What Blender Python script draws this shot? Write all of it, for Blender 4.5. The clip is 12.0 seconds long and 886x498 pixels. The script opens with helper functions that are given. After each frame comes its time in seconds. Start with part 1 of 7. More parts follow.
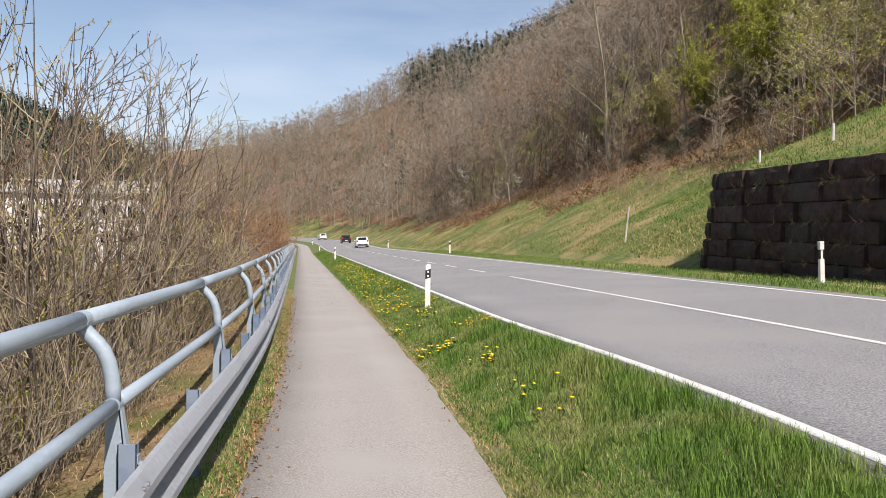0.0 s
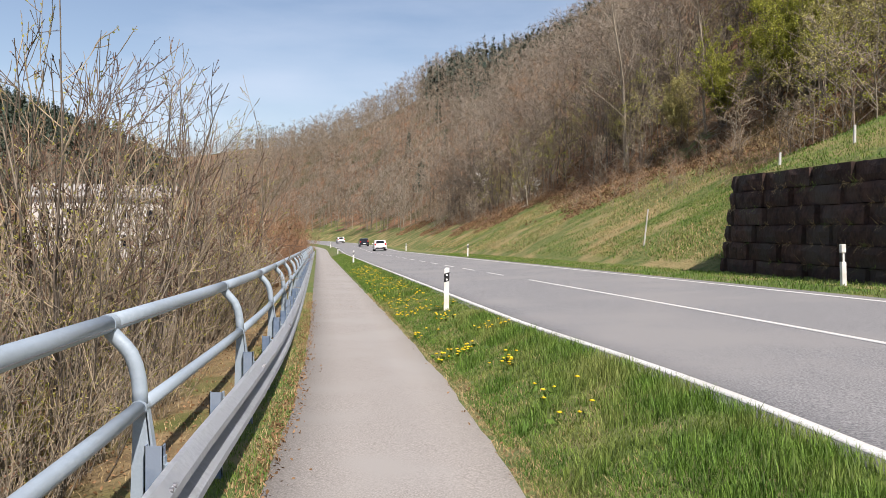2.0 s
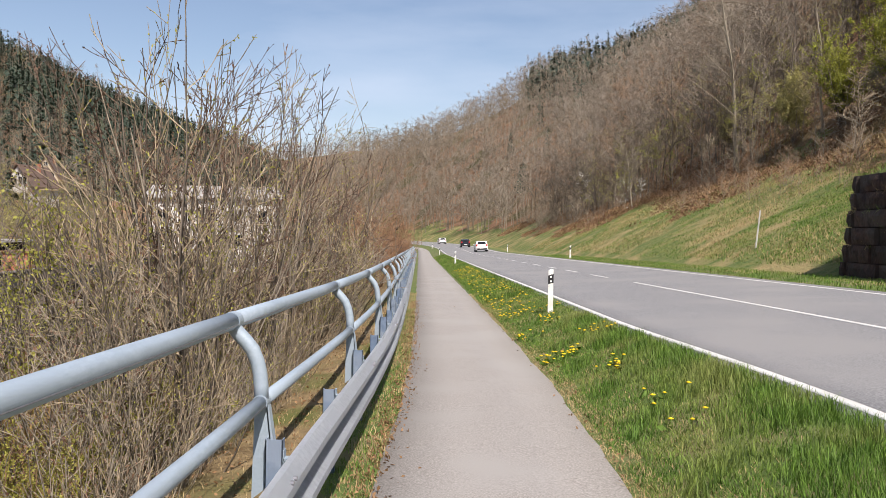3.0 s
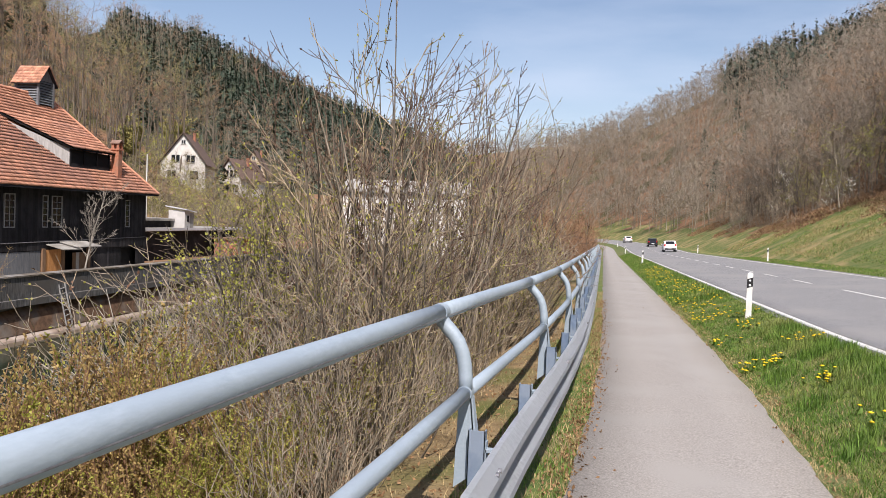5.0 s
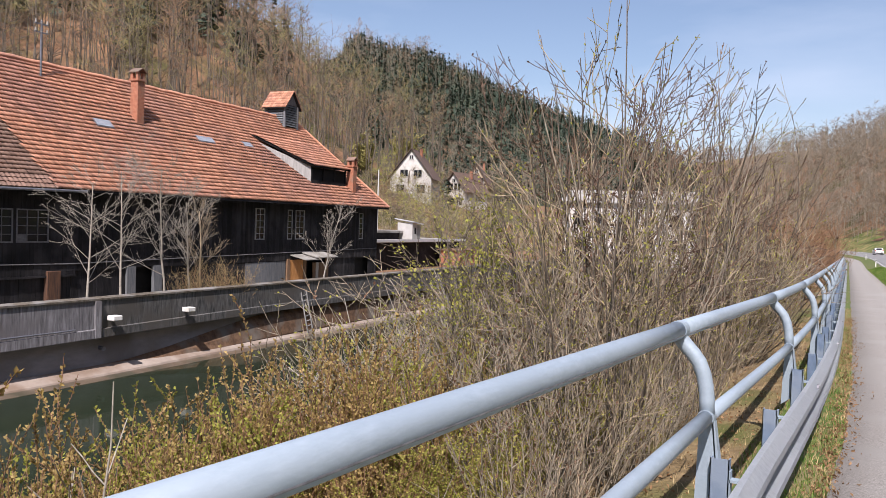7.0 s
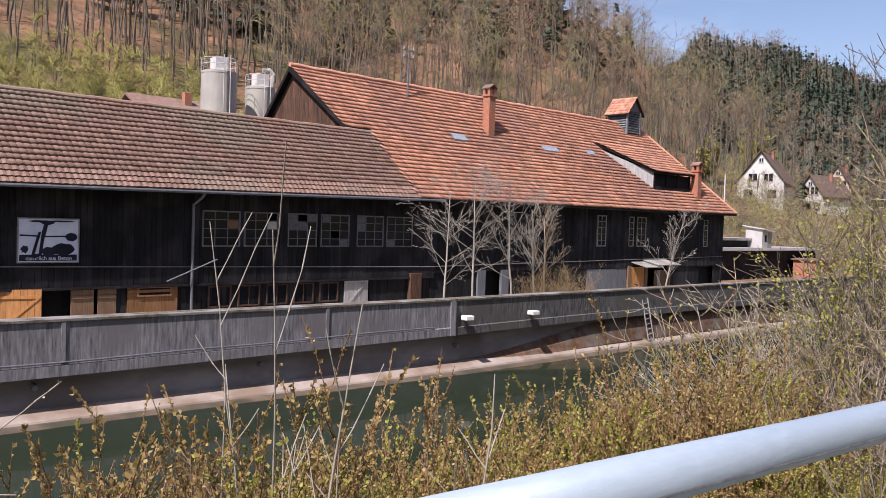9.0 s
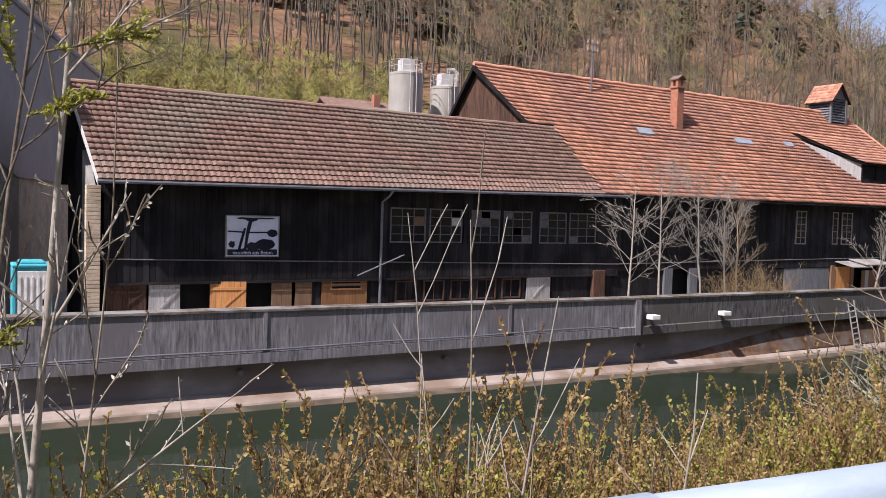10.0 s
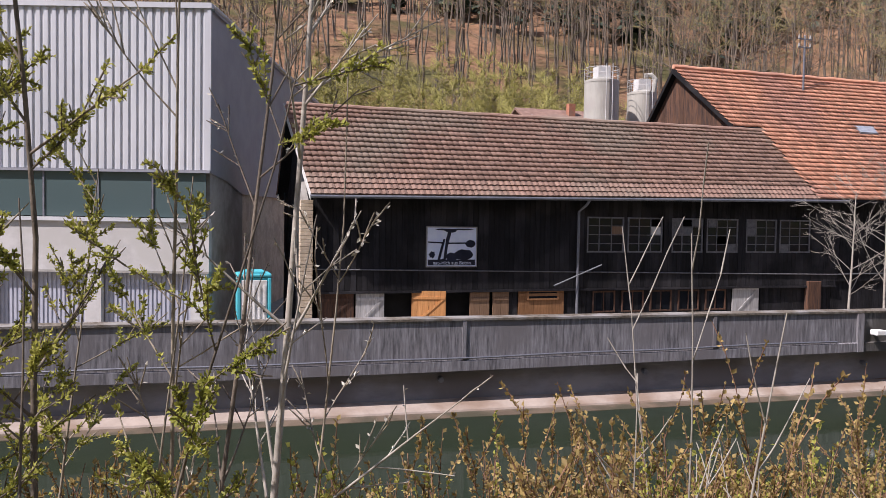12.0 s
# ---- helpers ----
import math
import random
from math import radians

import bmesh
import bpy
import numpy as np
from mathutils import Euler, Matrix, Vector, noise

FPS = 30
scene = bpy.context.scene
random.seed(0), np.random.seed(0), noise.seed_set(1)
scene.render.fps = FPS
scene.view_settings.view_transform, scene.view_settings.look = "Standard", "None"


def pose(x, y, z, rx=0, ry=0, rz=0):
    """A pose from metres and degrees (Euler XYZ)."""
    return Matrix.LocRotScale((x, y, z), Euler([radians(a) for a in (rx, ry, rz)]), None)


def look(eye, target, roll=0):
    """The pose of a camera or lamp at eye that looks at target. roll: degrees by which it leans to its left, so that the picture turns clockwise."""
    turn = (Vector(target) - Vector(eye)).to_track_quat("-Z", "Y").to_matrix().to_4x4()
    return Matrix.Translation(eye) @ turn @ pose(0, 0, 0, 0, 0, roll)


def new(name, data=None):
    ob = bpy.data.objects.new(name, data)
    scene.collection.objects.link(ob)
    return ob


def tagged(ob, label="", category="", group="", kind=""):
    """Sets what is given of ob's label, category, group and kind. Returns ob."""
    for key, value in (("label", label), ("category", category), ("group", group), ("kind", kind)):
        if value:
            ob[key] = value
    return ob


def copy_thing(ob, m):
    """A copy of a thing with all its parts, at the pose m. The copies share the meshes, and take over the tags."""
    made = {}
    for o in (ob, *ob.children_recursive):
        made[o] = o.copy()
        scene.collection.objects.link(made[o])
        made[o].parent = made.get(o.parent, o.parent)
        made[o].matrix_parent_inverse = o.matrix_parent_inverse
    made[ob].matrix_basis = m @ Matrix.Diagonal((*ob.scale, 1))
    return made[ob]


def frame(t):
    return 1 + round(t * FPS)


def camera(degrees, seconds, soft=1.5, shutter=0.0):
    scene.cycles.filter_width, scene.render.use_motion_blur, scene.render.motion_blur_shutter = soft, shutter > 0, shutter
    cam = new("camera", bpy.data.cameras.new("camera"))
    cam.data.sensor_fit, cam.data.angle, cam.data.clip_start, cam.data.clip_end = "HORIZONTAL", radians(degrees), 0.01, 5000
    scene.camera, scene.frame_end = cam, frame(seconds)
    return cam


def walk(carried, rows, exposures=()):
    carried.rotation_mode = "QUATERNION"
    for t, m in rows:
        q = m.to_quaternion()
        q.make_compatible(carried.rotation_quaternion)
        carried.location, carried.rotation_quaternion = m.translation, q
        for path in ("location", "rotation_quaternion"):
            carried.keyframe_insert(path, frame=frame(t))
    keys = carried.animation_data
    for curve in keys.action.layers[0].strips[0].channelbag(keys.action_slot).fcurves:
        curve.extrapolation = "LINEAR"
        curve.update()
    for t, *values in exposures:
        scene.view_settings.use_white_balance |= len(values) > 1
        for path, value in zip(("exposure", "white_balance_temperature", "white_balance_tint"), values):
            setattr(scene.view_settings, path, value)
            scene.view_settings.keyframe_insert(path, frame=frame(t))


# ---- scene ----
cam = camera(55.7, 12.0, soft=0.75)
PATH = [
    (0, (0.507, -1.17, 1.855), (0.735, 0.817, 1.802), 0.8),
    (0.5, (0.495, -1.139, 1.851), (0.726, 0.847, 1.801), 0.7),
    (1, (0.486, -1.144, 1.854), (0.719, 0.842, 1.808), 0.6),
    (1.5, (0.486, -1.185, 1.858), (0.707, 0.802, 1.812), 0.6),
    (2, (0.479, -1.203, 1.86), (0.665, 0.788, 1.814), 0.7),
    (2.5, (0.452, -1.232, 1.866), (0.547, 0.765, 1.819), 0.8),
    (3, (0.409, -1.211, 1.864), (0.355, 0.788, 1.817), 0.9),
    (4.8, (0.277, -1.226, 1.859), (-0.159, 0.724, 1.794), 2.1),
    (5, (0.272, -1.226, 1.861), (-0.211, 0.714, 1.793), 2.2),
    (5.5, (0.242, -1.249, 1.861), (-0.356, 0.658, 1.789), 2.1),
    (6, (0.215, -1.263, 1.862), (-0.506, 0.601, 1.788), 2.0),
    (6.5, (0.19, -1.21, 1.858), (-0.639, 0.609, 1.788), 1.8),
    (7, (0.175, -1.162, 1.868), (-0.794, 0.587, 1.808), 1.9),
    (7.2, (0.164, -1.148, 1.861), (-0.874, 0.56, 1.801), 1.6),
    (8.8, (0.124, -1.316, 1.854), (-1.408, -0.032, 1.786), 1.9),
    (9, (0.118, -1.337, 1.857), (-1.453, -0.102, 1.787), 1.9),
    (9.5, (0.1, -1.356, 1.86), (-1.594, -0.296, 1.783), 1.8),
    (10, (0.029, -1.366, 1.823), (-1.769, -0.494, 1.733), 1.7),
    (10.5, (-0.005, -1.398, 1.817), (-1.867, -0.673, 1.724), 1.7),
    (11, (0.023, -1.438, 1.826), (-1.887, -0.852, 1.732), 1.2),
    (11.5, (0.023, -1.475, 1.837), (-1.912, -0.98, 1.74), 1.0),
    (12, (0.033, -1.474, 1.845), (-1.917, -1.036, 1.767), 0.9),
]
walk(cam, [(t, look(eye, target, roll)) for t, eye, target, roll in PATH], [(0, 0.5, 6750, 16), (6, 0.5, 6550, 18), (9, 0.56, 6330, 23), (12, 0.58, 6330, 23)])

# ---- light ----
world = bpy.data.worlds.new("sky")
scene.world = world
world.use_nodes = True
wn = world.node_tree.nodes
sky = wn.new("ShaderNodeTexSky")
sky.sky_type = "NISHITA"
sky.sun_disc = False
SUN = Vector((0.22, -0.58, 0.78)).normalized()
sky.sun_elevation = math.asin(SUN.z)
sky.sun_rotation = math.atan2(SUN.x, SUN.y)
sky.air_density, sky.dust_density, sky.ozone_density = 1.0, 0.6, 1.2
wn["Background"].inputs["Strength"].default_value = 0.09
# thin high cloud streaks over the blue
wl = world.node_tree.links
tc = wn.new("ShaderNodeTexCoord")
mp = wn.new("ShaderNodeMapping")
mp.inputs["Scale"].default_value = (1.2, 1.2, 5.0)
nz = wn.new("ShaderNodeTexNoise")
nz.inputs["Scale"].default_value = 1.7
nz.inputs["Detail"].default_value = 7
rp = wn.new("ShaderNodeValToRGB")
rp.color_ramp.elements[0].position, rp.color_ramp.elements[0].color = 0.44, (0.04, 0.04, 0.04, 1)
rp.color_ramp.elements[1].position, rp.color_ramp.elements[1].color = 0.75, (0.6, 0.6, 0.6, 1)
mx = wn.new("ShaderNodeMix")
mx.data_type = "RGBA"
mx.inputs["B"].default_value = (6.0, 7.0, 8.4, 1)
wl.new(tc.outputs["Generated"], mp.inputs["Vector"])
wl.new(mp.outputs["Vector"], nz.inputs["Vector"])
wl.new(nz.outputs["Fac"], rp.inputs["Fac"])
wl.new(rp.outputs["Color"], mx.inputs["Factor"])
wl.new(sky.outputs["Color"], mx.inputs["A"])
wl.new(mx.outputs["Result"], wn["Background"].inputs["Color"])

sun = new("sun", bpy.data.lights.new("sun", "SUN"))
sun.data.energy, sun.data.angle, sun.data.color = 4.8, radians(0.5), (1.0, 0.95, 0.87)
sun.matrix_world = look(SUN * 50, (0, 0, 0))

# ---- materials ----


def mat(name, c1, c2, scale=3.0, rough=0.8, bump=0.3, fine=40.0, metal=0.0, c3=None, big=0.25, vary=0.0, stretch=(1, 1, 1), spec=0.3, island=False, dist=0.02, thin=0.0):
    """Two-scale noise material: c1 to c2 by mid noise, c3 patches by large noise, random shade per object or island."""
    m = bpy.data.materials.new(name)
    m.use_nodes = True
    n, l = m.node_tree.nodes, m.node_tree.links
    b = n["Principled BSDF"]
    geo = n.new("ShaderNodeNewGeometry")
    mpn = n.new("ShaderNodeMapping")
    mpn.inputs["Scale"].default_value = stretch
    l.new(geo.outputs["Position"], mpn.inputs["Vector"])
    n1 = n.new("ShaderNodeTexNoise")
    n1.inputs["Scale"].default_value, n1.inputs["Detail"].default_value = scale, 6
    n1.inputs["Roughness"].default_value = 0.65
    l.new(mpn.outputs["Vector"], n1.inputs["Vector"])
    r1 = n.new("ShaderNodeValToRGB")
    r1.color_ramp.elements[0].position, r1.color_ramp.elements[0].color = 0.35, (*c1, 1)
    r1.color_ramp.elements[1].position, r1.color_ramp.elements[1].color = 0.65, (*c2, 1)
    l.new(n1.outputs["Fac"], r1.inputs["Fac"])
    col = r1.outputs["Color"]
    if c3 is not None:
        n2 = n.new("ShaderNodeTexNoise")
        n2.inputs["Scale"].default_value, n2.inputs["Detail"].default_value = big, 5
        l.new(geo.outputs["Position"], n2.inputs["Vector"])
        r2 = n.new("ShaderNodeValToRGB")
        r2.color_ramp.elements[0].position, r2.color_ramp.elements[1].position = 0.47, 0.62
        l.new(n2.outputs["Fac"], r2.inputs["Fac"])
        m2 = n.new("ShaderNodeMix")
        m2.data_type = "RGBA"
        l.new(r2.outputs["Color"], m2.inputs["Factor"])
        l.new(col, m2.inputs["A"])
        m2.inputs["B"].default_value = (*c3, 1)
        col = m2.outputs["Result"]
    if vary:
        src = geo.outputs["Random Per Island"] if island else n.new("ShaderNodeObjectInfo").outputs["Random"]
        mr = n.new("ShaderNodeMapRange")
        mr.inputs["To Min"].default_value, mr.inputs["To Max"].default_value = 1 - vary, 1 + vary
        l.new(src, mr.inputs["Value"])
        m3 = n.new("ShaderNodeMix")
        m3.data_type, m3.blend_type = "RGBA", "MULTIPLY"
        m3.inputs["Factor"].default_value = 1
        l.new(col, m3.inputs["A"])
        l.new(mr.outputs["Result"], m3.inputs["B"])
        col = m3.outputs["Result"]
    l.new(col, b.inputs["Base Color"])
    b.inputs["Roughness"].default_value, b.inputs["Metallic"].default_value = rough, metal
    b.inputs["Specular IOR Level"].default_value = spec
    if thin:
        b.inputs["Subsurface Weight"].default_value = 0.0
        tr = n.new("ShaderNodeBsdfTranslucent")
        ms = n.new("ShaderNodeMixShader")
        ms.inputs["Fac"].default_value = thin
        l.new(col, tr.inputs["Color"])
        l.new(b.outputs["BSDF"], ms.inputs[1])
        l.new(tr.outputs["BSDF"], ms.inputs[2])
        l.new(ms.outputs["Shader"], n["Material Output"].inputs["Surface"])
    if bump:
        n3 = n.new("ShaderNodeTexNoise")
        n3.inputs["Scale"].default_value, n3.inputs["Detail"].default_value = fine, 4
        l.new(mpn.outputs["Vector"], n3.inputs["Vector"])
        bp = n.new("ShaderNodeBump")
        bp.inputs["Strength"].default_value, bp.inputs["Distance"].default_value = bump, dist
        l.new(n3.outputs["Fac"], bp.inputs["Height"])
        l.new(bp.outputs["Normal"], b.inputs["Normal"])
    return m


GRASS_G = mat("grass_ground", (0.055, 0.095, 0.022), (0.12, 0.16, 0.042), 6, 0.9, 0.8, 30, c3=(0.17, 0.155, 0.07), big=1.1)
HILL_G = mat("slope_grass", (0.065, 0.115, 0.024), (0.19, 0.19, 0.065), 2.6, 0.95, 1.0, 7, c3=(0.29, 0.23, 0.105), big=0.33, dist=0.15)
LITTER = mat("leaf_litter", (0.17, 0.095, 0.055), (0.34, 0.195, 0.11), 0.6, 0.95, 1.0, 5, c3=(0.10, 0.09, 0.035), big=0.09, dist=0.3)
BANK_G = mat("bank_soil", (0.13, 0.09, 0.045), (0.26, 0.19, 0.10), 3, 0.95, 0.8, 20, c3=(0.10, 0.11, 0.03), big=0.5, dist=0.05)
YARD_G = mat("yard_gravel", (0.2, 0.19, 0.17), (0.3, 0.28, 0.25), 2, 0.95, 0.5, 30)
PATH_M = mat("path_asphalt", (0.185, 0.172, 0.16), (0.378, 0.358, 0.336), 60, 0.9, 0.5, 150, c3=(0.30, 0.287, 0.272), big=0.5, dist=0.006)
ROAD_M = mat("road_asphalt", (0.10, 0.102, 0.108), (0.31, 0.31, 0.312), 48, 0.85, 0.5, 120, c3=(0.235, 0.232, 0.23), big=0.3, dist=0.008)
LINE_M = mat("road_paint", (0.45, 0.45, 0.44), (0.72, 0.72, 0.70), 30, 0.7, 0.2, 90, c3=(0.52, 0.52, 0.50), big=1.2)
GALV = mat("galvanised_steel", (0.295, 0.365, 0.43), (0.35, 0.425, 0.495), 34, 0.45, 0.06, 70, metal=0.12, c3=(0.312, 0.382, 0.448), big=2.5, spec=0.5, stretch=(1, 0.35, 1))
GALV_B = mat("pale_zinc_beam", (0.47, 0.51, 0.56), (0.58, 0.62, 0.67), 26, 0.5, 0.05, 60, metal=0.1, c3=(0.52, 0.56, 0.61), big=1.5, spec=0.5)
# same zinc as the rails, darkened and blued for shade and sky reflection
GALV_SHADE = mat("shaded_galvanised_post", (0.13, 0.19, 0.29), (0.21, 0.28, 0.40), 9, 0.45, 0.06, 60, metal=0.25, c3=(0.26, 0.32, 0.41), big=3)
BOLT = mat("bolt_steel", (0.25, 0.25, 0.26), (0.4, 0.4, 0.42), 20, 0.4, 0, metal=0.8)
WHITE_P = mat("white_plastic", (0.70, 0.70, 0.68), (0.80, 0.80, 0.78), 6, 0.5, 0.03, 60, c3=(0.62, 0.61, 0.57), big=3)
BLACK_P = mat("black_plastic", (0.015, 0.015, 0.016), (0.03, 0.03, 0.03), 6, 0.5, 0.03)
REFLEX = mat("reflector", (0.75, 0.76, 0.78), (0.85, 0.86, 0.88), 30, 0.2, 0.0)
CONC = mat("river_concrete", (0.095, 0.092, 0.10), (0.29, 0.285, 0.305), 2.6, 0.9, 0.3, 9, c3=(0.17, 0.16, 0.168), big=0.55, stretch=(4, 4, 0.45), dist=0.012)
CONC_B = mat("blue_grey_concrete", (0.17, 0.175, 0.20), (0.26, 0.265, 0.29), 1.2, 0.9, 0.25, 18, c3=(0.15, 0.145, 0.15), big=0.3, stretch=(0.5, 0.5, 1.5))
DOOR_B = mat("pale_blue_door", (0.36, 0.375, 0.44), (0.43, 0.445, 0.51), 1.5, 0.5, 0.05, 30)
WET = mat("wet_brown_concrete", (0.10, 0.075, 0.055), (0.17, 0.13, 0.095), 1.5, 0.35, 0.3, 12, c3=(0.07, 0.065, 0.045), big=0.7)
CONC_L = mat("pale_concrete", (0.29, 0.24, 0.205), (0.38, 0.32, 0.275), 1.5, 0.9, 0.4, 14, c3=(0.23, 0.17, 0.13), big=0.5)
CONC_T = mat("mossy_coping", (0.075, 0.062, 0.046), (0.19, 0.165, 0.135), 6, 0.95, 0.8, 25, c3=(0.24, 0.23, 0.22), big=0.9)
CONC_N = mat("mossy_river_concrete", (0.04, 0.042, 0.042), (0.165, 0.162, 0.16), 3.0, 0.9, 0.4, 9, c3=(0.10, 0.093, 0.085), big=0.7, stretch=(3, 3, 0.6), dist=0.015)
MUD = mat("brown_silt", (0.085, 0.05, 0.032), (0.19, 0.115, 0.07), 3, 0.95, 0.8, 16, c3=(0.17, 0.15, 0.13), big=0.7)
TILE_O = mat("orange_clay_tile", (0.41, 0.185, 0.118), (0.57, 0.295, 0.195), 3, 0.85, 0.3, 30, c3=(0.40, 0.205, 0.15), big=0.28, vary=0.32, island=True)
TILE_B = mat("brown_concrete_tile", (0.21, 0.13, 0.10), (0.32, 0.205, 0.16), 3, 0.85, 0.3, 30, c3=(0.25, 0.19, 0.15), big=0.3, vary=0.17, island=True)
ROOF_B = mat("dark_brown_roof", (0.10, 0.068, 0.055), (0.16, 0.11, 0.088), 3, 0.85, 0.3, 12)
TILE_P = mat("brown_tile_piece", (0.175, 0.108, 0.083), (0.27, 0.172, 0.135), 3, 0.85, 0.3, 30, c3=(0.21, 0.158, 0.125), big=0.3, vary=0.17)
WOOD_D = mat("dark_weathered_board", (0.0055, 0.0055, 0.007), (0.017, 0.0162, 0.019), 3, 0.9, 0.4, 18, c3=(0.028, 0.0265, 0.029), big=0.7, vary=0.45, stretch=(6, 6, 0.5))
WOOD_R = mat("rusty_board", (0.045, 0.03, 0.026), (0.13, 0.065, 0.038), 3, 0.85, 0.4, 18, vary=0.3, stretch=(6, 6, 0.5))
WOOD_G = mat("grey_board", (0.36, 0.35, 0.34), (0.55, 0.54, 0.53), 3, 0.85, 0.4, 18, vary=0.2, stretch=(6, 6, 0.5))
WOOD_V = mat("blue_grey_board", (0.12, 0.13, 0.145), (0.22, 0.23, 0.245), 3, 0.85, 0.4, 18, vary=0.2, stretch=(6, 6, 0.5))
WOOD_O = mat("orange_pine", (0.42, 0.19, 0.065), (0.56, 0.28, 0.11), 3, 0.6, 0.2, 18, vary=0.12, stretch=(6, 6, 0.6))
WOOD_B = mat("brown_panel", (0.17, 0.10, 0.06), (0.25, 0.16, 0.10), 3, 0.7, 0.2, 18, stretch=(6, 6, 0.6))
WOOD_T = mat("tawny_board", (0.20, 0.095, 0.042), (0.30, 0.155, 0.07), 3, 0.7, 0.2, 18, vary=0.15, stretch=(6, 6, 0.6))
BRICK = mat("chimney_brick", (0.34, 0.13, 0.08), (0.46, 0.21, 0.13), 7, 0.9, 0.5, 18, c3=(0.30, 0.17, 0.12), big=1.5)
CREAM = mat("cream_brick", (0.52, 0.41, 0.29), (0.66, 0.55, 0.42), 7, 0.9, 0.4, 22, c3=(0.45, 0.36, 0.27), big=1.5, vary=0.1)
RENDER_W = mat("white_render", (0.56, 0.55, 0.53), (0.68, 0.67, 0.65), 2, 0.9, 0.2, 30, c3=(0.58, 0.56, 0.52), big=0.6)
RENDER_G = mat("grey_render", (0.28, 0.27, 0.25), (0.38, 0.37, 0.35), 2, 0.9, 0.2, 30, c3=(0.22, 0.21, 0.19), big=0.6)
CLAD = mat("grey_metal_cladding", (0.53, 0.545, 0.575), (0.62, 0.635, 0.665), 0.8, 0.5, 0.03, 20, metal=0.1, c3=(0.50, 0.515, 0.545), big=0.2, stretch=(1, 1, 0.2))
# darker cladding for trim and roof; on the end wall it paints shade
CLAD_D = mat("dark_grey_shaded_cladding", (0.26, 0.27, 0.31), (0.32, 0.33, 0.37), 0.8, 0.55, 0.03, 20, metal=0.2)
SILO_M = mat("silo_paint", (0.33, 0.32, 0.285), (0.43, 0.42, 0.375), 1.5, 0.6, 0.05, 20, c3=(0.36, 0.34, 0.31), big=0.6, stretch=(1, 1, 0.3))
# near-black that paints the missing light inside openings
DARK = mat("unlit_interior_black", (0.006, 0.006, 0.007), (0.012, 0.012, 0.013), 2, 0.9, 0)
FRAME_M = mat("old_window_frame", (0.11, 0.11, 0.12), (0.19, 0.19, 0.20), 8, 0.8, 0.2, 30)
FRAME_W = mat("pale_frame", (0.5, 0.5, 0.49), (0.62, 0.62, 0.6), 8, 0.7, 0.1, 30)
ZINC = mat("zinc_pipe", (0.16, 0.17, 0.20), (0.24, 0.25, 0.28), 5, 0.5, 0.05, metal=0.5)
TURQ = mat("turquoise_plastic", (0.06, 0.42, 0.50), (0.09, 0.50, 0.58), 3, 0.45, 0.02)
STONE_M = mat("dark_red_sandstone", (0.026, 0.018, 0.016), (0.075, 0.045, 0.036), 3.5, 0.9, 0.9, 9, c3=(0.055, 0.048, 0.042), big=0.7, vary=0.3, dist=0.04)
BARK_G = mat("grey_bark", (0.19, 0.162, 0.122), (0.33, 0.285, 0.22), 6, 0.9, 0.4, 30, vary=0.25, island=True)
BARK_D = mat("dark_bark", (0.10, 0.082, 0.064), (0.19, 0.158, 0.126), 7, 0.9, 0.4, 30, vary=0.2, island=True)
BUD_D = mat("brown_bud", (0.11, 0.06, 0.04), (0.19, 0.11, 0.07), 7, 0.7, 0, vary=0.3, island=True)
BUD_S = mat("silver_bud", (0.42, 0.40, 0.34), (0.55, 0.52, 0.45), 7, 0.7, 0, vary=0.3, island=True)
TILE_GL = mat("glass_tile", (0.22, 0.25, 0.30), (0.34, 0.37, 0.42), 5, 0.25, 0, spec=0.5)
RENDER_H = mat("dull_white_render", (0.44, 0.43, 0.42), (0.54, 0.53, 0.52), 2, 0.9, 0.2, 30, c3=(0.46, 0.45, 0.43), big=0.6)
BARK_L = mat("pale_bark", (0.27, 0.245, 0.21), (0.40, 0.37, 0.32), 8, 0.9, 0.3, 30)
TWIG = mat("brown_twigs", (0.185, 0.145, 0.096), (0.41, 0.33, 0.23), 1.2, 0.85, 0, vary=0.35, island=True)
TWIG_D = mat("dark_red_twigs", (0.08, 0.054, 0.04), (0.19, 0.132, 0.094), 1.2, 0.8, 0, vary=0.35, island=True)
FLOOR_F = mat("conifer_floor", (0.022, 0.03, 0.016), (0.05, 0.055, 0.028), 0.2, 0.95, 0.8, 2)
TWIG_R = mat("red_brown_twigs", (0.21, 0.115, 0.065), (0.35, 0.21, 0.12), 1.2, 0.85, 0, vary=0.3, island=True)
TWIG_F = mat("distant_bare_twigs", (0.15, 0.123, 0.092), (0.31, 0.26, 0.195), 0.16, 0.9, 0, c3=(0.17, 0.13, 0.09), big=0.04, vary=0.35, island=True)
TWIG_F2 = mat("distant_russet_twigs", (0.19, 0.122, 0.075), (0.31, 0.195, 0.12), 0.16, 0.9, 0, vary=0.35, island=True)
TWIG_F3 = mat("distant_olive_twigs", (0.17, 0.15, 0.066), (0.29, 0.26, 0.115), 0.16, 0.9, 0, vary=0.35, island=True)
TWIG_F4 = mat("distant_pale_twigs", (0.20, 0.17, 0.135), (0.28, 0.24, 0.19), 0.16, 0.9, 0, vary=0.3, island=True)
# needle green lifted towards blue, distance haze mixed into the colour
FIR = mat("hazed_fir_needles", (0.036, 0.058, 0.042), (0.068, 0.096, 0.066), 0.12, 0.9, 0, vary=0.22, island=True, c3=(0.062, 0.085, 0.06), big=0.03)
LEAF_Y = mat("young_leaf", (0.25, 0.265, 0.042), (0.43, 0.415, 0.10), 2, 0.6, 0, vary=0.35, island=True, thin=0.4)
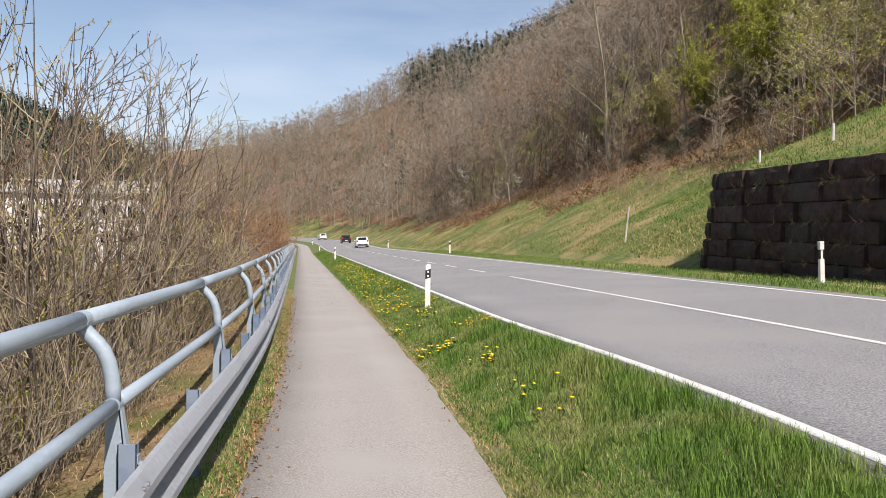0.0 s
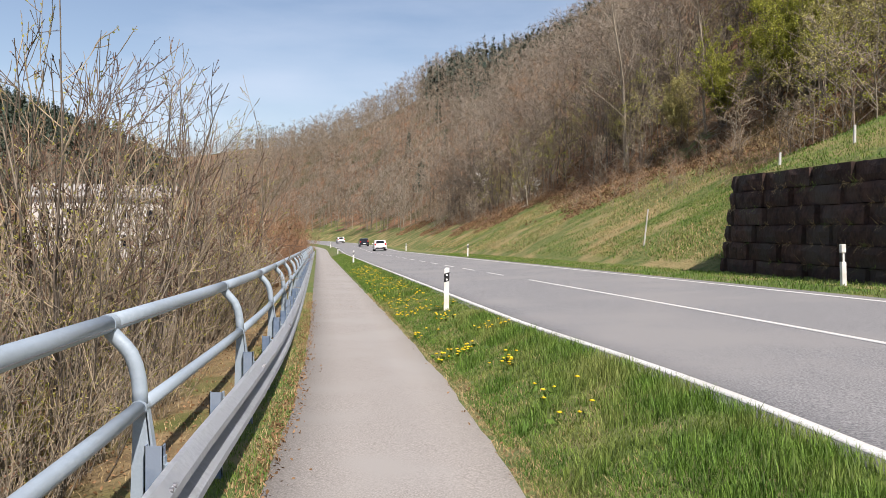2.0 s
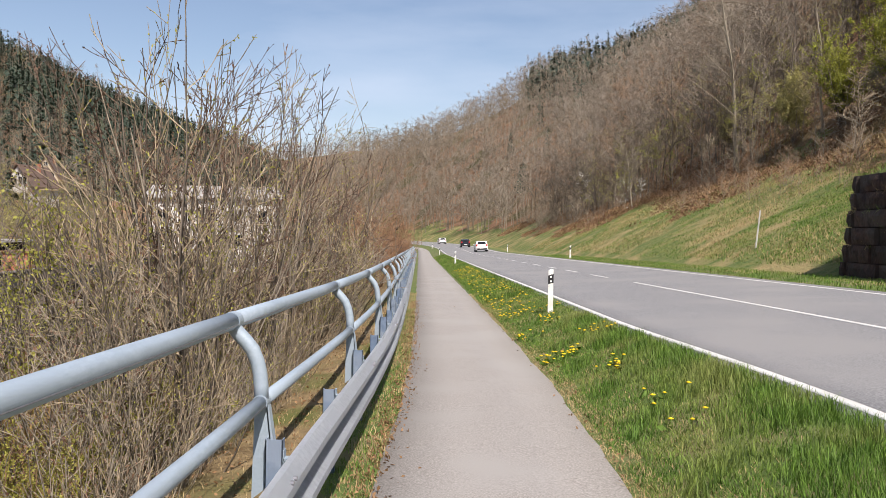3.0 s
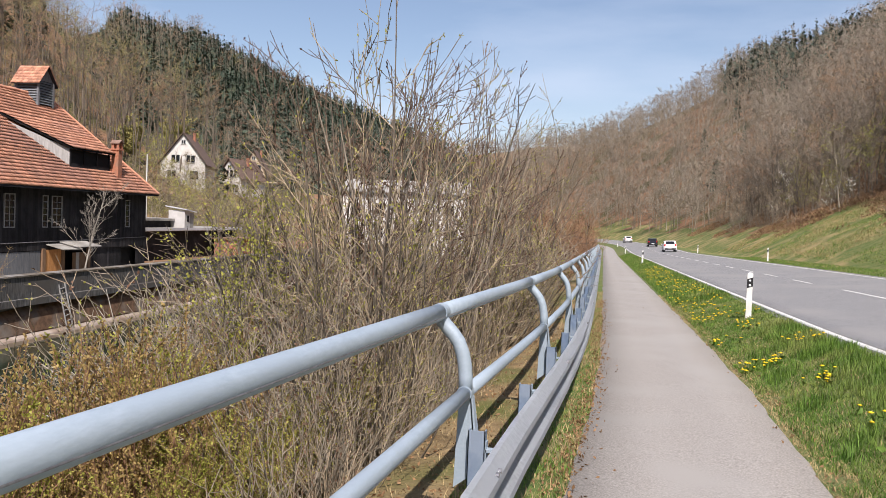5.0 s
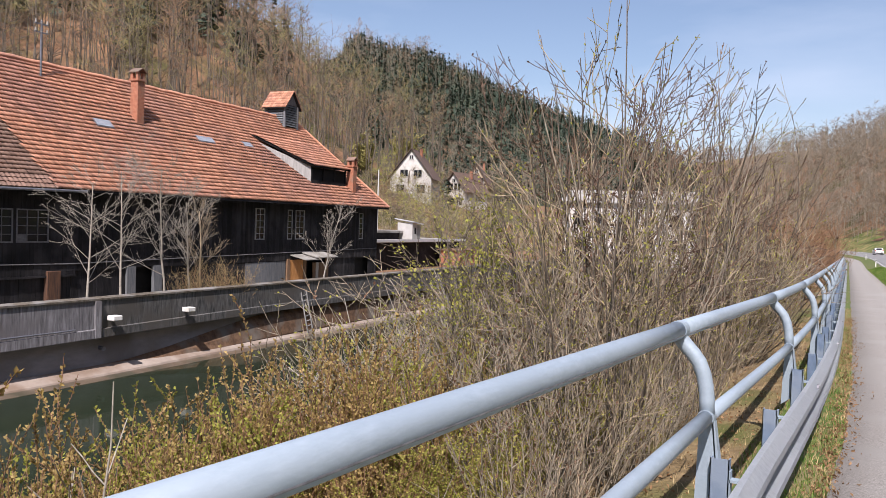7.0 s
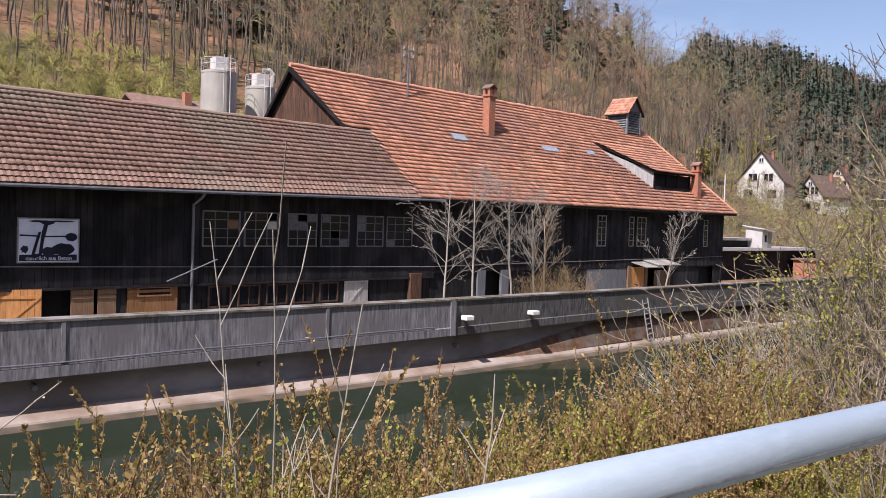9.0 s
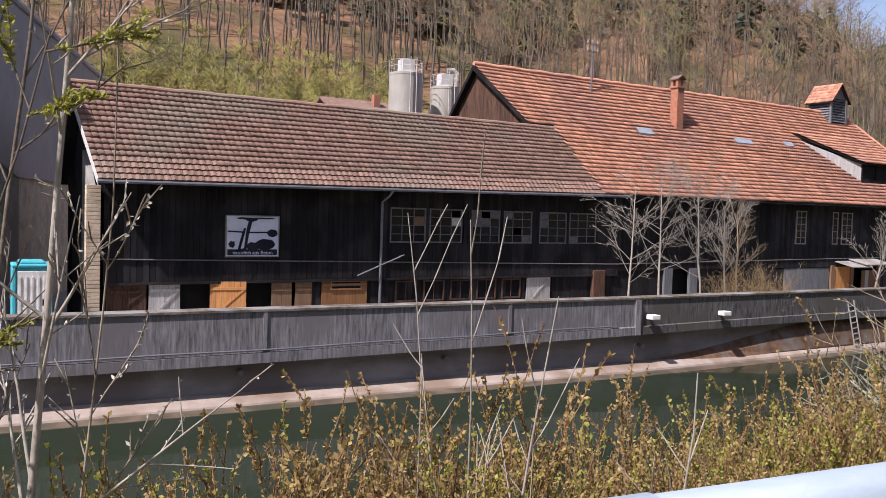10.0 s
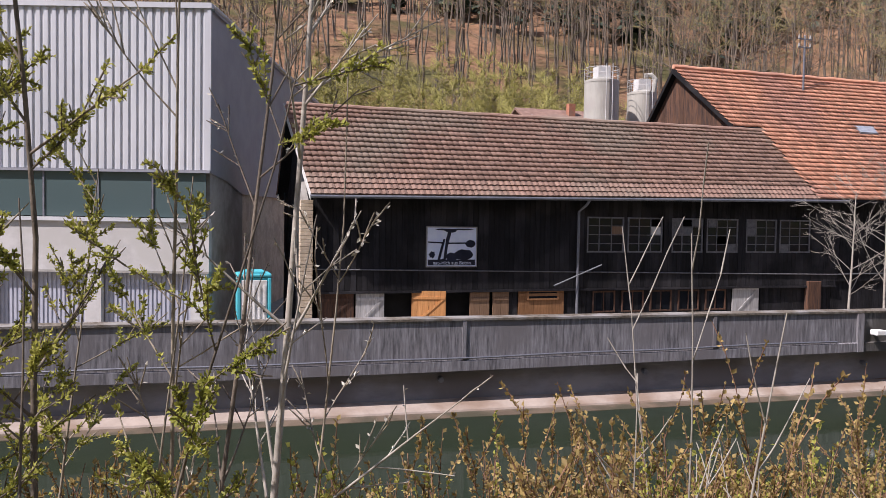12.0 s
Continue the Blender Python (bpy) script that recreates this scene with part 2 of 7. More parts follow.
LEAF_O = mat("bronze_leaf", (0.28, 0.195, 0.065), (0.46, 0.345, 0.14), 2, 0.6, 0, vary=0.35, island=True, thin=0.4)
LEAF_D = mat("dry_leaf", (0.20, 0.115, 0.055), (0.34, 0.21, 0.115), 4, 0.8, 0, vary=0.4, island=True, thin=0.2)
BRACKEN = mat("dead_bracken", (0.15, 0.085, 0.045), (0.28, 0.175, 0.095), 1.5, 0.9, 0, vary=0.4, island=True)
BLOSSOM = mat("white_blossom", (0.55, 0.55, 0.48), (0.7, 0.7, 0.64), 2, 0.7, 0, vary=0.2, island=True)
BLADE = mat("grass_blade", (0.065, 0.145, 0.018), (0.165, 0.27, 0.045), 2.5, 0.6, 0, vary=0.5, island=True, c3=(0.22, 0.26, 0.07), big=0.9, thin=0.35)
STRAW = mat("dry_grass", (0.34, 0.25, 0.12), (0.48, 0.37, 0.20), 2, 0.8, 0, vary=0.3, island=True, thin=0.2)
BUD_Y = mat("budding_twigs", (0.35, 0.32, 0.11), (0.50, 0.465, 0.19), 0.4, 0.85, 0, vary=0.35, island=True, thin=0.3)
BUD_B = mat("birch_bud_haze", (0.28, 0.26, 0.075), (0.42, 0.39, 0.13), 0.4, 0.85, 0, vary=0.3, island=True, thin=0.3)
FRAME_T = mat("dull_frame", (0.24, 0.24, 0.24), (0.36, 0.36, 0.355), 8, 0.8, 0.1, 30)
BUD_G = mat("fresh_green_twigs", (0.27, 0.30, 0.04), (0.45, 0.46, 0.09), 0.4, 0.8, 0, vary=0.35, island=True, thin=0.3)
STEM_R = mat("red_stem", (0.16, 0.08, 0.052), (0.28, 0.165, 0.105), 2, 0.8, 0, vary=0.3, island=True)
YELLOW = mat("dandelion_petal", (0.75, 0.50, 0.01), (0.85, 0.62, 0.02), 30, 0.6, 0, vary=0.15, island=True)
CAR_W = mat("white_car_paint", (0.74, 0.75, 0.76), (0.78, 0.79, 0.80), 3, 0.25, 0, spec=0.6)
CAR_D = mat("black_car_paint", (0.010, 0.011, 0.016), (0.014, 0.015, 0.02), 3, 0.2, 0, spec=0.6)
RUBBER = mat("tyre_rubber", (0.012, 0.012, 0.012), (0.02, 0.02, 0.02), 20, 0.8, 0.1)
ALLOY = mat("alloy_rim", (0.35, 0.35, 0.37), (0.5, 0.5, 0.52), 20, 0.3, 0, metal=0.8)
TAILRED = mat("red_lamp_plastic", (0.45, 0.015, 0.015), (0.55, 0.03, 0.03), 20, 0.2, 0)
PLATE = mat("plate_white", (0.7, 0.7, 0.7), (0.75, 0.75, 0.75), 20, 0.4, 0)
SIGN_W = mat("sign_pale_blue", (0.58, 0.65, 0.84), (0.74, 0.80, 0.92), 1.5, 0.4, 0)
SIGN_D = mat("sign_dark_blue", (0.008, 0.010, 0.022), (0.02, 0.025, 0.05), 1.5, 0.4, 0)


def glass(name, tint, rough=0.05):
    m = bpy.data.materials.new(name)
    m.use_nodes = True
    b = m.node_tree.nodes["Principled BSDF"]
    b.inputs["Base Color"].default_value = (*tint, 1)
    b.inputs["Roughness"].default_value = rough
    b.inputs["Specular IOR Level"].default_value = 0.3
    return m


GLASS_D = glass("dark_pane", (0.012, 0.014, 0.018))
GLASS_G = glass("green_pane", (0.075, 0.11, 0.115))

# water: dark green, nearly still
WATER = bpy.data.materials.new("river_water")
WATER.use_nodes = True
wb = WATER.node_tree.nodes["Principled BSDF"]
wb.inputs["Base Color"].default_value = (0.022, 0.031, 0.019, 1)
wb.inputs["Roughness"].default_value = 0.06
wb.inputs["IOR"].default_value = 1.33
w1 = WATER.node_tree.nodes.new("ShaderNodeTexNoise")
w1.inputs["Scale"].default_value, w1.inputs["Detail"].default_value = 1.6, 3
wgeo = WATER.node_tree.nodes.new("ShaderNodeNewGeometry")
wbp = WATER.node_tree.nodes.new("ShaderNodeBump")
wbp.inputs["Strength"].default_value, wbp.inputs["Distance"].default_value = 0.12, 0.03
WATER.node_tree.links.new(wgeo.outputs["Position"], w1.inputs["Vector"])
WATER.node_tree.links.new(w1.outputs["Fac"], wbp.inputs["Height"])
WATER.node_tree.links.new(wbp.outputs["Normal"], wb.inputs["Normal"])

# ---- mesh helpers ----


def link(name, me, material, parent=None, label=""):
    ob = new(name, me)
    for m in material if isinstance(material, (list, tuple)) else [material]:
        me.materials.append(m)
    if parent is not None:
        ob.parent = parent
    if label:
        ob["label"] = label
    return ob


def part(name, bm, material, parent=None, label="", smooth=False):
    me = bpy.data.meshes.new(name)
    bmesh.ops.recalc_face_normals(bm, faces=bm.faces)
    bm.to_mesh(me)
    bm.free()
    if smooth:
        me.polygons.foreach_set("use_smooth", [True] * len(me.polygons))
    return link(name, me, material, parent, label)


def thing(name, m=None):
    ob = new(name)
    ob.empty_display_size = 0.2
    if m is not None:
        ob.matrix_basis = m
    return ob


def box(bm, x0, y0, z0, x1, y1, z1, m=None, bevel=0.0):
    r = bmesh.ops.create_cube(bm, size=1)
    vs = r["verts"]
    bmesh.ops.scale(bm, vec=(abs(x1 - x0), abs(y1 - y0), abs(z1 - z0)), verts=vs)
    bmesh.ops.translate(bm, vec=((x0 + x1) / 2, (y0 + y1) / 2, (z0 + z1) / 2), verts=vs)
    if bevel:
        es = list({e for v in vs for e in v.link_edges})
        out = bmesh.ops.bevel(bm, geom=es, offset=bevel, segments=2, affect="EDGES", profile=0.5)
        vs = list({v for f in out["faces"] for v in f.verts} | {v for v in vs if v.is_valid})
    if m is not None:
        bmesh.ops.transform(bm, matrix=m, verts=vs)
    return bm


def boxbm(*a, **k):
    return box(bmesh.new(), *a, **k)


def quad(bm, *pts):
    return bm.faces.new([bm.verts.new(p) for p in pts])


def slab(bm, pts, t):
    """A plate: polygon pts given a thickness along the vector t."""
    a = [bm.verts.new(p) for p in pts]
    b = [bm.verts.new(Vector(p) + Vector(t)) for p in pts]
    bm.faces.new(a)
    bm.faces.new(b[::-1])
    for i in range(len(a)):
        j = (i + 1) % len(a)
        bm.faces.new((a[i], b[i], b[j], a[j]))
    return bm


def cyl(bm, p, q, r0, r1=None, n=12, cap=True):
    p, q = Vector(p), Vector(q)
    r1 = r0 if r1 is None else r1
    rot = (q - p).to_track_quat("Z", "Y").to_matrix().to_4x4()
    m = Matrix.Translation((p + q) / 2) @ rot
    bmesh.ops.create_cone(bm, cap_ends=cap, segments=n, radius1=r0, radius2=max(r1, 1e-4), depth=(q - p).length, matrix=m)
    return bm


def pipe(bm, pts, r, n=12):
    """A smooth tube along a polyline."""
    pts = [Vector(p) for p in pts]
    rings = []
    steep = abs((pts[-1] - pts[0]).normalized().z) > 0.75
    for i, p in enumerate(pts):
        d = (pts[min(i + 1, len(pts) - 1)] - pts[max(i - 1, 0)]).normalized()
        a = d.cross(Vector((0, 1, 0)) if steep else Vector((0, 0, 1))).normalized()
        b = d.cross(a)
        rings.append([bm.verts.new(p + (a * math.cos(2 * math.pi * k / n) + b * math.sin(2 * math.pi * k / n)) * r) for k in range(n)])
    for u, v in zip(rings, rings[1:]):
        for k in range(n):
            bm.faces.new((u[k], u[(k + 1) % n], v[(k + 1) % n], v[k]))
    bm.faces.new(rings[0])
    bm.faces.new(rings[-1][::-1])
    return bm


def soup(name, V, F, material, smooth=False, matidx=None):
    """A mesh object from numpy vertices and triangles or quads."""
    me = bpy.data.meshes.new(name)
    V, F = np.asarray(V, np.float32), np.asarray(F, np.int32)
    me.vertices.add(len(V))
    me.vertices.foreach_set("co", V.ravel())
    k = F.shape[1]
    me.loops.add(F.size)
    me.loops.foreach_set("vertex_index", F.ravel())
    me.polygons.add(len(F))
    me.polygons.foreach_set("loop_start", np.arange(0, F.size, k, dtype=np.int32))
    me.polygons.foreach_set("loop_total", np.full(len(F), k, np.int32))
    for m in material if isinstance(material, (list, tuple)) else [material]:
        me.materials.append(m)
    if matidx is not None:
        me.polygons.foreach_set("material_index", np.asarray(matidx, np.int32))
    if smooth:
        me.polygons.foreach_set("use_smooth", np.ones(len(F), bool))
    me.update(calc_edges=True)
    me.validate()
    return new(name, me)


# ---- the lie of the land ----
WATER_Z, YARD_Z = -4.3, -2.4


def sstep(a, b, v):
    w = np.clip((v - a) / (b - a), 0, 1)
    return w * w * (3 - 2 * w)


def bend(y):
    """Sideways shift of the road and the path with distance ahead."""
    y = np.asarray(y, float)
    d = y - 9
    far = np.clip(y - 150, 0, None)
    return -0.056 * (d + np.sqrt(d * d + 16)) / 2 - far * far / 950


def grade(y):
    y = np.asarray(y, float)
    return -0.0175 * np.clip(y, -60, 110) - 0.006 * np.clip(y - 110, 0, 400)


def quay(y):
    """x of the far river wall's face."""
    y = np.asarray(y, float)
    return -25.25 - 0.05 * np.clip(y, -80, 20) - 0.09 * np.clip(y - 20, 0, 40) - 0.056 * np.clip(y - 60, 0, 120) - np.clip(y - 150, 0, None) ** 2 / 950


def lumps(x, y, s, seed=0.0):
    """Cheap smooth noise in -1..1."""
    a = np.sin(x / s * 1.3 + seed) * np.cos(y / s * 1.1 - seed * 2)
    b = np.sin(x / s * 2.9 - y / s * 2.3 + seed * 3) * 0.5
    c = np.sin(x / s * 5.3 + y / s * 6.1 + seed) * 0.25
    return (a + b + c) / 1.75


def land(x, y):
    x, y = np.asarray(x, float), np.asarray(y, float)
    u, g = x - bend(y), grade(y)
    # path, verge, banked road, far verge
    z = g + np.interp(u, [-1.7, -0.9, -0.3, 1.75, 2.1, 3.2, 3.4, 10.9, 11.4, 13.2], [-0.12, -0.03, -0.01, -0.01, 0.08, 0.42, 0.43, 0.86, 0.88, 0.98])
    # right hillside
    d = np.clip(u - 13.4, 0, None)
    foot = np.where(d < 16, 0.56 * d, 8.96 + 1.3 * (d - 16))
    hill = 150 * (1 - np.exp(-foot / 150))
    hill = np.minimum(hill, 114) * (1 - 0.12 * sstep(200, 400, y) - 0.30 * sstep(380, 560, y)) * (0.9 + 0.1 * lumps(x, y, 70)) + lumps(x, y, 9, 2) * 0.5 * sstep(1, 12, d)
    wallstretch = sstep(27.4, 26.3, y)
    inset = 1.1 * sstep(25.4, 26.9, y)
    terrace = (3.72 - g - 0.98 + 0.42 * np.clip(d - 0.5, 0, None)) * sstep(0.25 + inset, 0.6 + inset, d)
    low = np.maximum(hill, terrace)
    z = z + np.where(d > 0, hill * (1 - wallstretch) + low * wallstretch, 0)
    # left bank down to the river bed
    left = np.clip(-1.7 - u, 0, None)
    zb = g - 0.12 - np.interp(left, [0, 2.0, 5.5, 8.0, 10], [0, 0.9, 3.0, 4.6, 5.4]) + lumps(x, y, 2.2, 5) * 0.10 * sstep(0.3, 2, left)
    z = np.where(u < -1.7, np.maximum(zb, -5.6), z)
    # yard behind the quay, then the left hills
    q = quay(y) - 0.35
    dl = np.clip(-60 + 0.18 * np.clip(y - 60, 0, 60) - x, 0, None)
    side = y + 1.22 * x
    near = (0.66 * dl - 6 * (1 - np.exp(-dl / 12))) * sstep(75, -40, side + lumps(x, y, 60) * 18)
    near = 118 * (1 - np.exp(-np.clip(near, 0, None) / 118)) * (1 + 0.12 * lumps(x, y, 45, 1))
    r, az = np.hypot(x, y), np.degrees(np.arctan2(-x, y))
    top = np.interp(az, [-8, 0, 6, 12, 18, 24, 31, 37, 60, 90], [8, 14, 26, 36, 45, 66, 94, 97, 99, 99])
    farh = top * sstep(215, 520, r) * (1 + 0.06 * lumps(x, y, 80, 3)) * sstep(-8, 2, az)
    rise = 9 * sstep(85, 150, y) * sstep(-50, -75, x)
    zl = YARD_Z + near + np.clip(farh, 0, None) * (1 - sstep(0, 60, near)) + rise + lumps(x, y, 8, 4) * 0.4 * sstep(1, 10, dl)
    z = np.where(x < q, zl, z)
    return z


def at(x, y):
    return float(land(x, y))


def ground_sheet():
    us = np.concatenate([-np.geomspace(2600, 130, 26), np.arange(-126, -62, 4.0), np.arange(-62, -27, 2.5), [-25.95, -25.6, -25.25, -24], np.arange(-22, -9, 2.0),
                         np.arange(-9, -1.75, 0.5), [-1.7, -1.3, -0.9, -0.6, -0.3, -0.2, 1.7, 1.75, 2.1, 2.5, 2.85, 3.2, 3.4, 3.5, 7, 10.7, 10.9, 11.4, 12.3, 13.2, 13.4, 13.62, 13.98, 14.4],
                         np.arange(15, 40, 1.2), np.arange(40, 120, 4.0), np.geomspace(124, 2600, 22)])
    vs = np.concatenate([-np.geomspace(2600, 60, 16), np.arange(-56, -8, 4.0), np.arange(-8, 25, 1.0), [25.0, 25.4, 25.8, 26.2, 26.6, 27.0, 27.3], np.arange(28, 70, 1.5), np.arange(70, 180, 4.0), np.arange(180, 420, 8.0), np.geomspace(425, 2600, 24)])
    U, Y = np.meshgrid(us, vs)
    w = sstep(-20, -3, U)
    wq = sstep(-120, -62, U) * (1 - w)
    X = U + bend(np.clip(Y, -100, 700)) * w + (quay(np.clip(Y, -100, 700)) + 25.25) * wq
    X = np.where(U > 20, U + bend(np.clip(Y, -100, 700)), X)
    Zs = land(X, Y)
    nx, ny = len(us), len(vs)
    idx = np.arange(nx * ny).reshape(ny, nx)
    F = np.stack([idx[:-1, :-1], idx[:-1, 1:], idx[1:, 1:], idx[1:, :-1]], -1).reshape(-1, 4)
    cx, cy = X.ravel()[F].mean(1), Y.ravel()[F].mean(1)
    u = cx - bend(cy)
    mi = np.zeros(len(F), int)
    mi[u < -0.85] = 1
    mi[cx < quay(cy) - 0.3] = 2
    mi[(cx < -56) | ((cy > 90) & (cx < -46))] = 3
    mi[u > 12.3] = 4
    mi[(cy > 55) & (cy < 165) & (cx > -84) & (cx < quay(cy) - 0.3)] = 3
    mi[(cy > 190) & (cy + 1.22 * cx > -25) & (u < -60)] = 5
    edge = 15 + 9 * lumps(cx, cy, 14) - 6 * sstep(40, 110, cy)
    mi[(u - 13.4) > edge] = 3
    ob = soup("ground", np.stack([X.ravel(), Y.ravel(), Zs.ravel()], 1), F, [GRASS_G, BANK_G, YARD_G, LITTER, HILL_G, FLOOR_F], True, mi)
    return tagged(ob, "grassy valley floor with wooded hillsides and river bed", "ground", kind="structure")


ground_sheet()


def ribbon(name, u0, u1, lift, ys, material, thick=0.05, label="", category="", wob=0.0, parent=None):
    """A strip that follows the road's bend, laid on the land."""
    V, F = [], []
    n = len(ys)
    us = np.linspace(u0, u1, max(2, int(abs(u1 - u0) / 0.9) + 2))
    for y in ys:
        b = float(bend(y))
        for k, u in enumerate(us):
            e = 0.38 * float(sstep(15, 5, y)) * float(sstep(7, 3.7, u)) if u > 3 else 0.0
            if wob and k in (0, len(us) - 1):
                e += wob * (math.sin(y * 1.7 + k) * 0.4 + math.sin(y * 5.1 + 2 * k) * 0.35 + math.sin(y * 13.7 + k) * 0.25)
            V.append((u + b + e, y, at(u + b + e, y) + lift))
        first, last = V[-len(us)], V[-1]
        V += [(last[0], y, last[2] - thick), (first[0], y, first[2] - thick)]
    m = len(us) + 2
    for i in range(n - 1):
        for k in range(m):
            a, c = i * m + k, i * m + (k + 1) % m
            F.append((a, c, c + m, a + m))
    ob = soup(name, V, F, material, False)
    if parent is not None:
        ob.parent = parent
    else:
        tagged(ob, label, category, kind="structure")
    return ob


YS = np.concatenate([np.arange(-40, 60, 0.5), np.arange(60, 330, 3.0)])
ribbon("cycle_path", -0.22, 1.72, 0.012, YS, PATH_M, 0.1, "pale grey asphalt cycle path beside the road", "path", wob=0.034)
road = ribbon("road", 3.32, 10.95, 0.014, YS, ROAD_M, 0.1, "grey two-lane asphalt road with white markings", "road")
ribbon("edge_line", 3.50, 3.635, 0.020, YS, LINE_M, 0.004, parent=road)
ribbon("edge_line", 10.42, 10.56, 0.020, YS, LINE_M, 0.004, parent=road)
ribbon("centre_line", 7.02, 7.15, 0.020, np.arange(-40, 27.5, 0.5), LINE_M, 0.004, parent=road)
for k in range(22):
    y0 = 31 + 6 * k
    ribbon("dash_line", 7.02, 7.15, 0.020, np.arange(y0, y0 + 3.01, 1.0), LINE_M, 0.004, parent=road)

# river water
wy = np.concatenate([np.arange(-120, 200, 4.0), np.arange(200, 420, 10.0)])
wv, wf = [], []
for y in wy:
    b = float(bend(y))
    wv += [(float(quay(y)) - 0.1, y, WATER_Z), (-5.5 + b, y, WATER_Z)]
for i in range(len(wy) - 1):
    wf.append((2 * i, 2 * i + 1, 2 * i + 3, 2 * i + 2))
tagged(soup("water", wv, wf, WATER), "dark green still river water along the concrete wall", "water", kind="structure")

# ---- handrail and crash barrier beside the path ----


def lane(u, y, h):
    """A point u metres right of the path's axis line and h above the path's plane."""
    return (u + float(bend(y)), y, -0.06 - 0.0175 * (max(y, 3.5) - 3.5) + h)


RAIL_YS = [-12.8, -8.8, -4.75, -0.72] + [3.5 + 4 * k for k in range(0, 30)]


def barrier():
    rail = thing("guardrail", pose(*lane(-0.9, 3.5, 0)))
    base = Vector(lane(-0.9, 3.5, 0))
    tagged(rail, "galvanised steel crash barrier with double tubular handrail on posts", "guardrail")

    def rel(u, y, h):
        """The barrier swings in towards the path and rises a little at its near end."""
        k = min(1.0, max(0.0, (3.5 - y) / 4.22))
        return Vector(lane(u + 0.079 * k, y, h + 0.085 * k)) - base

    for a, b in zip(RAIL_YS, RAIL_YS[1:]):
        for nm, u, h, r in (("handrail", -0.882, 1.382, 0.050), ("mid_rail", -0.71, 0.920, 0.040)):
            bm = pipe(bmesh.new(), [rel(u, a + (b - a) * k / 4, h) for k in range(5)], r, 20)
            part(nm, bm, GALV, rail, smooth=True)
            off = r - 0.0005
            bm = pipe(bmesh.new(), [rel(u + off * 0.93, a + (b - a) * k / 4, h - off * 0.37) for k in range(5)], 0.0035, 6)
            part("weld_seam", bm, BOLT, rail)
    # W-shaped beam, lapped every four metres
    prof = [(0.0, 0.715), (0.03, 0.708), (0.085, 0.655), (0.09, 0.615), (0.02, 0.568), (0.0, 0.545), (0.0, 0.500), (0.02, 0.485), (0.085, 0.435), (0.09, 0.395), (0.035, 0.350), (0.0, 0.335)]
    for a, b in zip(RAIL_YS, RAIL_YS[1:]):
        bm = bmesh.new()
        rows = []
        for k in range(5):
            y = a - 0.75 + (b - a + 0.22) * k / 4
            e = 0.003 if k == 4 else 0.0
            rows.append([bm.verts.new(rel(-0.47 + d + e, y, h)) for d, h in prof])
        for p, q in zip(rows, rows[1:]):
            for k in range(len(prof) - 1):
                bm.faces.new((p[k], p[k + 1], q[k + 1], q[k]))
        bmesh.ops.solidify(bm, geom=list(bm.faces), thickness=0.004)
        part("beam", bm, GALV_B, rail)
        if a < 40:
            for dy in (-0.70, -0.62):
                for h in (0.67, 0.385):
                    p = rel(-0.40, a + dy, h)
                    part("bolt", cyl(bmesh.new(), p, p + Vector((0.018, 0, 0)), 0.013, n=8), BOLT, rail)
    # posts, their shaded side and blue sky reflection put into the colour
    for a in RAIL_YS:
        for k, y in enumerate((a, a + 2.0)):
            g = float(land(lane(-0.6, y, 0)[0], y)) - float(grade(y))
            top = 0.72 if k == 0 else 0.66
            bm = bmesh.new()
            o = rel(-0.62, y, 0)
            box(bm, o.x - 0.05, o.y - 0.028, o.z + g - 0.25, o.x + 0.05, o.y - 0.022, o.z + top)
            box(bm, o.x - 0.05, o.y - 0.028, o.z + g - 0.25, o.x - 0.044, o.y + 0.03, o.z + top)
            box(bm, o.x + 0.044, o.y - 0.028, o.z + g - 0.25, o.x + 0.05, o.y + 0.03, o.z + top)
            part("post", bm, GALV_SHADE, rail)
            # spacer bracket from the post to the beam
            bm = bmesh.new()
            box(bm, o.x + 0.05, o.y - 0.03, o.z + 0.60, o.x + 0.16, o.y + 0.03, o.z + 0.615)
            box(bm, o.x + 0.05, o.y - 0.03, o.z + 0.43, o.x + 0.16, o.y + 0.03, o.z + 0.445)
            box(bm, o.x + 0.052, o.y - 0.03, o.z + 0.43, o.x + 0.058, o.y + 0.03, o.z + 0.66)
            box(bm, o.x + 0.150, o.y - 0.03, o.z + 0.43, o.x + 0.156, o.y + 0.03, o.z + 0.62)
            part("bracket", bm, GALV, rail)
            if k == 1:
                continue
            # curved upright between the two tubes, plate below
            up = [rel(-0.882, y + 0.045, 1.37), rel(-0.868, y + 0.047, 1.335), rel(-0.838, y + 0.05, 1.30), rel(-0.80, y + 0.052, 1.26), rel(-0.765, y + 0.053, 1.215), rel(-0.738, y + 0.053, 1.15), rel(-0.722, y + 0.052, 1.08), rel(-0.714, y + 0.05, 1.01), rel(-0.71, y + 0.04, 0.93)]
            part("upright", pipe(bmesh.new(), up, 0.042, 16), GALV, rail, smooth=True)
            bm = bmesh.new()
            pts = [rel(-0.745, y + 0.03, 0.92), rel(-0.668, y + 0.03, 0.92), rel(-0.605, y + 0.03, 0.48), rel(-0.76, y + 0.03, 0.36)]
            slab(bm, pts, (0, 0.012, 0))
            q = [rel(-0.675, y + 0.03, 0.92), rel(-0.665, y + 0.09, 0.90), rel(-0.60, y + 0.10, 0.46), rel(-0.625, y + 0.03, 0.46)]
            slab(bm, q, (-0.008, 0, 0))
            part("plate", bm, GALV, rail)
            if y < 60:
                for h in (0.60, 0.46):
                    p = rel(-0.655, y + 0.03, h)
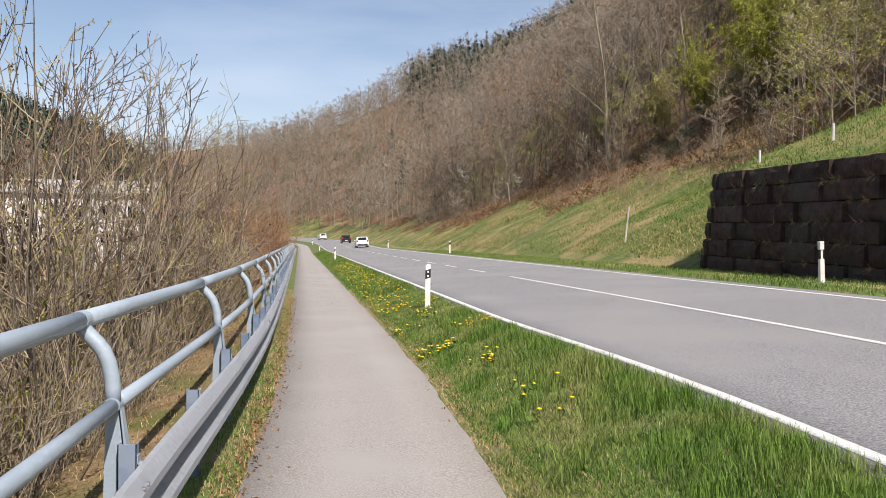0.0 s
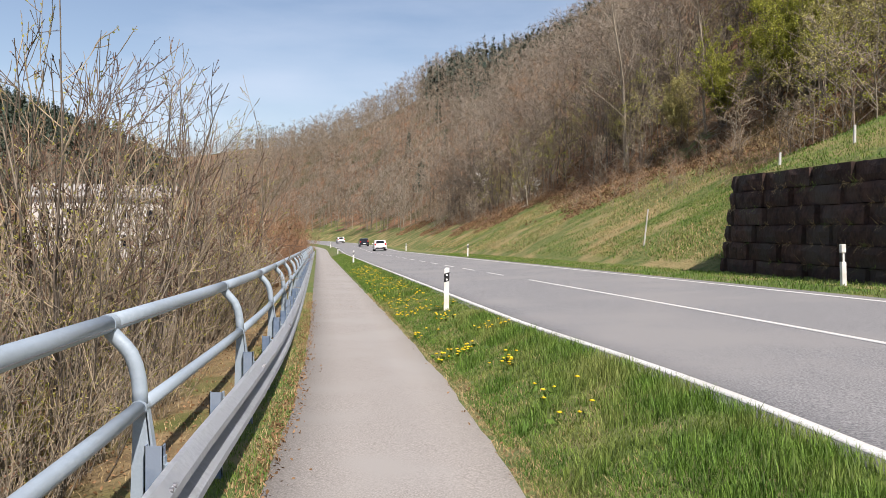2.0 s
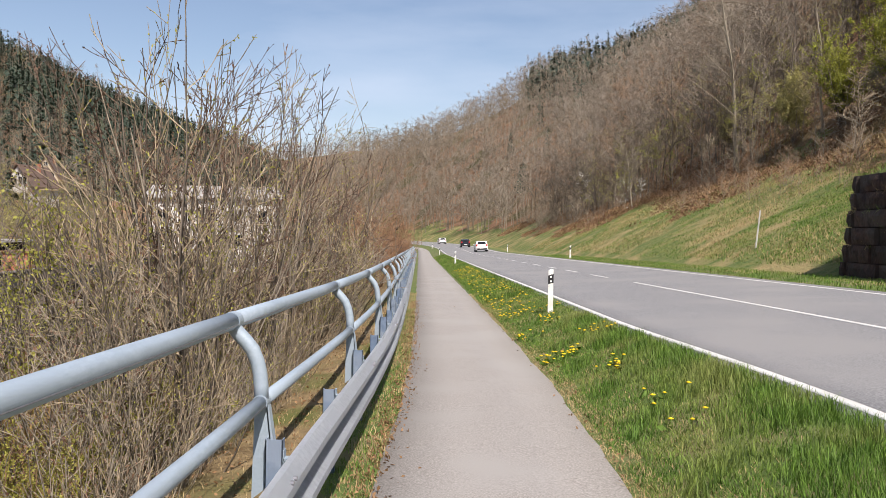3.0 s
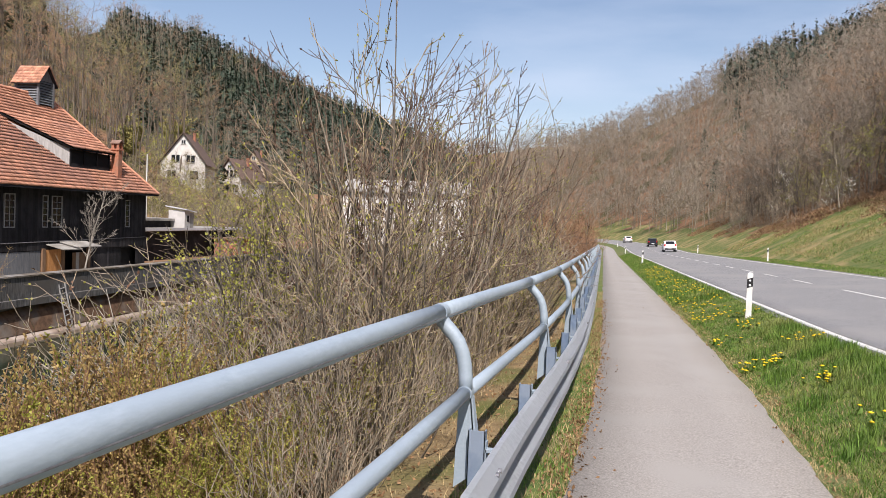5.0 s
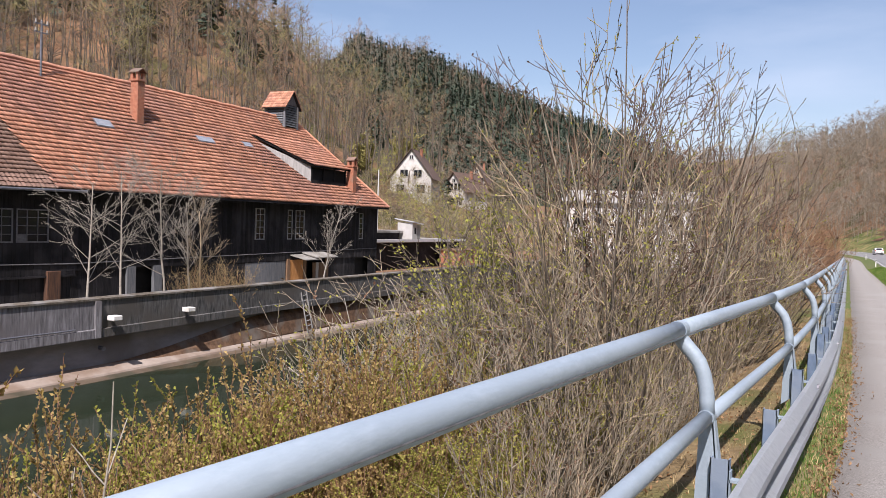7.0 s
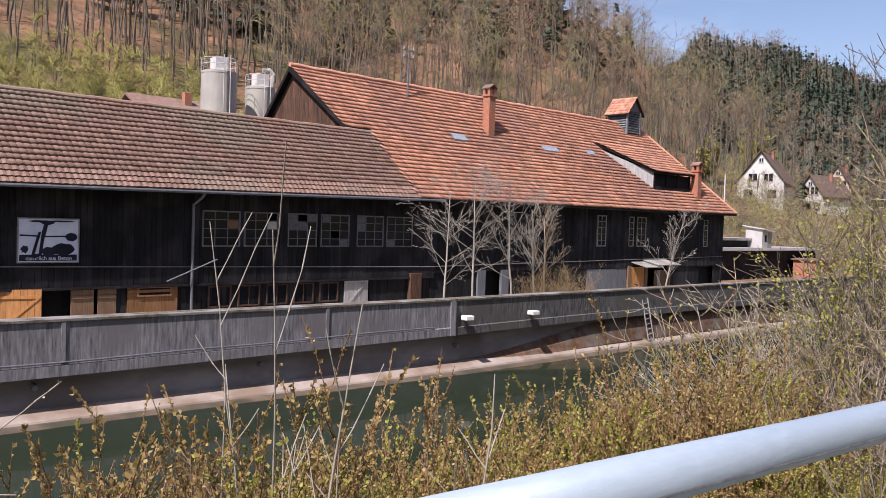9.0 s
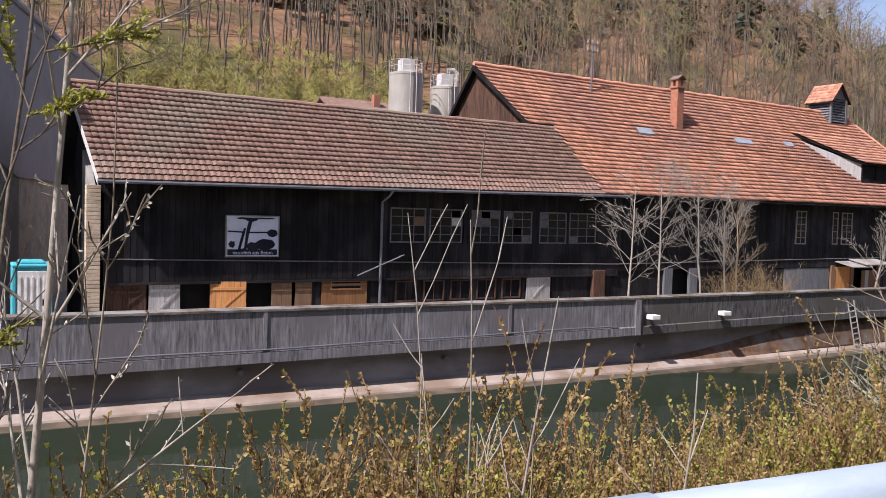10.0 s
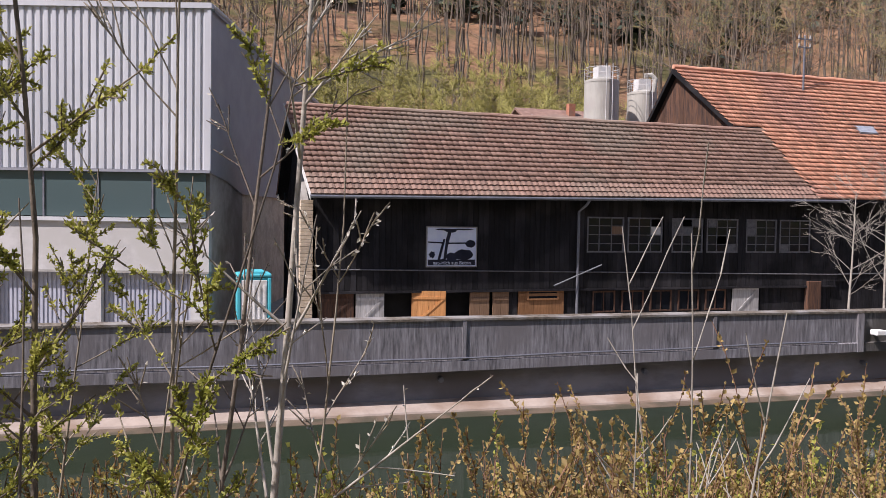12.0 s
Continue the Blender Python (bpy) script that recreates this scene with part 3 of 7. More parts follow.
                    part("bolt", cyl(bmesh.new(), p, p + Vector((0, -0.04, 0)), 0.022, 0.016, n=8), BOLT, rail)
            for u, h, r in ((-0.882, 1.381, 0.054), (-0.71, 0.920, 0.045)):
                bm = pipe(bmesh.new(), [rel(u, y + 0.0, h), rel(u, y + 0.09, h)], r, 20)
                part("collar", bm, GALV, rail, smooth=False)


barrier()


def marker_post():
    """White delineator with slanted top, black band and reflectors, facing down the road."""
    ob = thing("marker_post")
    bm = bmesh.new()
    prof = [(-0.06, -0.05), (0.06, -0.05), (0.045, 0.045), (0.0, 0.065), (-0.045, 0.045)]
    a = [bm.verts.new((x, y, -0.1)) for x, y in prof]
    b = [bm.verts.new((x * 0.95, y * 0.95, 1.0 - (0.03 if x < 0 else 0))) for x, y in prof]
    bm.faces.new(a[::-1])
    bm.faces.new(b)
    for i in range(5):
        j = (i + 1) % 5
        bm.faces.new((a[i], a[j], b[j], b[i]))
    part("body", bm, WHITE_P, ob)
    bm = bmesh.new()
    a = [bm.verts.new((x * 1.03, y * 1.03, 0.66 if x < 0 else 0.70)) for x, y in prof]
    b = [bm.verts.new((x * 1.03, y * 1.03, 0.86 if x < 0 else 0.90)) for x, y in prof]
    bm.faces.new(a[::-1])
    bm.faces.new(b)
    for i in range(5):
        j = (i + 1) % 5
        bm.faces.new((a[i], a[j], b[j], b[i]))
    part("band", bm, BLACK_P, ob, "black slanting band")
    for h in (0.73, 0.83):
        part("reflector", cyl(bmesh.new(), (0, -0.050, h), (0, -0.058, h), 0.022, n=14), REFLEX, ob)
    return tagged(ob, "white plastic roadside marker post with black band", "marker post", "posts along the road")


def stand(u, y):
    x = u + float(bend(y))
    return x, y, at(x, y)


mp0 = marker_post()
mp0.matrix_basis = pose(2.36, 18.0, at(2.36, 18.0) - 0.02, 0, 0, 4)
for u, y, rz in ((2.75, 65, 0), (2.75, 115, 0), (2.75, 165, 0)):
    copy_thing(mp0, pose(*stand(u, y), 0, 0, rz))


def marker_post_far_side():
    """The post across the road shows its band as a narrow neck against the dark wall."""
    ob = thing("marker_post")
    bm = bmesh.new()
    box(bm, -0.06, -0.05, -0.1, 0.06, 0.05, 0.58, bevel=0.012)
    box(bm, -0.06, -0.05, 0.80, 0.06, 0.05, 1.0, bevel=0.012)
    box(bm, -0.03, -0.03, 0.56, 0.03, 0.03, 0.82)
    part("body", bm, WHITE_P, ob)
    bm = bmesh.new()
    box(bm, -0.061, -0.04, 0.585, -0.031, 0.04, 0.795)
    box(bm, 0.031, -0.04, 0.585, 0.061, 0.04, 0.795)
    part("band", bm, BLACK_P, ob, "black band")
    return tagged(ob, "white plastic marker post in front of stone wall", "marker post", "posts along the road")


mf = marker_post_far_side()
mf.matrix_basis = pose(11.98, 18.0, at(11.98, 18.0), 0, -3, 4)
for y in (64, 110, 160):
    copy_thing(mp0, pose(*stand(11.6, y), 0, 0, 0))


def stake(x, y, h, lean, r, material, label):
    ob = part("wooden_stake" if material is WOOD_G else "fence_post", cyl(bmesh.new(), (0, 0, -0.3), (lean, 0, h), r, r * 0.8, 7), material)
    ob.matrix_basis = pose(x, y, at(x, y))
    return tagged(ob, label, "post")


stake(13.6, 37.4, 1.75, 0.2, 0.04, WOOD_G, "leaning grey wooden stake in the grass slope")
stake(13.9, 25.0, 0.4, 0.0, 0.05, FRAME_W, "short pale fence post above the stone wall")
stake(15.34, 23.2, 0.55, 0.0, 0.05, FRAME_W, "short pale fence post on the grass bank")

# ---- dark stone retaining wall ----


def stone_wall():
    wall = thing("retaining_wall")
    tagged(wall, "dark red sandstone block retaining wall with weeds", "retaining wall", kind="structure")
    rng = random.Random(4)
    shapes = []
    for k in range(7):
        # a quarry-faced block of unit size, its front bulging and chipped at the edges
        bm = bmesh.new()
        bmesh.ops.create_grid(bm, x_segments=6, y_segments=3, size=0.5)
        for v in bm.verts:
            y, z = v.co.x + 0.5, v.co.y + 0.5
            rim = min(y * 5, (1 - y) * 5, z * 3, (1 - z) * 3, 1.0)
            v.co = Vector((0.10 - 0.10 * rim + rng.uniform(-0.05, 0.05) * (0.4 + rim), min(max(y + rng.uniform(-0.012, 0.012), 0), 1), min(max(z + rng.uniform(-0.025, 0.025), 0), 1)))
        edge = [e for e in bm.edges if e.is_boundary]
        out = bmesh.ops.extrude_edge_only(bm, edges=edge)["geom"]
        for v in out:
            if isinstance(v, bmesh.types.BMVert):
                v.co.x = 1.0
        bmesh.ops.recalc_face_normals(bm, faces=bm.faces)
        me = bpy.data.meshes.new("block")
        bm.to_mesh(me)
        bm.free()
        me.materials.append(STONE_M)
        shapes.append(me)

    def block(p, turn, depth, ln, h):
        ob = new("block", rng.choice(shapes))
        ob.parent = wall
        ob.matrix_basis = Matrix.Translation(p) @ Matrix.Rotation(turn, 4, "Z") @ Matrix.Diagonal((depth, ln, h, 1))

    n = 6
    z0 = at(12.5, 20) - 0.15
    course_h = (3.78 - z0) / n
    for c in range(n):
        y = -14.0 - rng.uniform(0, 1)
        back = 0.05 * c
        end = 25.9 - 0.04 * c
        z = z0 + c * course_h
        while y < end - 0.2:
            ln = min(rng.uniform(1.2, 3.0), end - y)
            if end - y - ln < 0.6:
                ln = end - y
            x = 13.42 + float(bend(y + ln / 2)) + back + rng.uniform(-0.03, 0.03)
            block((x, y, z), 0.0, 0.5, ln - 0.014, course_h - 0.016)
            y += ln
        # the far end curves round into the bank
        x0, rad = 13.42 + float(bend(26)) + back, 1.1 - 0.03 * c
        for k in range(4):
            a = radians(-4 - 25 * k)
            p = (x0 + rad - rad * math.cos(-a), end + rad * math.sin(-a), z)
            block(p, a - radians(10), 0.5, rad * 0.46, course_h - 0.016 - (0.10 * k if c == n - 1 else 0.0))
    bm = bmesh.new()
    ys = np.arange(-14, 26.2, 1.0)
    for a, b in zip(ys, ys[1:]):
        xa, xb = 13.56 + float(bend(a)), 13.56 + float(bend(b))
        slab(bm, [(xa, a, z0 - 0.3), (xb, b, z0 - 0.3), (xb + 0.26, b, 3.6), (xa + 0.26, a, 3.6)], (0.2, 0, 0))
    part("core", bm, STONE_M, wall)


stone_wall()


def wall_weeds():
    """Dry and green tufts rooted in the joints of the stone wall."""
    rng = np.random.default_rng(6)
    V, F, mi = [], [], []
    z0 = at(12.5, 20) - 0.15
    ch = (3.78 - z0) / 6
    for k in range(95):
        c = int(rng.integers(1, 7))
        y = rng.uniform(14, 26.5)
        x = 13.45 + float(bend(y)) + 0.045 * c - 0.02
        n = int(rng.integers(8, 26))
        dry = int(rng.uniform() < 0.7)
        for j in range(n):
            p = np.array([x, y + rng.normal(0, 0.06), z0 + c * ch])
            d = np.array([-rng.uniform(0.05, 0.26), rng.normal(0, 0.13), rng.uniform(-0.22, 0.2)]) * rng.uniform(0.5, 1.5)
            w = np.array([0, 0.006, 0])
            i = len(V)
            V += [p - w, p + w, p + d]
            F.append((i, i + 1, i + 2))
            mi.append(dry)
    tagged(soup("wall_weeds", V, F, [BLADE, STRAW], False, mi), "dry and green weeds growing from the wall joints", "weeds", kind="stuff")


wall_weeds()

# ---- river wall across the water ----


def river_wall():
    wall = thing("river_wall")
    tagged(wall, "grey stained concrete river wall with parapet and ledge", "river wall", kind="structure")
    ys = np.concatenate([np.arange(-60, 60, 2.0), np.arange(60, 200, 5.0)])

    def strip(name, prof, material, y0=-60, y1=200):
        """prof: points (offset from the face towards the water, z)."""
        sel = [y for y in ys if y0 <= y <= y1]
        bm = bmesh.new()
        rows = [[bm.verts.new((float(quay(y)) + d, y, z)) for d, z in prof(y)] for y in sel]
        for p, q in zip(rows, rows[1:]):
            for k in range(len(p)):
                j = (k + 1) % len(p)
                bm.faces.new((p[k], p[j], q[j], q[k]))
        bm.faces.new(rows[0])
        bm.faces.new(rows[-1][::-1])
        return part(name, bm, material, wall)

    def soffit(y):
        return -3.05 + 0.30 * float(sstep(-2, 32, y))

    def parapet(y):
        return [(-0.02, -1.43), (-0.02, soffit(y) + 0.34), (0.05, soffit(y) + 0.31), (0.05, soffit(y)), (-0.5, soffit(y)), (-0.5, -1.43)]

    strip("parapet", parapet, CONC, -60, 20)
    strip("parapet", parapet, CONC_N, 20, 200)
    strip("coping", lambda y: [(0.03, -1.43), (0.03, -1.36), (-0.53, -1.34), (-0.53, -1.43)], CONC_T)
    strip("lower_wall", lambda y: [(-0.42, soffit(y) - 0.003), (-0.42, -6), (-0.9, -6), (-0.9, soffit(y) - 0.003)], CONC_B)
    strip("wet_step", lambda y: [(0.30, -4.25), (0.85, -4.285), (0.9, -4.6), (0.30, -4.6)], WET)
    strip("ledge", lambda y: [(-0.41, -3.98 + 0.10 * float(sstep(16, 32, y))), (0.25, -4.20 + 0.04 * float(sstep(16, 32, y))), (0.32, -4.32), (0.32, -5.8), (-0.41, -5.8)], CONC_L)
    strip("silt_bank", lambda y: [(-0.40, -4.0 + 1.22 * float(sstep(20, 33, y))), (-0.12, -4.1 + 1.0 * float(sstep(22, 34, y))), (0.02, -4.2 + 0.22 * float(sstep(18, 34, y))), (-0.38, -4.8)], MUD, 18, 120)
    part("cable", pipe(bmesh.new(), [(float(quay(y)) + 0.04, y, soffit(y) + 0.42 + 0.015 * math.sin(y * 0.9)) for y in np.arange(-40, 20, 1.0)], 0.03, 6), ZINC, wall, "dark cable along the parapet")
    # pilaster where the parapet changes, and narrow joints
    for y, w in ((20.0, 0.25), (5.0, 0.12), (14.0, 0.12)):
        x = float(quay(y))
        part("joint", boxbm(x - 0.3, y - w / 2, soffit(y) - 0.002, x + 0.085 if w > 0.2 else x + 0.02, y + w / 2, -1.45), CONC, wall)
    for y in (4.3, 11.5, 20.5):
        x = float(quay(y)) - 0.42
        part("drain_pipe", cyl(bmesh.new(), (x - 0.1, y, -3.3), (x + 0.25, y, -3.33), 0.09, n=12), ZINC, wall, "dark drain pipe outlet")
    return wall


river_wall()


def wall_lamp(y):
    x = float(quay(y))
    ob = thing("wall_lamp", pose(x, y, -2.1))
    bm = boxbm(0.10, -0.21, -0.11, 0.48, 0.21, 0.08, bevel=0.03)
    part("housing", bm, WHITE_P, ob)
    part("arm", boxbm(-0.02, -0.05, -0.05, 0.12, 0.05, 0.05), ZINC, ob)
    return tagged(ob, "white box lamp on the concrete river wall", "lamp", "lamps on the river wall")


for y in (20.6, 24.7):
    wall_lamp(y)


def ladder():
    ob = thing("ladder", pose(float(quay(34)) + 0.28, 34.3, -4.6, 10, -6, 0))
    for s in (-0.22, 0.22):
        part("rail", cyl(bmesh.new(), (0, s, 0), (0, s, 2.75), 0.035, n=8), FRAME_T, ob)
    for k in range(9):
        part("rung", cyl(bmesh.new(), (0, -0.22, 0.35 + 0.27 * k), (0, 0.22, 0.35 + 0.27 * k), 0.022, n=6), FRAME_T, ob)
    return tagged(ob, "pale metal ladder leaning against the river wall", "ladder")


ladder()

# ---- old wooden factory across the river ----
TURN = 5.5
BASE = Matrix.Translation((-29.2, 1.1, 0)) @ Matrix.Rotation(radians(TURN), 4, "Z")
# local frame: +y along the front, -x away from the river, z as in the world


def tiles(name, ends, n_cols, n_rows, material, parent, keep=None, sag=0.0, seed=1, lap=0.045, skip=None, wave=0.018):
    """Courses of roof tiles over the quad eave0, eave1, ridge1, ridge0; each tile a small tilted pan with a thick lower edge."""
    e0, e1, r1, r0 = [np.array(p, float) for p in ends]
    rng = np.random.default_rng(seed)
    V, F = [], []
    nrm = np.cross(e1 - e0, r0 - e0)
    nrm /= np.linalg.norm(nrm)
    if nrm[2] < 0:
        nrm = -nrm

    def pt(s, t):
        p = (e0 * (1 - s) + e1 * s) * (1 - t) + (r0 * (1 - s) + r1 * s) * t
        return p - np.array([0, 0, 1]) * sag * math.sin(math.pi * s * 3) * 0.3 - np.array([0, 0, 1]) * sag * math.sin(math.pi * t)

    for r in range(n_rows):
        t0, t1 = r / n_rows, min(1.0, (r + 1.12) / n_rows)
        for c in range(n_cols):
            s0, s1 = c / n_cols, (c + 0.97) / n_cols
            if skip is not None and skip((s0 + s1) / 2, t0):
                continue
            j = rng.normal(0, 0.006)
            tt0 = t0 + rng.normal(0, 0.03) / n_rows
            a, b, d, e = pt(s0, tt0), pt(s1, tt0), pt(s1, t1), pt(s0, t1)
            m0, m1 = (a + b) / 2, (d + e) / 2
            up, top = nrm * (lap + 0.02 + j), nrm * 0.008
            i = len(V)
            V += [a + up, m0 + up + nrm * wave, b + up, d + top, m1 + top + nrm * wave, e + top, a + nrm * 0.0, m0, b + nrm * 0.0]
            F += [(i, i + 1, i + 4, i + 5), (i + 1, i + 2, i + 3, i + 4), (i + 6, i + 7, i + 1, i), (i + 7, i + 8, i + 2, i + 1)]
    ob = soup(name, V, F, material)
    ob.parent = parent
    return tagged(ob, kind="stuff")


def wall_boards(parent, y0, y1, z0, z1, x, holes, material, width=0.21, seed=2):
    """Vertical boards as separate pieces, cut round the openings."""
    rng = random.Random(seed)
    y = y0
    shared = {}
    while y < y1 - 0.01:
        w = min(width, y1 - y)
        c = y + w / 2
        spans = [(z0, z1)]
        for (a, b, p, q) in holes:
            if a < c < b:
                nxt = []
                for lo, hi in spans:
                    if p > lo:
                        nxt.append((lo, min(hi, p)))
                    if q < hi:
                        nxt.append((max(lo, q), hi))
                spans = [s for s in nxt if s[1] - s[0] > 0.03]
        for lo, hi in spans:
            key = (round(w, 2), round(hi - lo, 2))
            if key not in shared:
                bm = boxbm(-0.012, 0.004, 0, 0.012, w - 0.008, hi - lo)
                me = bpy.data.meshes.new("board")
                bm.to_mesh(me)
                bm.free()
                me.materials.append(material)
                shared[key] = me
            ob = new("board", shared[key])
            ob.parent = parent
            ob.matrix_basis = Matrix.Translation((x + rng.uniform(-0.006, 0.01), y, lo))
        y += width


def grid_window(parent, y0, y1, z0, z1, x, nx, nz, broken=(), frame_m=FRAME_M, pane_m=GLASS_D):
    w = thing("window")
    w.parent = parent
    bm = bmesh.new()
    f = 0.06
    box(bm, x - 0.05, y0, z0, x + 0.03, y0 + f, z1)
    box(bm, x - 0.05, y1 - f, z0, x + 0.03, y1, z1)
    box(bm, x - 0.05, y0 + f, z0, x + 0.03, y1 - f, z0 + f)
    box(bm, x - 0.05, y0 + f, z1 - f, x + 0.03, y1 - f, z1)
    part("frame", bm, frame_m, w)
    bm = bmesh.new()
    for k in range(1, nx):
        yy = y0 + (y1 - y0) * k / nx
        box(bm, x - 0.03, yy - 0.016, z0 + f, x + 0.012, yy + 0.016, z1 - f)
    for k in range(1, nz):
        zz = z0 + (z1 - z0) * k / nz
        box(bm, x - 0.025, y0 + f, zz - 0.014, x + 0.008, y1 - f, zz + 0.014)
    part("glazing_bar", bm, frame_m, w)
    for i in range(nx):
        for k in range(nz):
            ya, yb = y0 + (y1 - y0) * i / nx + 0.02, y0 + (y1 - y0) * (i + 1) / nx - 0.02
            za, zb = z0 + (z1 - z0) * k / nz + 0.02, z0 + (z1 - z0) * (k + 1) / nz - 0.02
            if (i, k) in broken:
                m = broken[(i, k)] if isinstance(broken, dict) else None
                if m is None:
                    continue
                part("pane", boxbm(x - 0.020, ya, za, x - 0.014, yb, zb), m, w)
            else:
                part("pane", boxbm(x - 0.018, ya, za, x - 0.014, yb, zb), pane_m, w)
    return w


def barn():
    ob = thing("barn", BASE.copy())
    tagged(ob, "old dark board-clad barn with brown tiled roof beside the river", "barn")
    Y0, Y1, WX = -0.9, 22.3, -0.5
    EZ0, EZ1, RZ, RX = 2.52, 2.82, 5.90, -2.9

    def eave(y):
        return EZ0 + (EZ1 - EZ0) * (y - Y0) / (Y1 - Y0)

    # roof deck and tiles
    bm = bmesh.new()
    slab(bm, [(0.05, Y0 + 0.20, EZ0 - 0.03), (0.05, Y1, EZ1 - 0.03), (RX, Y1, RZ - 0.03), (RX, Y0 - 0.35, RZ - 0.03)], (0.02, 0, -0.10))
    slab(bm, [(RX, Y0 - 0.25, RZ - 0.03), (RX, Y1, RZ - 0.03), (2 * RX, Y1, 2.8), (2 * RX, Y0 - 0.25, 2.5)], (0, 0, -0.10))
    part("roof_deck", bm, WOOD_D, ob)
    n_c, n_r = 100, 17
    tiles("roof_tile_field", [(0.08, Y0 + 0.17, EZ0), (0.08, Y1, EZ1), (RX, Y1, RZ), (RX, Y0 - 0.38, RZ)], n_c, n_r, TILE_B, ob, sag=0.0, seed=3, skip=lambda s, t: t < 2.5 / n_r or t < 3.5 / n_r and s < 0.18 or s > 0.94, wave=0.03, lap=0.06)
    tiles("back_tiles", [(2 * RX - 0.08, Y0 - 0.28, 2.6), (2 * RX - 0.08, Y1, 2.8), (RX, Y1, RZ), (RX, Y0 - 0.28, RZ)], 30, 10, TILE_B, ob, seed=5, wave=0.03)
    bm = bmesh.new()
    pipe(bm, [(RX, Y0 - 0.28 + (Y1 - Y0 + 0.28) * k / 40, RZ + 0.03 + 0.012 * math.sin(k * 1.9)) for k in range(41)], 0.11, 10)
    part("ridge_cap", bm, TILE_B, ob)
    # verge boards on the gable
    bm = bmesh.new()
    slab(bm, [(0.1, Y0 + 0.15, EZ0 - 0.18), (0.1, Y0 + 0.15, EZ0 + 0.04), (RX, Y0 - 0.40, RZ + 0.05), (RX, Y0 - 0.40, RZ - 0.2)], (0, 0.03, 0))
    part("verge_board", bm, FRAME_W, ob)
    # fascia and gutter
    part("gutter", pipe(bmesh.new(), [(0.12, Y0 + 0.15, EZ0 - 0.06), (0.12, 9.6, eave(9.6) - 0.07), (0.12, Y1, EZ1 - 0.06)], 0.06, 10), ZINC, ob)
    part("downpipe", pipe(bmesh.new(), [(0.10, 9.95, eave(9.9) - 0.1), (-0.05, 9.9, eave(9.9) - 0.28), (-0.40, 9.75, eave(9.9) - 0.55), (-0.42, 9.75, YARD_Z)], 0.055, 10), ZINC, ob)
    part("loose_pipe", cyl(bmesh.new(), (-0.30, 8.7, -0.75), (-0.25, 10.7, 0.05), 0.025, n=6), WOOD_V, ob)
    # openings
    wins = [(10.16, 11.79), (11.96, 13.54), (13.99, 15.45), (15.63, 17.16), (17.57, 19.1), (19.26, 20.85)]
    wz0, wz1 = 0.50, 1.92
    doors = [(2.07, 3.1, YARD_Z, -0.90), (4.42, 5.3, YARD_Z, -0.98)]
    holes = [(a, b, wz0, wz1) for a, b in wins] + doors
    # upper cladding above the sill, lower cladding set back under it
    wall_boards(ob, Y0 + 0.45, Y1, -0.88, 2.62, WX, holes, WOOD_D, seed=8)
    low = doors + [(-0.4, 1.0, YARD_Z, -0.95), (1.0, 2.07, YARD_Z, -0.9), (5.3, 6.95, YARD_Z, -0.98), (7.33, 9.3, YARD_Z, -0.84), (17.0, 18.35, YARD_Z, -0.72)]
    wall_boards(ob, Y0 + 0.45, Y1, YARD_Z, -0.90, WX - 0.10, low, WOOD_D, seed=9)
    part("sill_beam", boxbm(WX - 0.05, Y0 + 0.45, -0.97, WX + 0.05, Y1, -0.885), WOOD_D, ob)
    part("conduit", cyl(bmesh.new(), (WX + 0.04, Y0, -0.08), (WX + 0.04, Y1, -0.42), 0.022, n=6), FRAME_M, ob)
    # near-black sheet behind the boards, painted shade of the barn's inside
    bm = bmesh.new()
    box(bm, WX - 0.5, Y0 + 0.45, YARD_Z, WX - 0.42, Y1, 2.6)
    me_in = part("interior_shade_sheet", bm, DARK, ob)
    br = {0: {(2, 2): WOOD_B}, 1: {(2, 2): FRAME_W, (2, 3): None}, 2: {(0, 2): FRAME_M, (1, 2): FRAME_M, (0, 3): FRAME_M, (1, 3): None, (2, 3): FRAME_M}, 3: {(0, 3): FRAME_M, (2, 0): FRAME_M, (1, 1): None}, 4: {(0, 2): FRAME_M, (0, 3): FRAME_M}, 5: {(0, 0): FRAME_M}}
    for k, (a, b) in enumerate(wins):
        grid_window(ob, a, b, wz0 + 0.02, wz1, WX, 3, 4, br[k])
    # doors and panels
    dx = WX - 0.06

    def leaf(name, y0, y1, z1, m, label, boards=5, swing=0.0):
        d = thing(name)
        d.parent = ob
        d["label"] = label
        d.matrix_basis = Matrix.Translation((dx, y0, YARD_Z)) @ Matrix.Rotation(radians(swing), 4, "Z")
        w = (y1 - y0) / boards
        for k in range(boards):
            part("board", boxbm(-0.02, k * w + 0.004, 0, 0.02, (k + 1) * w - 0.004, z1 - YARD_Z), m, d)
        for zz in (0.25, z1 - YARD_Z - 0.25):
            part("brace", boxbm(0.021, 0.03, zz - 0.05, 0.05, y1 - y0 - 0.03, zz + 0.05), m, d)
        if boards > 3:
            bm = bmesh.new()
            slab(bm, [(0.022, 0.08, 0.3), (0.022, 0.2, 0.3), (0.022, y1 - y0 - 0.05, z1 - YARD_Z - 0.3), (0.022, y1 - y0 - 0.17, z1 - YARD_Z - 0.3)], (0.022, 0, 0))
            part("diagonal", bm, m, d)

    leaf("shutter", -0.35, 0.95, -0.95, WOOD_R, "dark red-brown board panel", 5)
    leaf("door", 1.02, 2.07, -0.92, WOOD_G, "grey-white weathered board door", 6)
    leaf("door", 3.1, 4.36, -0.90, WOOD_O, "orange pine board door standing open", 6, -14)
    leaf("shutter", 5.36, 6.15, -0.99, WOOD_B, "brown panel", 2)
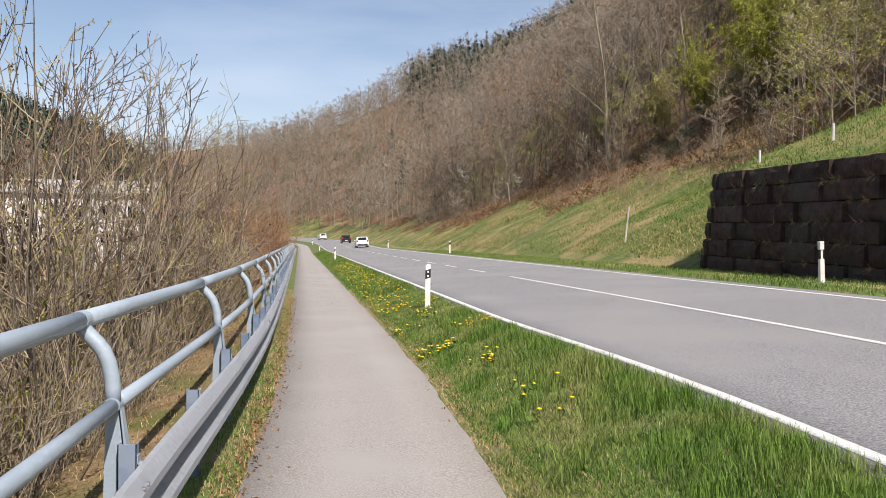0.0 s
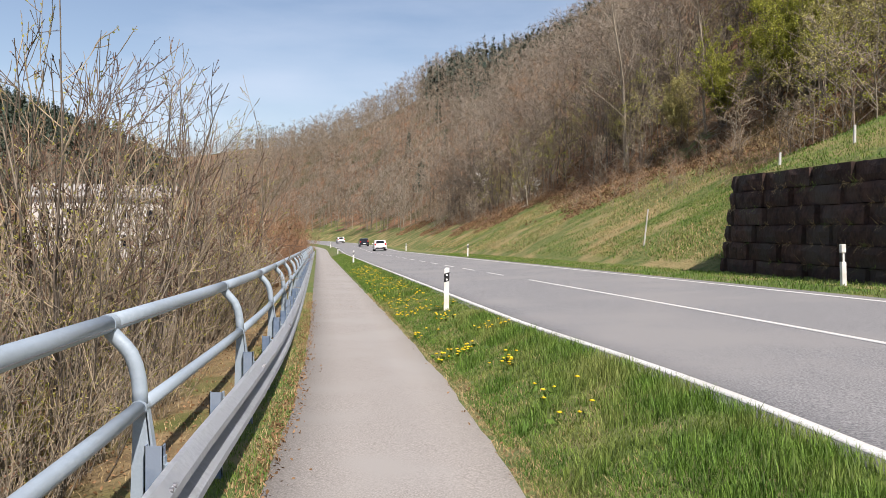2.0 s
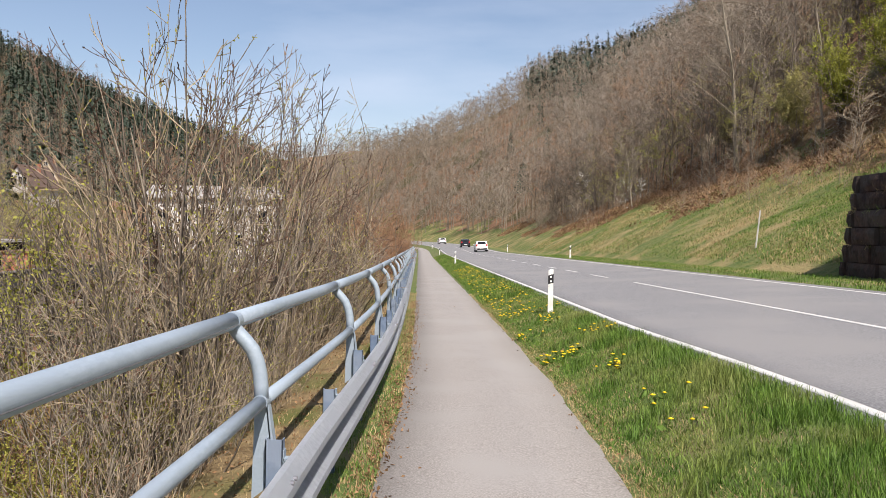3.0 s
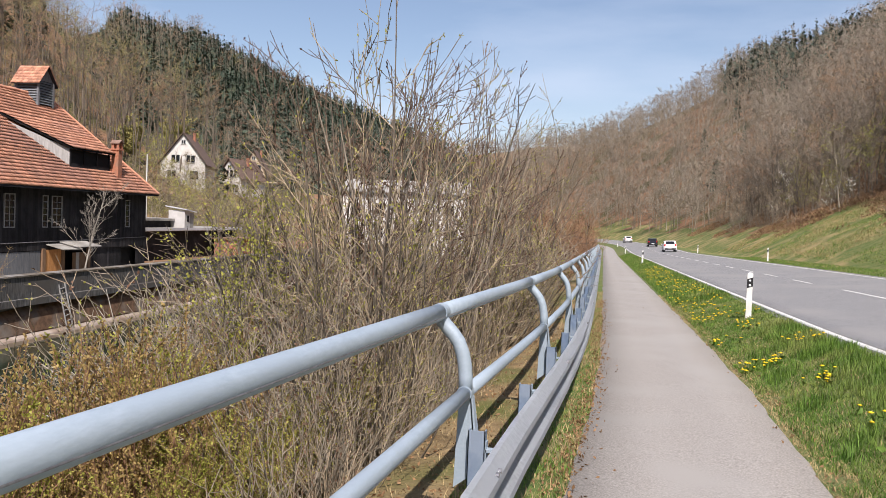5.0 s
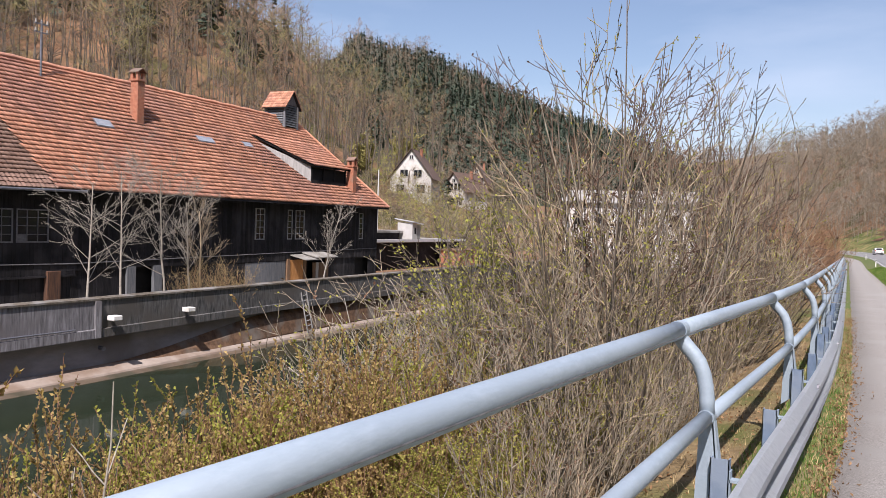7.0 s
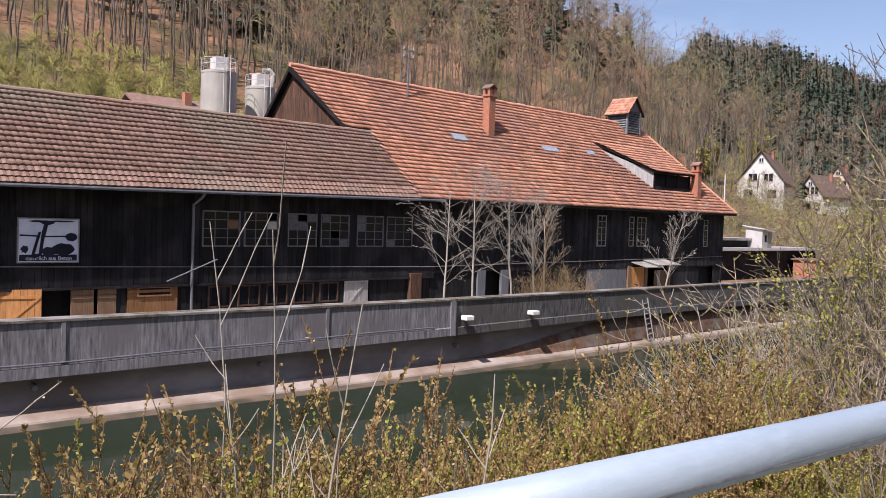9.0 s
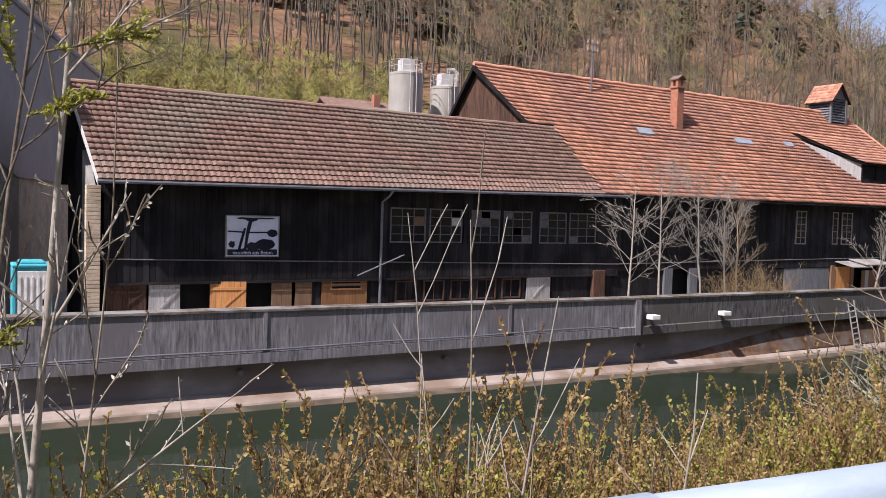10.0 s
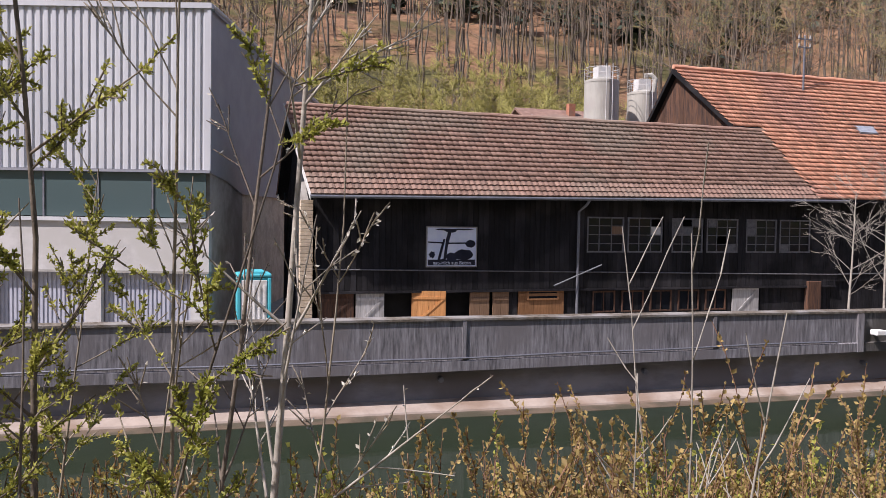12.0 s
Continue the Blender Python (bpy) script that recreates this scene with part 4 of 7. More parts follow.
    leaf("shutter", 6.28, 6.94, -0.99, WOOD_B, "brown panel", 2)
    leaf("gate", 7.33, 9.25, -0.86, WOOD_T, "brown board gate with window", 3)
    part("gate_pane", boxbm(dx + 0.03, 7.75, -1.25, dx + 0.045, 8.95, -1.0), GLASS_D, ob)
    bm = bmesh.new()
    for a in ((7.69, 7.75, -1.31, -0.94), (8.95, 9.01, -1.31, -0.94), (7.75, 8.95, -1.31, -1.25), (7.75, 8.95, -1.0, -0.94)):
        box(bm, dx + 0.022, a[0], a[2], dx + 0.06, a[1], a[3])
    part("gate_window_frame", bm, WOOD_T, ob)
    # dark frame colour here carries the shadow over the ground floor
    for k in range(5):
        grid_window(ob, 10.5 + 1.3 * k, 11.5 + 1.3 * k, -1.85, -1.0, WX - 0.07, 2, 1, (), WOOD_R)
    leaf("door", 17.02, 18.34, -0.74, WOOD_G, "pale grey board door", 6)
    # pier in the same dark colour, shadow painted in
    part("pier", boxbm(WX - 0.15, 20.75, YARD_Z, WX + 0.12, 21.45, -0.70, bevel=0.02), WOOD_R, ob)
    # southern gable: cream brick corner pier, grey wall
    pier = thing("corner_pier")
    pier.parent = ob
    course = 0.125
    for k in range(int((2.45 - YARD_Z) / course)):
        z = YARD_Z + course * k
        part("brick", boxbm(-0.62 + 0.012 * (k % 2), Y0 - 0.12, z, -0.28, Y0 + 0.32, z + course - 0.012, bevel=0.008), CREAM, pier)
    bm = bmesh.new()
    slab(bm, [(-0.63, Y0 + 0.02, YARD_Z), (-0.63, Y0 + 0.02, 2.3), (-2.2, Y0 + 0.02, 3.55), (-2.2, Y0 + 0.02, YARD_Z)], (0, 0.2, 0))
    part("gable_wall", bm, RENDER_G, ob)
    bm = bmesh.new()
    slab(bm, [(-2.2, Y0 + 0.12, YARD_Z), (-2.2, Y0 + 0.12, 3.4), (RX, Y0 + 0.12, RZ - 0.15), (2 * RX + 0.4, Y0 + 0.12, 2.5), (2 * RX + 0.4, Y0 + 0.12, YARD_Z)], (0, 0.15, 0))
    part("gable_boarding", bm, WOOD_D, ob)
    part("back_wall", boxbm(2 * RX + 0.3, Y0, YARD_Z, 2 * RX + 0.5, Y1, 2.7), WOOD_D, ob)
    return ob


BARN = barn()


def picture_board():
    ob = thing("sign_board", BASE @ Matrix.Translation((-0.46, 3.63, 0.01)))
    tagged(ob, "blue and white picture sign in metal frame on the barn", "sign")
    W, H = 1.9, 1.42
    part("panel", boxbm(0, 0, 0, 0.03, W, H), SIGN_W, ob)
    bm = bmesh.new()
    for a in ((-0.04, 0, -0.04, H + 0.04), (W, W + 0.04, -0.04, H + 0.04), (0, W, -0.04, 0), (0, W, H, H + 0.04)):
        box(bm, -0.01, a[0], a[2], 0.05, a[1], a[3])
    part("frame", bm, FRAME_T, ob)
    bm = bmesh.new()
    x = 0.034

    def blob(cy, cz, ry, rz, wob, n=14):
        return [(cy + ry * math.cos(2 * math.pi * k / n) * (1 + wob * math.sin(3.7 * k)), cz + rz * math.sin(2 * math.pi * k / n) * (1 + wob * math.cos(2.9 * k))) for k in range(n)]

    shapes = [blob(1.42, 0.42, 0.38, 0.20, 0.08), blob(0.95, 0.34, 0.24, 0.16, 0.12), blob(1.68, 0.83, 0.20, 0.14, 0.06), blob(0.90, 1.31, 0.24, 0.07, 0.15), blob(0.62, 1.35, 0.30, 0.035, 0.1), blob(1.35, 1.36, 0.45, 0.03, 0.1), blob(0.19, 0.42, 0.12, 0.12, 0.25),
              [(0.62, 0.2), (0.72, 0.2), (0.80, 0.75), (0.93, 1.25), (0.80, 1.3), (0.72, 1.0)], [(0.38, 0.16), (0.48, 0.16), (0.70, 1.0), (0.62, 1.0), (0.55, 0.8)],
              [(0.04, 0.86), (0.62, 0.83), (0.62, 0.88), (0.04, 0.91)], [(0.78, 0.82), (1.5, 0.83), (1.5, 0.88), (0.78, 0.87)], [(0.25, 0.2), (0.62, 0.28), (0.7, 0.2), (0.5, 0.12)]]
    for j, pts in enumerate(shapes):
        slab(bm, [(x + 0.0006 * j, p, q) for p, q in pts], (0.003, 0, 0))
    part("motif", bm, SIGN_D, ob, "dark blue tree and hill shapes")
    fc = bpy.data.curves.new("lettering", "FONT")
    fc.body, fc.size, fc.extrude = "natürlich aus Beton", 0.19, 0.004
    txt = new("lettering_source", fc)
    me = bpy.data.meshes.new_from_object(txt)
    bpy.data.objects.remove(txt)
    me.transform(Matrix(((0, 0, 1, x + 0.004), (1, 0, 0, 0.22), (0, 1, 0, 0.06), (0, 0, 0, 1))))
    link("lettering", me, SIGN_W, ob, "pale lettering")
    part("letter_strip", boxbm(0.031, 0.03, 0.03, 0.0335, W - 0.03, 0.24), SIGN_D, ob)


picture_board()


def factory():
    ob = thing("factory_building", BASE.copy())
    tagged(ob, "old timber factory with orange tiled roof, dormer and ventilator", "factory")
    Y0, Y1, WX = 17.4, 50.4, -0.5
    EZ1, RZ, RX = 2.92, 8.98, -5.6
    RY1 = 46.6
    # front slope; its south edge meets the barn roof, its north end is half hipped
    e_s, e_n = (0.1, 20.2, 2.84), (0.15, 50.95, EZ1)
    r_s, r_n = (RX, 17.2, RZ), (RX, RY1, RZ)
    bm = bmesh.new()
    slab(bm, [(0.1, 20.8, 2.84), e_n, r_n, r_s, (-2.9, 18.65, 6.07), (-2.9, 20.2, 6.07)], (0.03, 0, -0.12))
    slab(bm, [r_s, r_n, (2 * RX - 0.2, 50.95, 2.9), (2 * RX - 0.2, 17.2, 2.8)], (0, 0, -0.12))
    slab(bm, [e_n, (2 * RX - 0.2, 50.95, 2.9), r_n], (0, -0.05, -0.12))
    part("roof_deck", bm, WOOD_D, ob)

    def below_barn(s, t):
        """True where the barn's brown tiles run on under the main roof's south edge."""
        y = (20.2 + 30.75 * s) * (1 - t) + (17.2 + 29.4 * s) * t
        return t < 0.51 and y < 20.75 - 0.6 * t / 0.51

    tiles("roof_tile_field", [e_s, e_n, r_n, r_s], 160, 30, TILE_O, ob, sag=0.03, seed=11, lap=0.055, skip=below_barn, wave=0.02)
    tiles("back_tiles", [(2 * RX - 0.3, 17.2, 2.8), (2 * RX - 0.3, 50.95, 2.9), r_n, r_s], 40, 12, TILE_O, ob, seed=12)
    tiles("hip_tiles", [e_n, (2 * RX - 0.3, 50.95, 2.9), (RX - 0.02, RY1, RZ), (RX + 0.02, RY1, RZ)], 40, 16, TILE_O, ob, seed=13)
    part("ridge_cap", pipe(bmesh.new(), [(RX, 17.2 + (RY1 - 17.2) * k / 60, RZ + 0.05 + 0.02 * math.sin(k * 1.7)) for k in range(61)], 0.12, 10), TILE_O, ob)
    part("hip_cap", pipe(bmesh.new(), [(RX + (0.15 - RX) * k / 20, RY1 + (50.95 - RY1) * k / 20, RZ + (EZ1 - RZ) * k / 20 + 0.05) for k in range(21)], 0.10, 10), TILE_O, ob)
    # southern gable above the barn roof
    gy = 17.45
    n = 26
    for k in range(n):
        x0, x1 = RX - 2.8 + 5.4 * k / n, RX - 2.8 + 5.4 * (k + 1) / n - 0.008
        ya, yb = gy + max(0.0, x0 - RX) * 0.54, gy + max(0.0, x1 - RX) * 0.54
        ta, tb = RZ - 0.25 - abs(x0 - RX) * 1.065, RZ - 0.25 - abs(x1 - RX) * 1.065
        bm = slab(bmesh.new(), [(x0, ya, 4.5), (x1, yb, 4.5), (x1, yb, tb), (x0, ya, ta)], (0, 0.03, 0))
        part("board", bm, WOOD_R, ob)
    bm = bmesh.new()
    for sgn in (1, -1):
        sk, ln = (1.44, 2.68) if sgn > 0 else (0.0, 5.5)
        slab(bm, [(RX, gy - 0.3, RZ - 0.02), (RX + sgn * ln, gy - 0.3 + sk, RZ - 0.02 - ln * 1.077), (RX + sgn * ln, gy - 0.3 + sk, RZ - 0.20 - ln * 1.077), (RX, gy - 0.3, RZ - 0.26)], (0, 0.05, 0))
    part("verge_board", bm, WOOD_D, ob)
    # walls
    tall = [(35.36, 36.25), (38.61, 39.15), (39.5, 40.5), (47.6, 48.2)]
    holes = [(a, b, 0.56, 2.45) for a, b in tall] + [(25.95, 27.1, YARD_Z, -0.68), (47.4, 49.3, YARD_Z, -0.8), (40.6, 43.3, YARD_Z, -0.85)]
    wall_boards(ob, 21.4, Y1, -0.72, 2.9, WX, holes, WOOD_D, seed=21)
    wall_boards(ob, 21.5, Y1, YARD_Z, -0.72, WX - 0.08, holes + [(31.5, 38.6, YARD_Z, -0.75)], WOOD_D, seed=22)
    for k in range(7):
        part("panel", boxbm(WX - 0.05, 31.5 + k * 1.01, YARD_Z, WX - 0.01, 31.5 + k * 1.01 + 0.99, -0.76), WOOD_V if k > 2 else WOOD_D, ob)
    # added black sheet gives the shade seen through the factory windows
    part("interior_shade_sheet", boxbm(WX - 0.55, 21.4, YARD_Z, WX - 0.45, Y1 - 0.1, 2.7), DARK, ob)
    part("end_wall", boxbm(2 * RX + 0.5, Y1 - 0.15, YARD_Z, WX, Y1, 2.9), WOOD_D, ob)
    part("back_wall", boxbm(2 * RX + 0.3, 21, YARD_Z, 2 * RX + 0.45, Y1, 2.9), WOOD_D, ob)
    part("conduit", cyl(bmesh.new(), (WX + 0.04, 21.4, -0.42), (WX + 0.04, Y1, -0.10), 0.02, n=6), FRAME_M, ob)
    for a, b in tall:
        grid_window(ob, a, b, 0.58, 2.43, WX, 2 if b - a > 0.7 else 1, 5, {}, FRAME_T)
    for a in (25.35, 27.12):
        part("pier", boxbm(WX - 0.1, a, YARD_Z, WX + 0.06, a + 0.55, -0.66), WOOD_V, ob)
    # porch with corrugated awning
    aw = thing("porch")
    aw.parent = ob
    for k, (a, b, z) in enumerate(((39.0, 40.9, -0.50), (40.3, 42.9, -0.38))):
        bm = bmesh.new()
        slab(bm, [(WX + 0.02, a, z + 0.14), (WX + 0.02, b, z + 0.14), (WX + 1.15, b, z - 0.12), (WX + 1.15, a, z - 0.12)], (0, 0, -0.05))
        part("awning", bm, RENDER_G, aw, "pale corrugated awning")
    for y in (38.75, 40.6, 43.3):
        part("post", boxbm(WX - 0.02, y - 0.14, YARD_Z, WX + 0.10, y + 0.14, -0.62), WOOD_B, aw)
    d = thing("door")
    d.parent = ob
    for k in range(5):
        part("board", boxbm(WX - 0.02, 38.95 + 0.31 * k, YARD_Z, WX + 0.03, 38.95 + 0.31 * k + 0.3, -0.7), WOOD_O, d)
    for k in range(4):
        part("board", boxbm(WX - 0.05, 41.7 + 0.35 * k, YARD_Z, WX - 0.01, 41.7 + 0.35 * k + 0.34, -0.95), WOOD_G if k in (1,) else WOOD_B, d)
    # shed dormer
    dm = thing("dormer")
    dm.parent = ob
    fx, fz = -1.15, 4.05

    def slope_z(x):
        return EZ1 + (RZ - EZ1) * (0.1 - x) / (0.1 - RX)

    dy0, dy1, dz = 42.25, 46.6, 5.42
    bx = -3.45
    bm = bmesh.new()
    slab(bm, [(fx + 0.18, dy0 - 0.1, dz - 0.02), (fx + 0.18, dy1 + 0.4, dz - 0.02), (bx - 0.3, dy1 + 0.4, slope_z(bx - 0.3) + 0.12), (bx - 0.3, dy0 - 3.1, slope_z(bx - 0.3) + 0.12)], (0, 0, -0.06))
    part("deck", bm, WOOD_D, dm)
    tiles("dormer_tiles", [(fx + 0.22, dy0 - 0.15, dz + 0.03), (fx + 0.22, dy1 + 0.45, dz + 0.03), (bx - 0.35, dy1 + 0.45, slope_z(bx - 0.35) + 0.17), (bx - 0.35, dy0 - 3.1, slope_z(bx - 0.35) + 0.17)], 26, 9, TILE_O, dm, seed=31)
    bm = bmesh.new()
    slab(bm, [(fx, dy0, slope_z(fx) - 0.1), (fx, dy0, dz - 0.08), (bx, dy0 - 2.9, slope_z(bx) + 0.02), (bx, dy0 - 2.9, slope_z(bx) - 0.1)], (0, 0.05, 0))
    part("cheek", bm, WOOD_G, dm, "pale grey boarded cheek")
    # black plate paints the shade inside the dormer
    part("front", boxbm(fx - 0.10, dy0 + 0.05, slope_z(fx) - 0.2, fx - 0.04, dy1, dz - 0.1), DARK, dm)
    bm = bmesh.new()
    for k in range(4):
        yy = dy0 + (dy1 - dy0) * k / 3
        box(bm, fx - 0.05, yy - 0.05, slope_z(fx) - 0.1, fx + 0.03, yy + 0.05, dz - 0.06)
    box(bm, fx - 0.05, dy0, slope_z(fx) + 0.0, fx + 0.03, dy1, slope_z(fx) + 0.25)
    part("mullion", bm, WOOD_D, dm)
    return ob


factory()


def chimney(y, x, z0, z1, w, label):
    ob = thing("chimney", BASE @ Matrix.Translation((x, y, z0)))
    h = z1 - z0
    part("shaft", boxbm(-w / 2, -w / 2, 0, w / 2, w / 2, h - 0.5, bevel=0.015), BRICK, ob)
    part("collar", boxbm(-w / 2 - 0.06, -w / 2 - 0.06, h - 0.55, w / 2 + 0.06, w / 2 + 0.06, h - 0.45), BRICK, ob)
    for a in (-1, 1):
        for b in (-1, 1):
            part("pier", boxbm(a * w * 0.36 - 0.08, b * w * 0.36 - 0.08, h - 0.45, a * w * 0.36 + 0.08, b * w * 0.36 + 0.08, h - 0.12), BRICK, ob)
    bm = bmesh.new()
    for a in (-1, 1):
        slab(bm, [(-w / 2 - 0.08, 0, h + 0.1), (w / 2 + 0.08, 0, h + 0.1), (w / 2 + 0.08, a * (w / 2 + 0.08), h - 0.12), (-w / 2 - 0.08, a * (w / 2 + 0.08), h - 0.12)], (0, 0, 0.05))
    part("cap", bm, TILE_P, ob)
    return tagged(ob, label, "chimney")


chimney(29.0, -3.55, 6.2, 9.35, 0.5, "tall brick chimney with tile cap on orange roof")
chimney(47.2, -0.95, 3.2, 6.25, 0.5, "narrow brick chimney beside the dormer")


def cupola():
    ob = thing("roof_ventilator", BASE @ Matrix.Translation((-5.6, 45.1, 8.25)) @ Matrix.Diagonal((0.74, 0.74, 0.92, 1)))
    tagged(ob, "grey louvred wooden roof ventilator with tiled gable cap", "ventilator")
    w = 1.05
    for a in (-1, 1):
        for b in (-1, 1):
            part("corner_post", boxbm(a * w - 0.09, b * w - 0.09, 0, a * w + 0.09, b * w + 0.09, 1.75), WOOD_V, ob)
    # black block stands in for the shade between the louvres
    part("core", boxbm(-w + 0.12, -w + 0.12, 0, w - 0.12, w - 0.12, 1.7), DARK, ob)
    for k in range(9):
        z = 0.15 + 0.18 * k
        for sgn in (1, -1):
            bm = bmesh.new()
            slab(bm, [(sgn * (w + 0.05), -w, z), (sgn * (w + 0.05), w, z), (sgn * (w - 0.08), w, z + 0.14), (sgn * (w - 0.08), -w, z + 0.14)], (0, 0, -0.02))
            part("slat", bm, WOOD_V, ob)
            bm = bmesh.new()
            slab(bm, [(-w, sgn * (w + 0.05), z), (w, sgn * (w + 0.05), z), (w, sgn * (w - 0.08), z + 0.14), (-w, sgn * (w - 0.08), z + 0.14)], (0, 0, -0.02))
            part("slat", bm, WOOD_V, ob)
    bm = bmesh.new()
    slab(bm, [(-w, -w, 1.75), (-w, w, 1.75), (-w, 0, 2.75)], (0.05, 0, 0))
    part("gable", bm, WOOD_V, ob)
    bm = bmesh.new()
    slab(bm, [(w, -w, 1.75), (w, w, 1.75), (w, 0, 2.75)], (-0.05, 0, 0))
    part("gable", bm, WOOD_V, ob)
    for sgn in (1, -1):
        tiles("cap_tiles", [(-w - 0.35, sgn * (w + 0.3), 1.5), (w + 0.35, sgn * (w + 0.3), 1.5), (w + 0.35, 0, 2.85), (-w - 0.35, 0, 2.85)], 12, 6, TILE_O, ob, seed=41 + sgn)
        bm = bmesh.new()
        slab(bm, [(-w - 0.3, sgn * (w + 0.3), 1.46), (w + 0.3, sgn * (w + 0.3), 1.46), (w + 0.3, 0, 2.81), (-w - 0.3, 0, 2.81)], (0, 0, -0.04))
        part("cap_deck", bm, WOOD_D, ob)


cupola()


def antenna_mast(y, x, z0, h):
    ob = thing("power_mast", BASE @ Matrix.Translation((x, y, z0)))
    part("pole", cyl(bmesh.new(), (0, 0, 0), (0, 0, h), 0.05, n=8), ZINC, ob)
    for k, z in enumerate((h - 0.15, h - 0.55)):
        part("crossarm", boxbm(-0.03, -0.38, z - 0.03, 0.03, 0.38, z + 0.03), ZINC, ob)
        for s in (-0.33, 0.0, 0.33):
            part("insulator", cyl(bmesh.new(), (0, s, z + 0.03), (0, s, z + 0.2), 0.055, 0.03, 8), RENDER_G, ob)
    return tagged(ob, "steel roof mast with white insulators", "mast")


antenna_mast(24.1, -4.9, 7.6, 3.3)
antenna_mast(49.0, -7.5, 5.0, 4.8)


def skylight(y, x, w, l):
    sz = 2.92 + (8.98 - 2.92) * (0.1 - x) / 5.7
    ob = thing("skylight", BASE @ Matrix.Translation((x, y, sz + 0.05)) @ Matrix.Rotation(math.atan2(6.06, 5.7), 4, "Y"))
    part("pane", boxbm(-l / 2, -w / 2, 0.0, l / 2, w / 2, 0.04), TILE_GL, ob)
    part("frame", boxbm(-l / 2 - 0.05, -w / 2 - 0.05, -0.03, l / 2 + 0.05, w / 2 + 0.05, 0.01), ZINC, ob)
    return tagged(ob, "small pale glass roof tiles set in the orange roof", "skylight")


skylight(26.2, -3.0, 1.0, 0.45)
skylight(33.8, -3.0, 1.4, 0.4)
skylight(37.9, -3.1, 0.8, 0.35)

# ---- buildings round about ----


def hall():
    ob = thing("industrial_hall", pose(-29.5, -3.05, 0, 0, 0, -12.5))
    tagged(ob, "grey corrugated metal hall over white plastered ground floor", "hall")
    L, D = 40.0, 24.0
    # upper corrugated cladding
    bm = bmesh.new()
    pitch = 0.27
    n = int(L / pitch)
    prof = []
    for k in range(n):
        y = -pitch * k
        prof += [(0.0, y), (0.0, y - 0.13), (-0.05, y - 0.16), (-0.05, y - 0.24)]
    a = [bm.verts.new((x, y, 3.28)) for x, y in prof]
    b = [bm.verts.new((x, y, 8.70)) for x, y in prof]
    for k in range(len(prof) - 1):
        bm.faces.new((a[k], a[k + 1], b[k + 1], b[k]))
    part("cladding", bm, CLAD, ob)
    part("corner_trim", boxbm(-0.06, -0.02, 3.25, 0.03, 0.10, 8.75), CLAD, ob)
    part("parapet", boxbm(-0.3, -L, 8.70, 0.06, 0.12, 8.88), CLAD, ob)
    part("drip_edge", boxbm(-0.2, -L, 3.18, 0.05, 0.08, 3.27), CLAD_D, ob)
    # end wall, its shade put into the darker cladding colour; roof falls away to the rear
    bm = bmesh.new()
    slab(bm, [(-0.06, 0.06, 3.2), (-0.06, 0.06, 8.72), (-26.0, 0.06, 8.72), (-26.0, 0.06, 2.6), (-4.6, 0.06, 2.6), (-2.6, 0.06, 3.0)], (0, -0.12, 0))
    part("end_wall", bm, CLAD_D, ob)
    bm = bmesh.new()
    slab(bm, [(-0.3, 0.15, 8.74), (-0.3, -L, 8.74), (-26.2, -L, 8.74), (-26.2, 0.15, 8.74)], (0, 0, -0.1))
    part("roof", bm, CLAD_D, ob)
    part("roof_edge", pipe(bmesh.new(), [(-0.2, 0.13, 8.80), (-26.2, 0.13, 8.80)], 0.07, 6), CLAD, ob)
    # ribbon of green glass
    for k in range(12):
        y1 = -0.06 - 1.85 * k
        w = thing("window")
        w.parent = ob
        part("pane", boxbm(-0.12, y1 - 1.79, 1.66, -0.08, y1 - 0.02, 3.17), GLASS_G, w)
        part("frame", boxbm(-0.14, y1 - 1.85, 1.64, -0.04, y1 - 1.79, 3.18), ZINC, w)
    part("sill", boxbm(-0.2, -L, 1.50, 0.08, 0.06, 1.63), CLAD, ob)
    part("upper_wall", boxbm(-0.35, -L, -0.18, -0.02, 0.05, 1.50), RENDER_H, ob)
    # ground floor with grey sectional doors between piers
    for k in range(7):
        y1 = -0.02 - 3.6 * k
        part("pier", boxbm(-0.35, y1 - 0.55, YARD_Z, -0.03, y1, -0.18), RENDER_H, ob)
        door = thing("garage_door")
        door.parent = ob
        part("leaf", boxbm(-0.32, y1 - 3.58, YARD_Z, -0.30, y1 - 0.57, -0.19), DOOR_B, door)
        for j in range(20):
            y2 = y1 - 0.59 - 0.15 * j
            part("rib", boxbm(-0.298, y2 - 0.095, YARD_Z, -0.265, y2, -0.19, bevel=0.012), DOOR_B, door)
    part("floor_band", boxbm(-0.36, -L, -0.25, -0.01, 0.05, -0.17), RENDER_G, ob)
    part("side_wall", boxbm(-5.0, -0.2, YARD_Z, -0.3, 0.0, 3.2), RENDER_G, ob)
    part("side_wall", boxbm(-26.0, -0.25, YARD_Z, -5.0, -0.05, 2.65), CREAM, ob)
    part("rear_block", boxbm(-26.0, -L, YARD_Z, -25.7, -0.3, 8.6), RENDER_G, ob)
    # black filler block, painted shade inside the hall
    part("interior_shade_core", boxbm(-25.6, -L + 0.1, YARD_Z, -0.45, -0.3, 3.1), DARK, ob)
    return ob


hall()


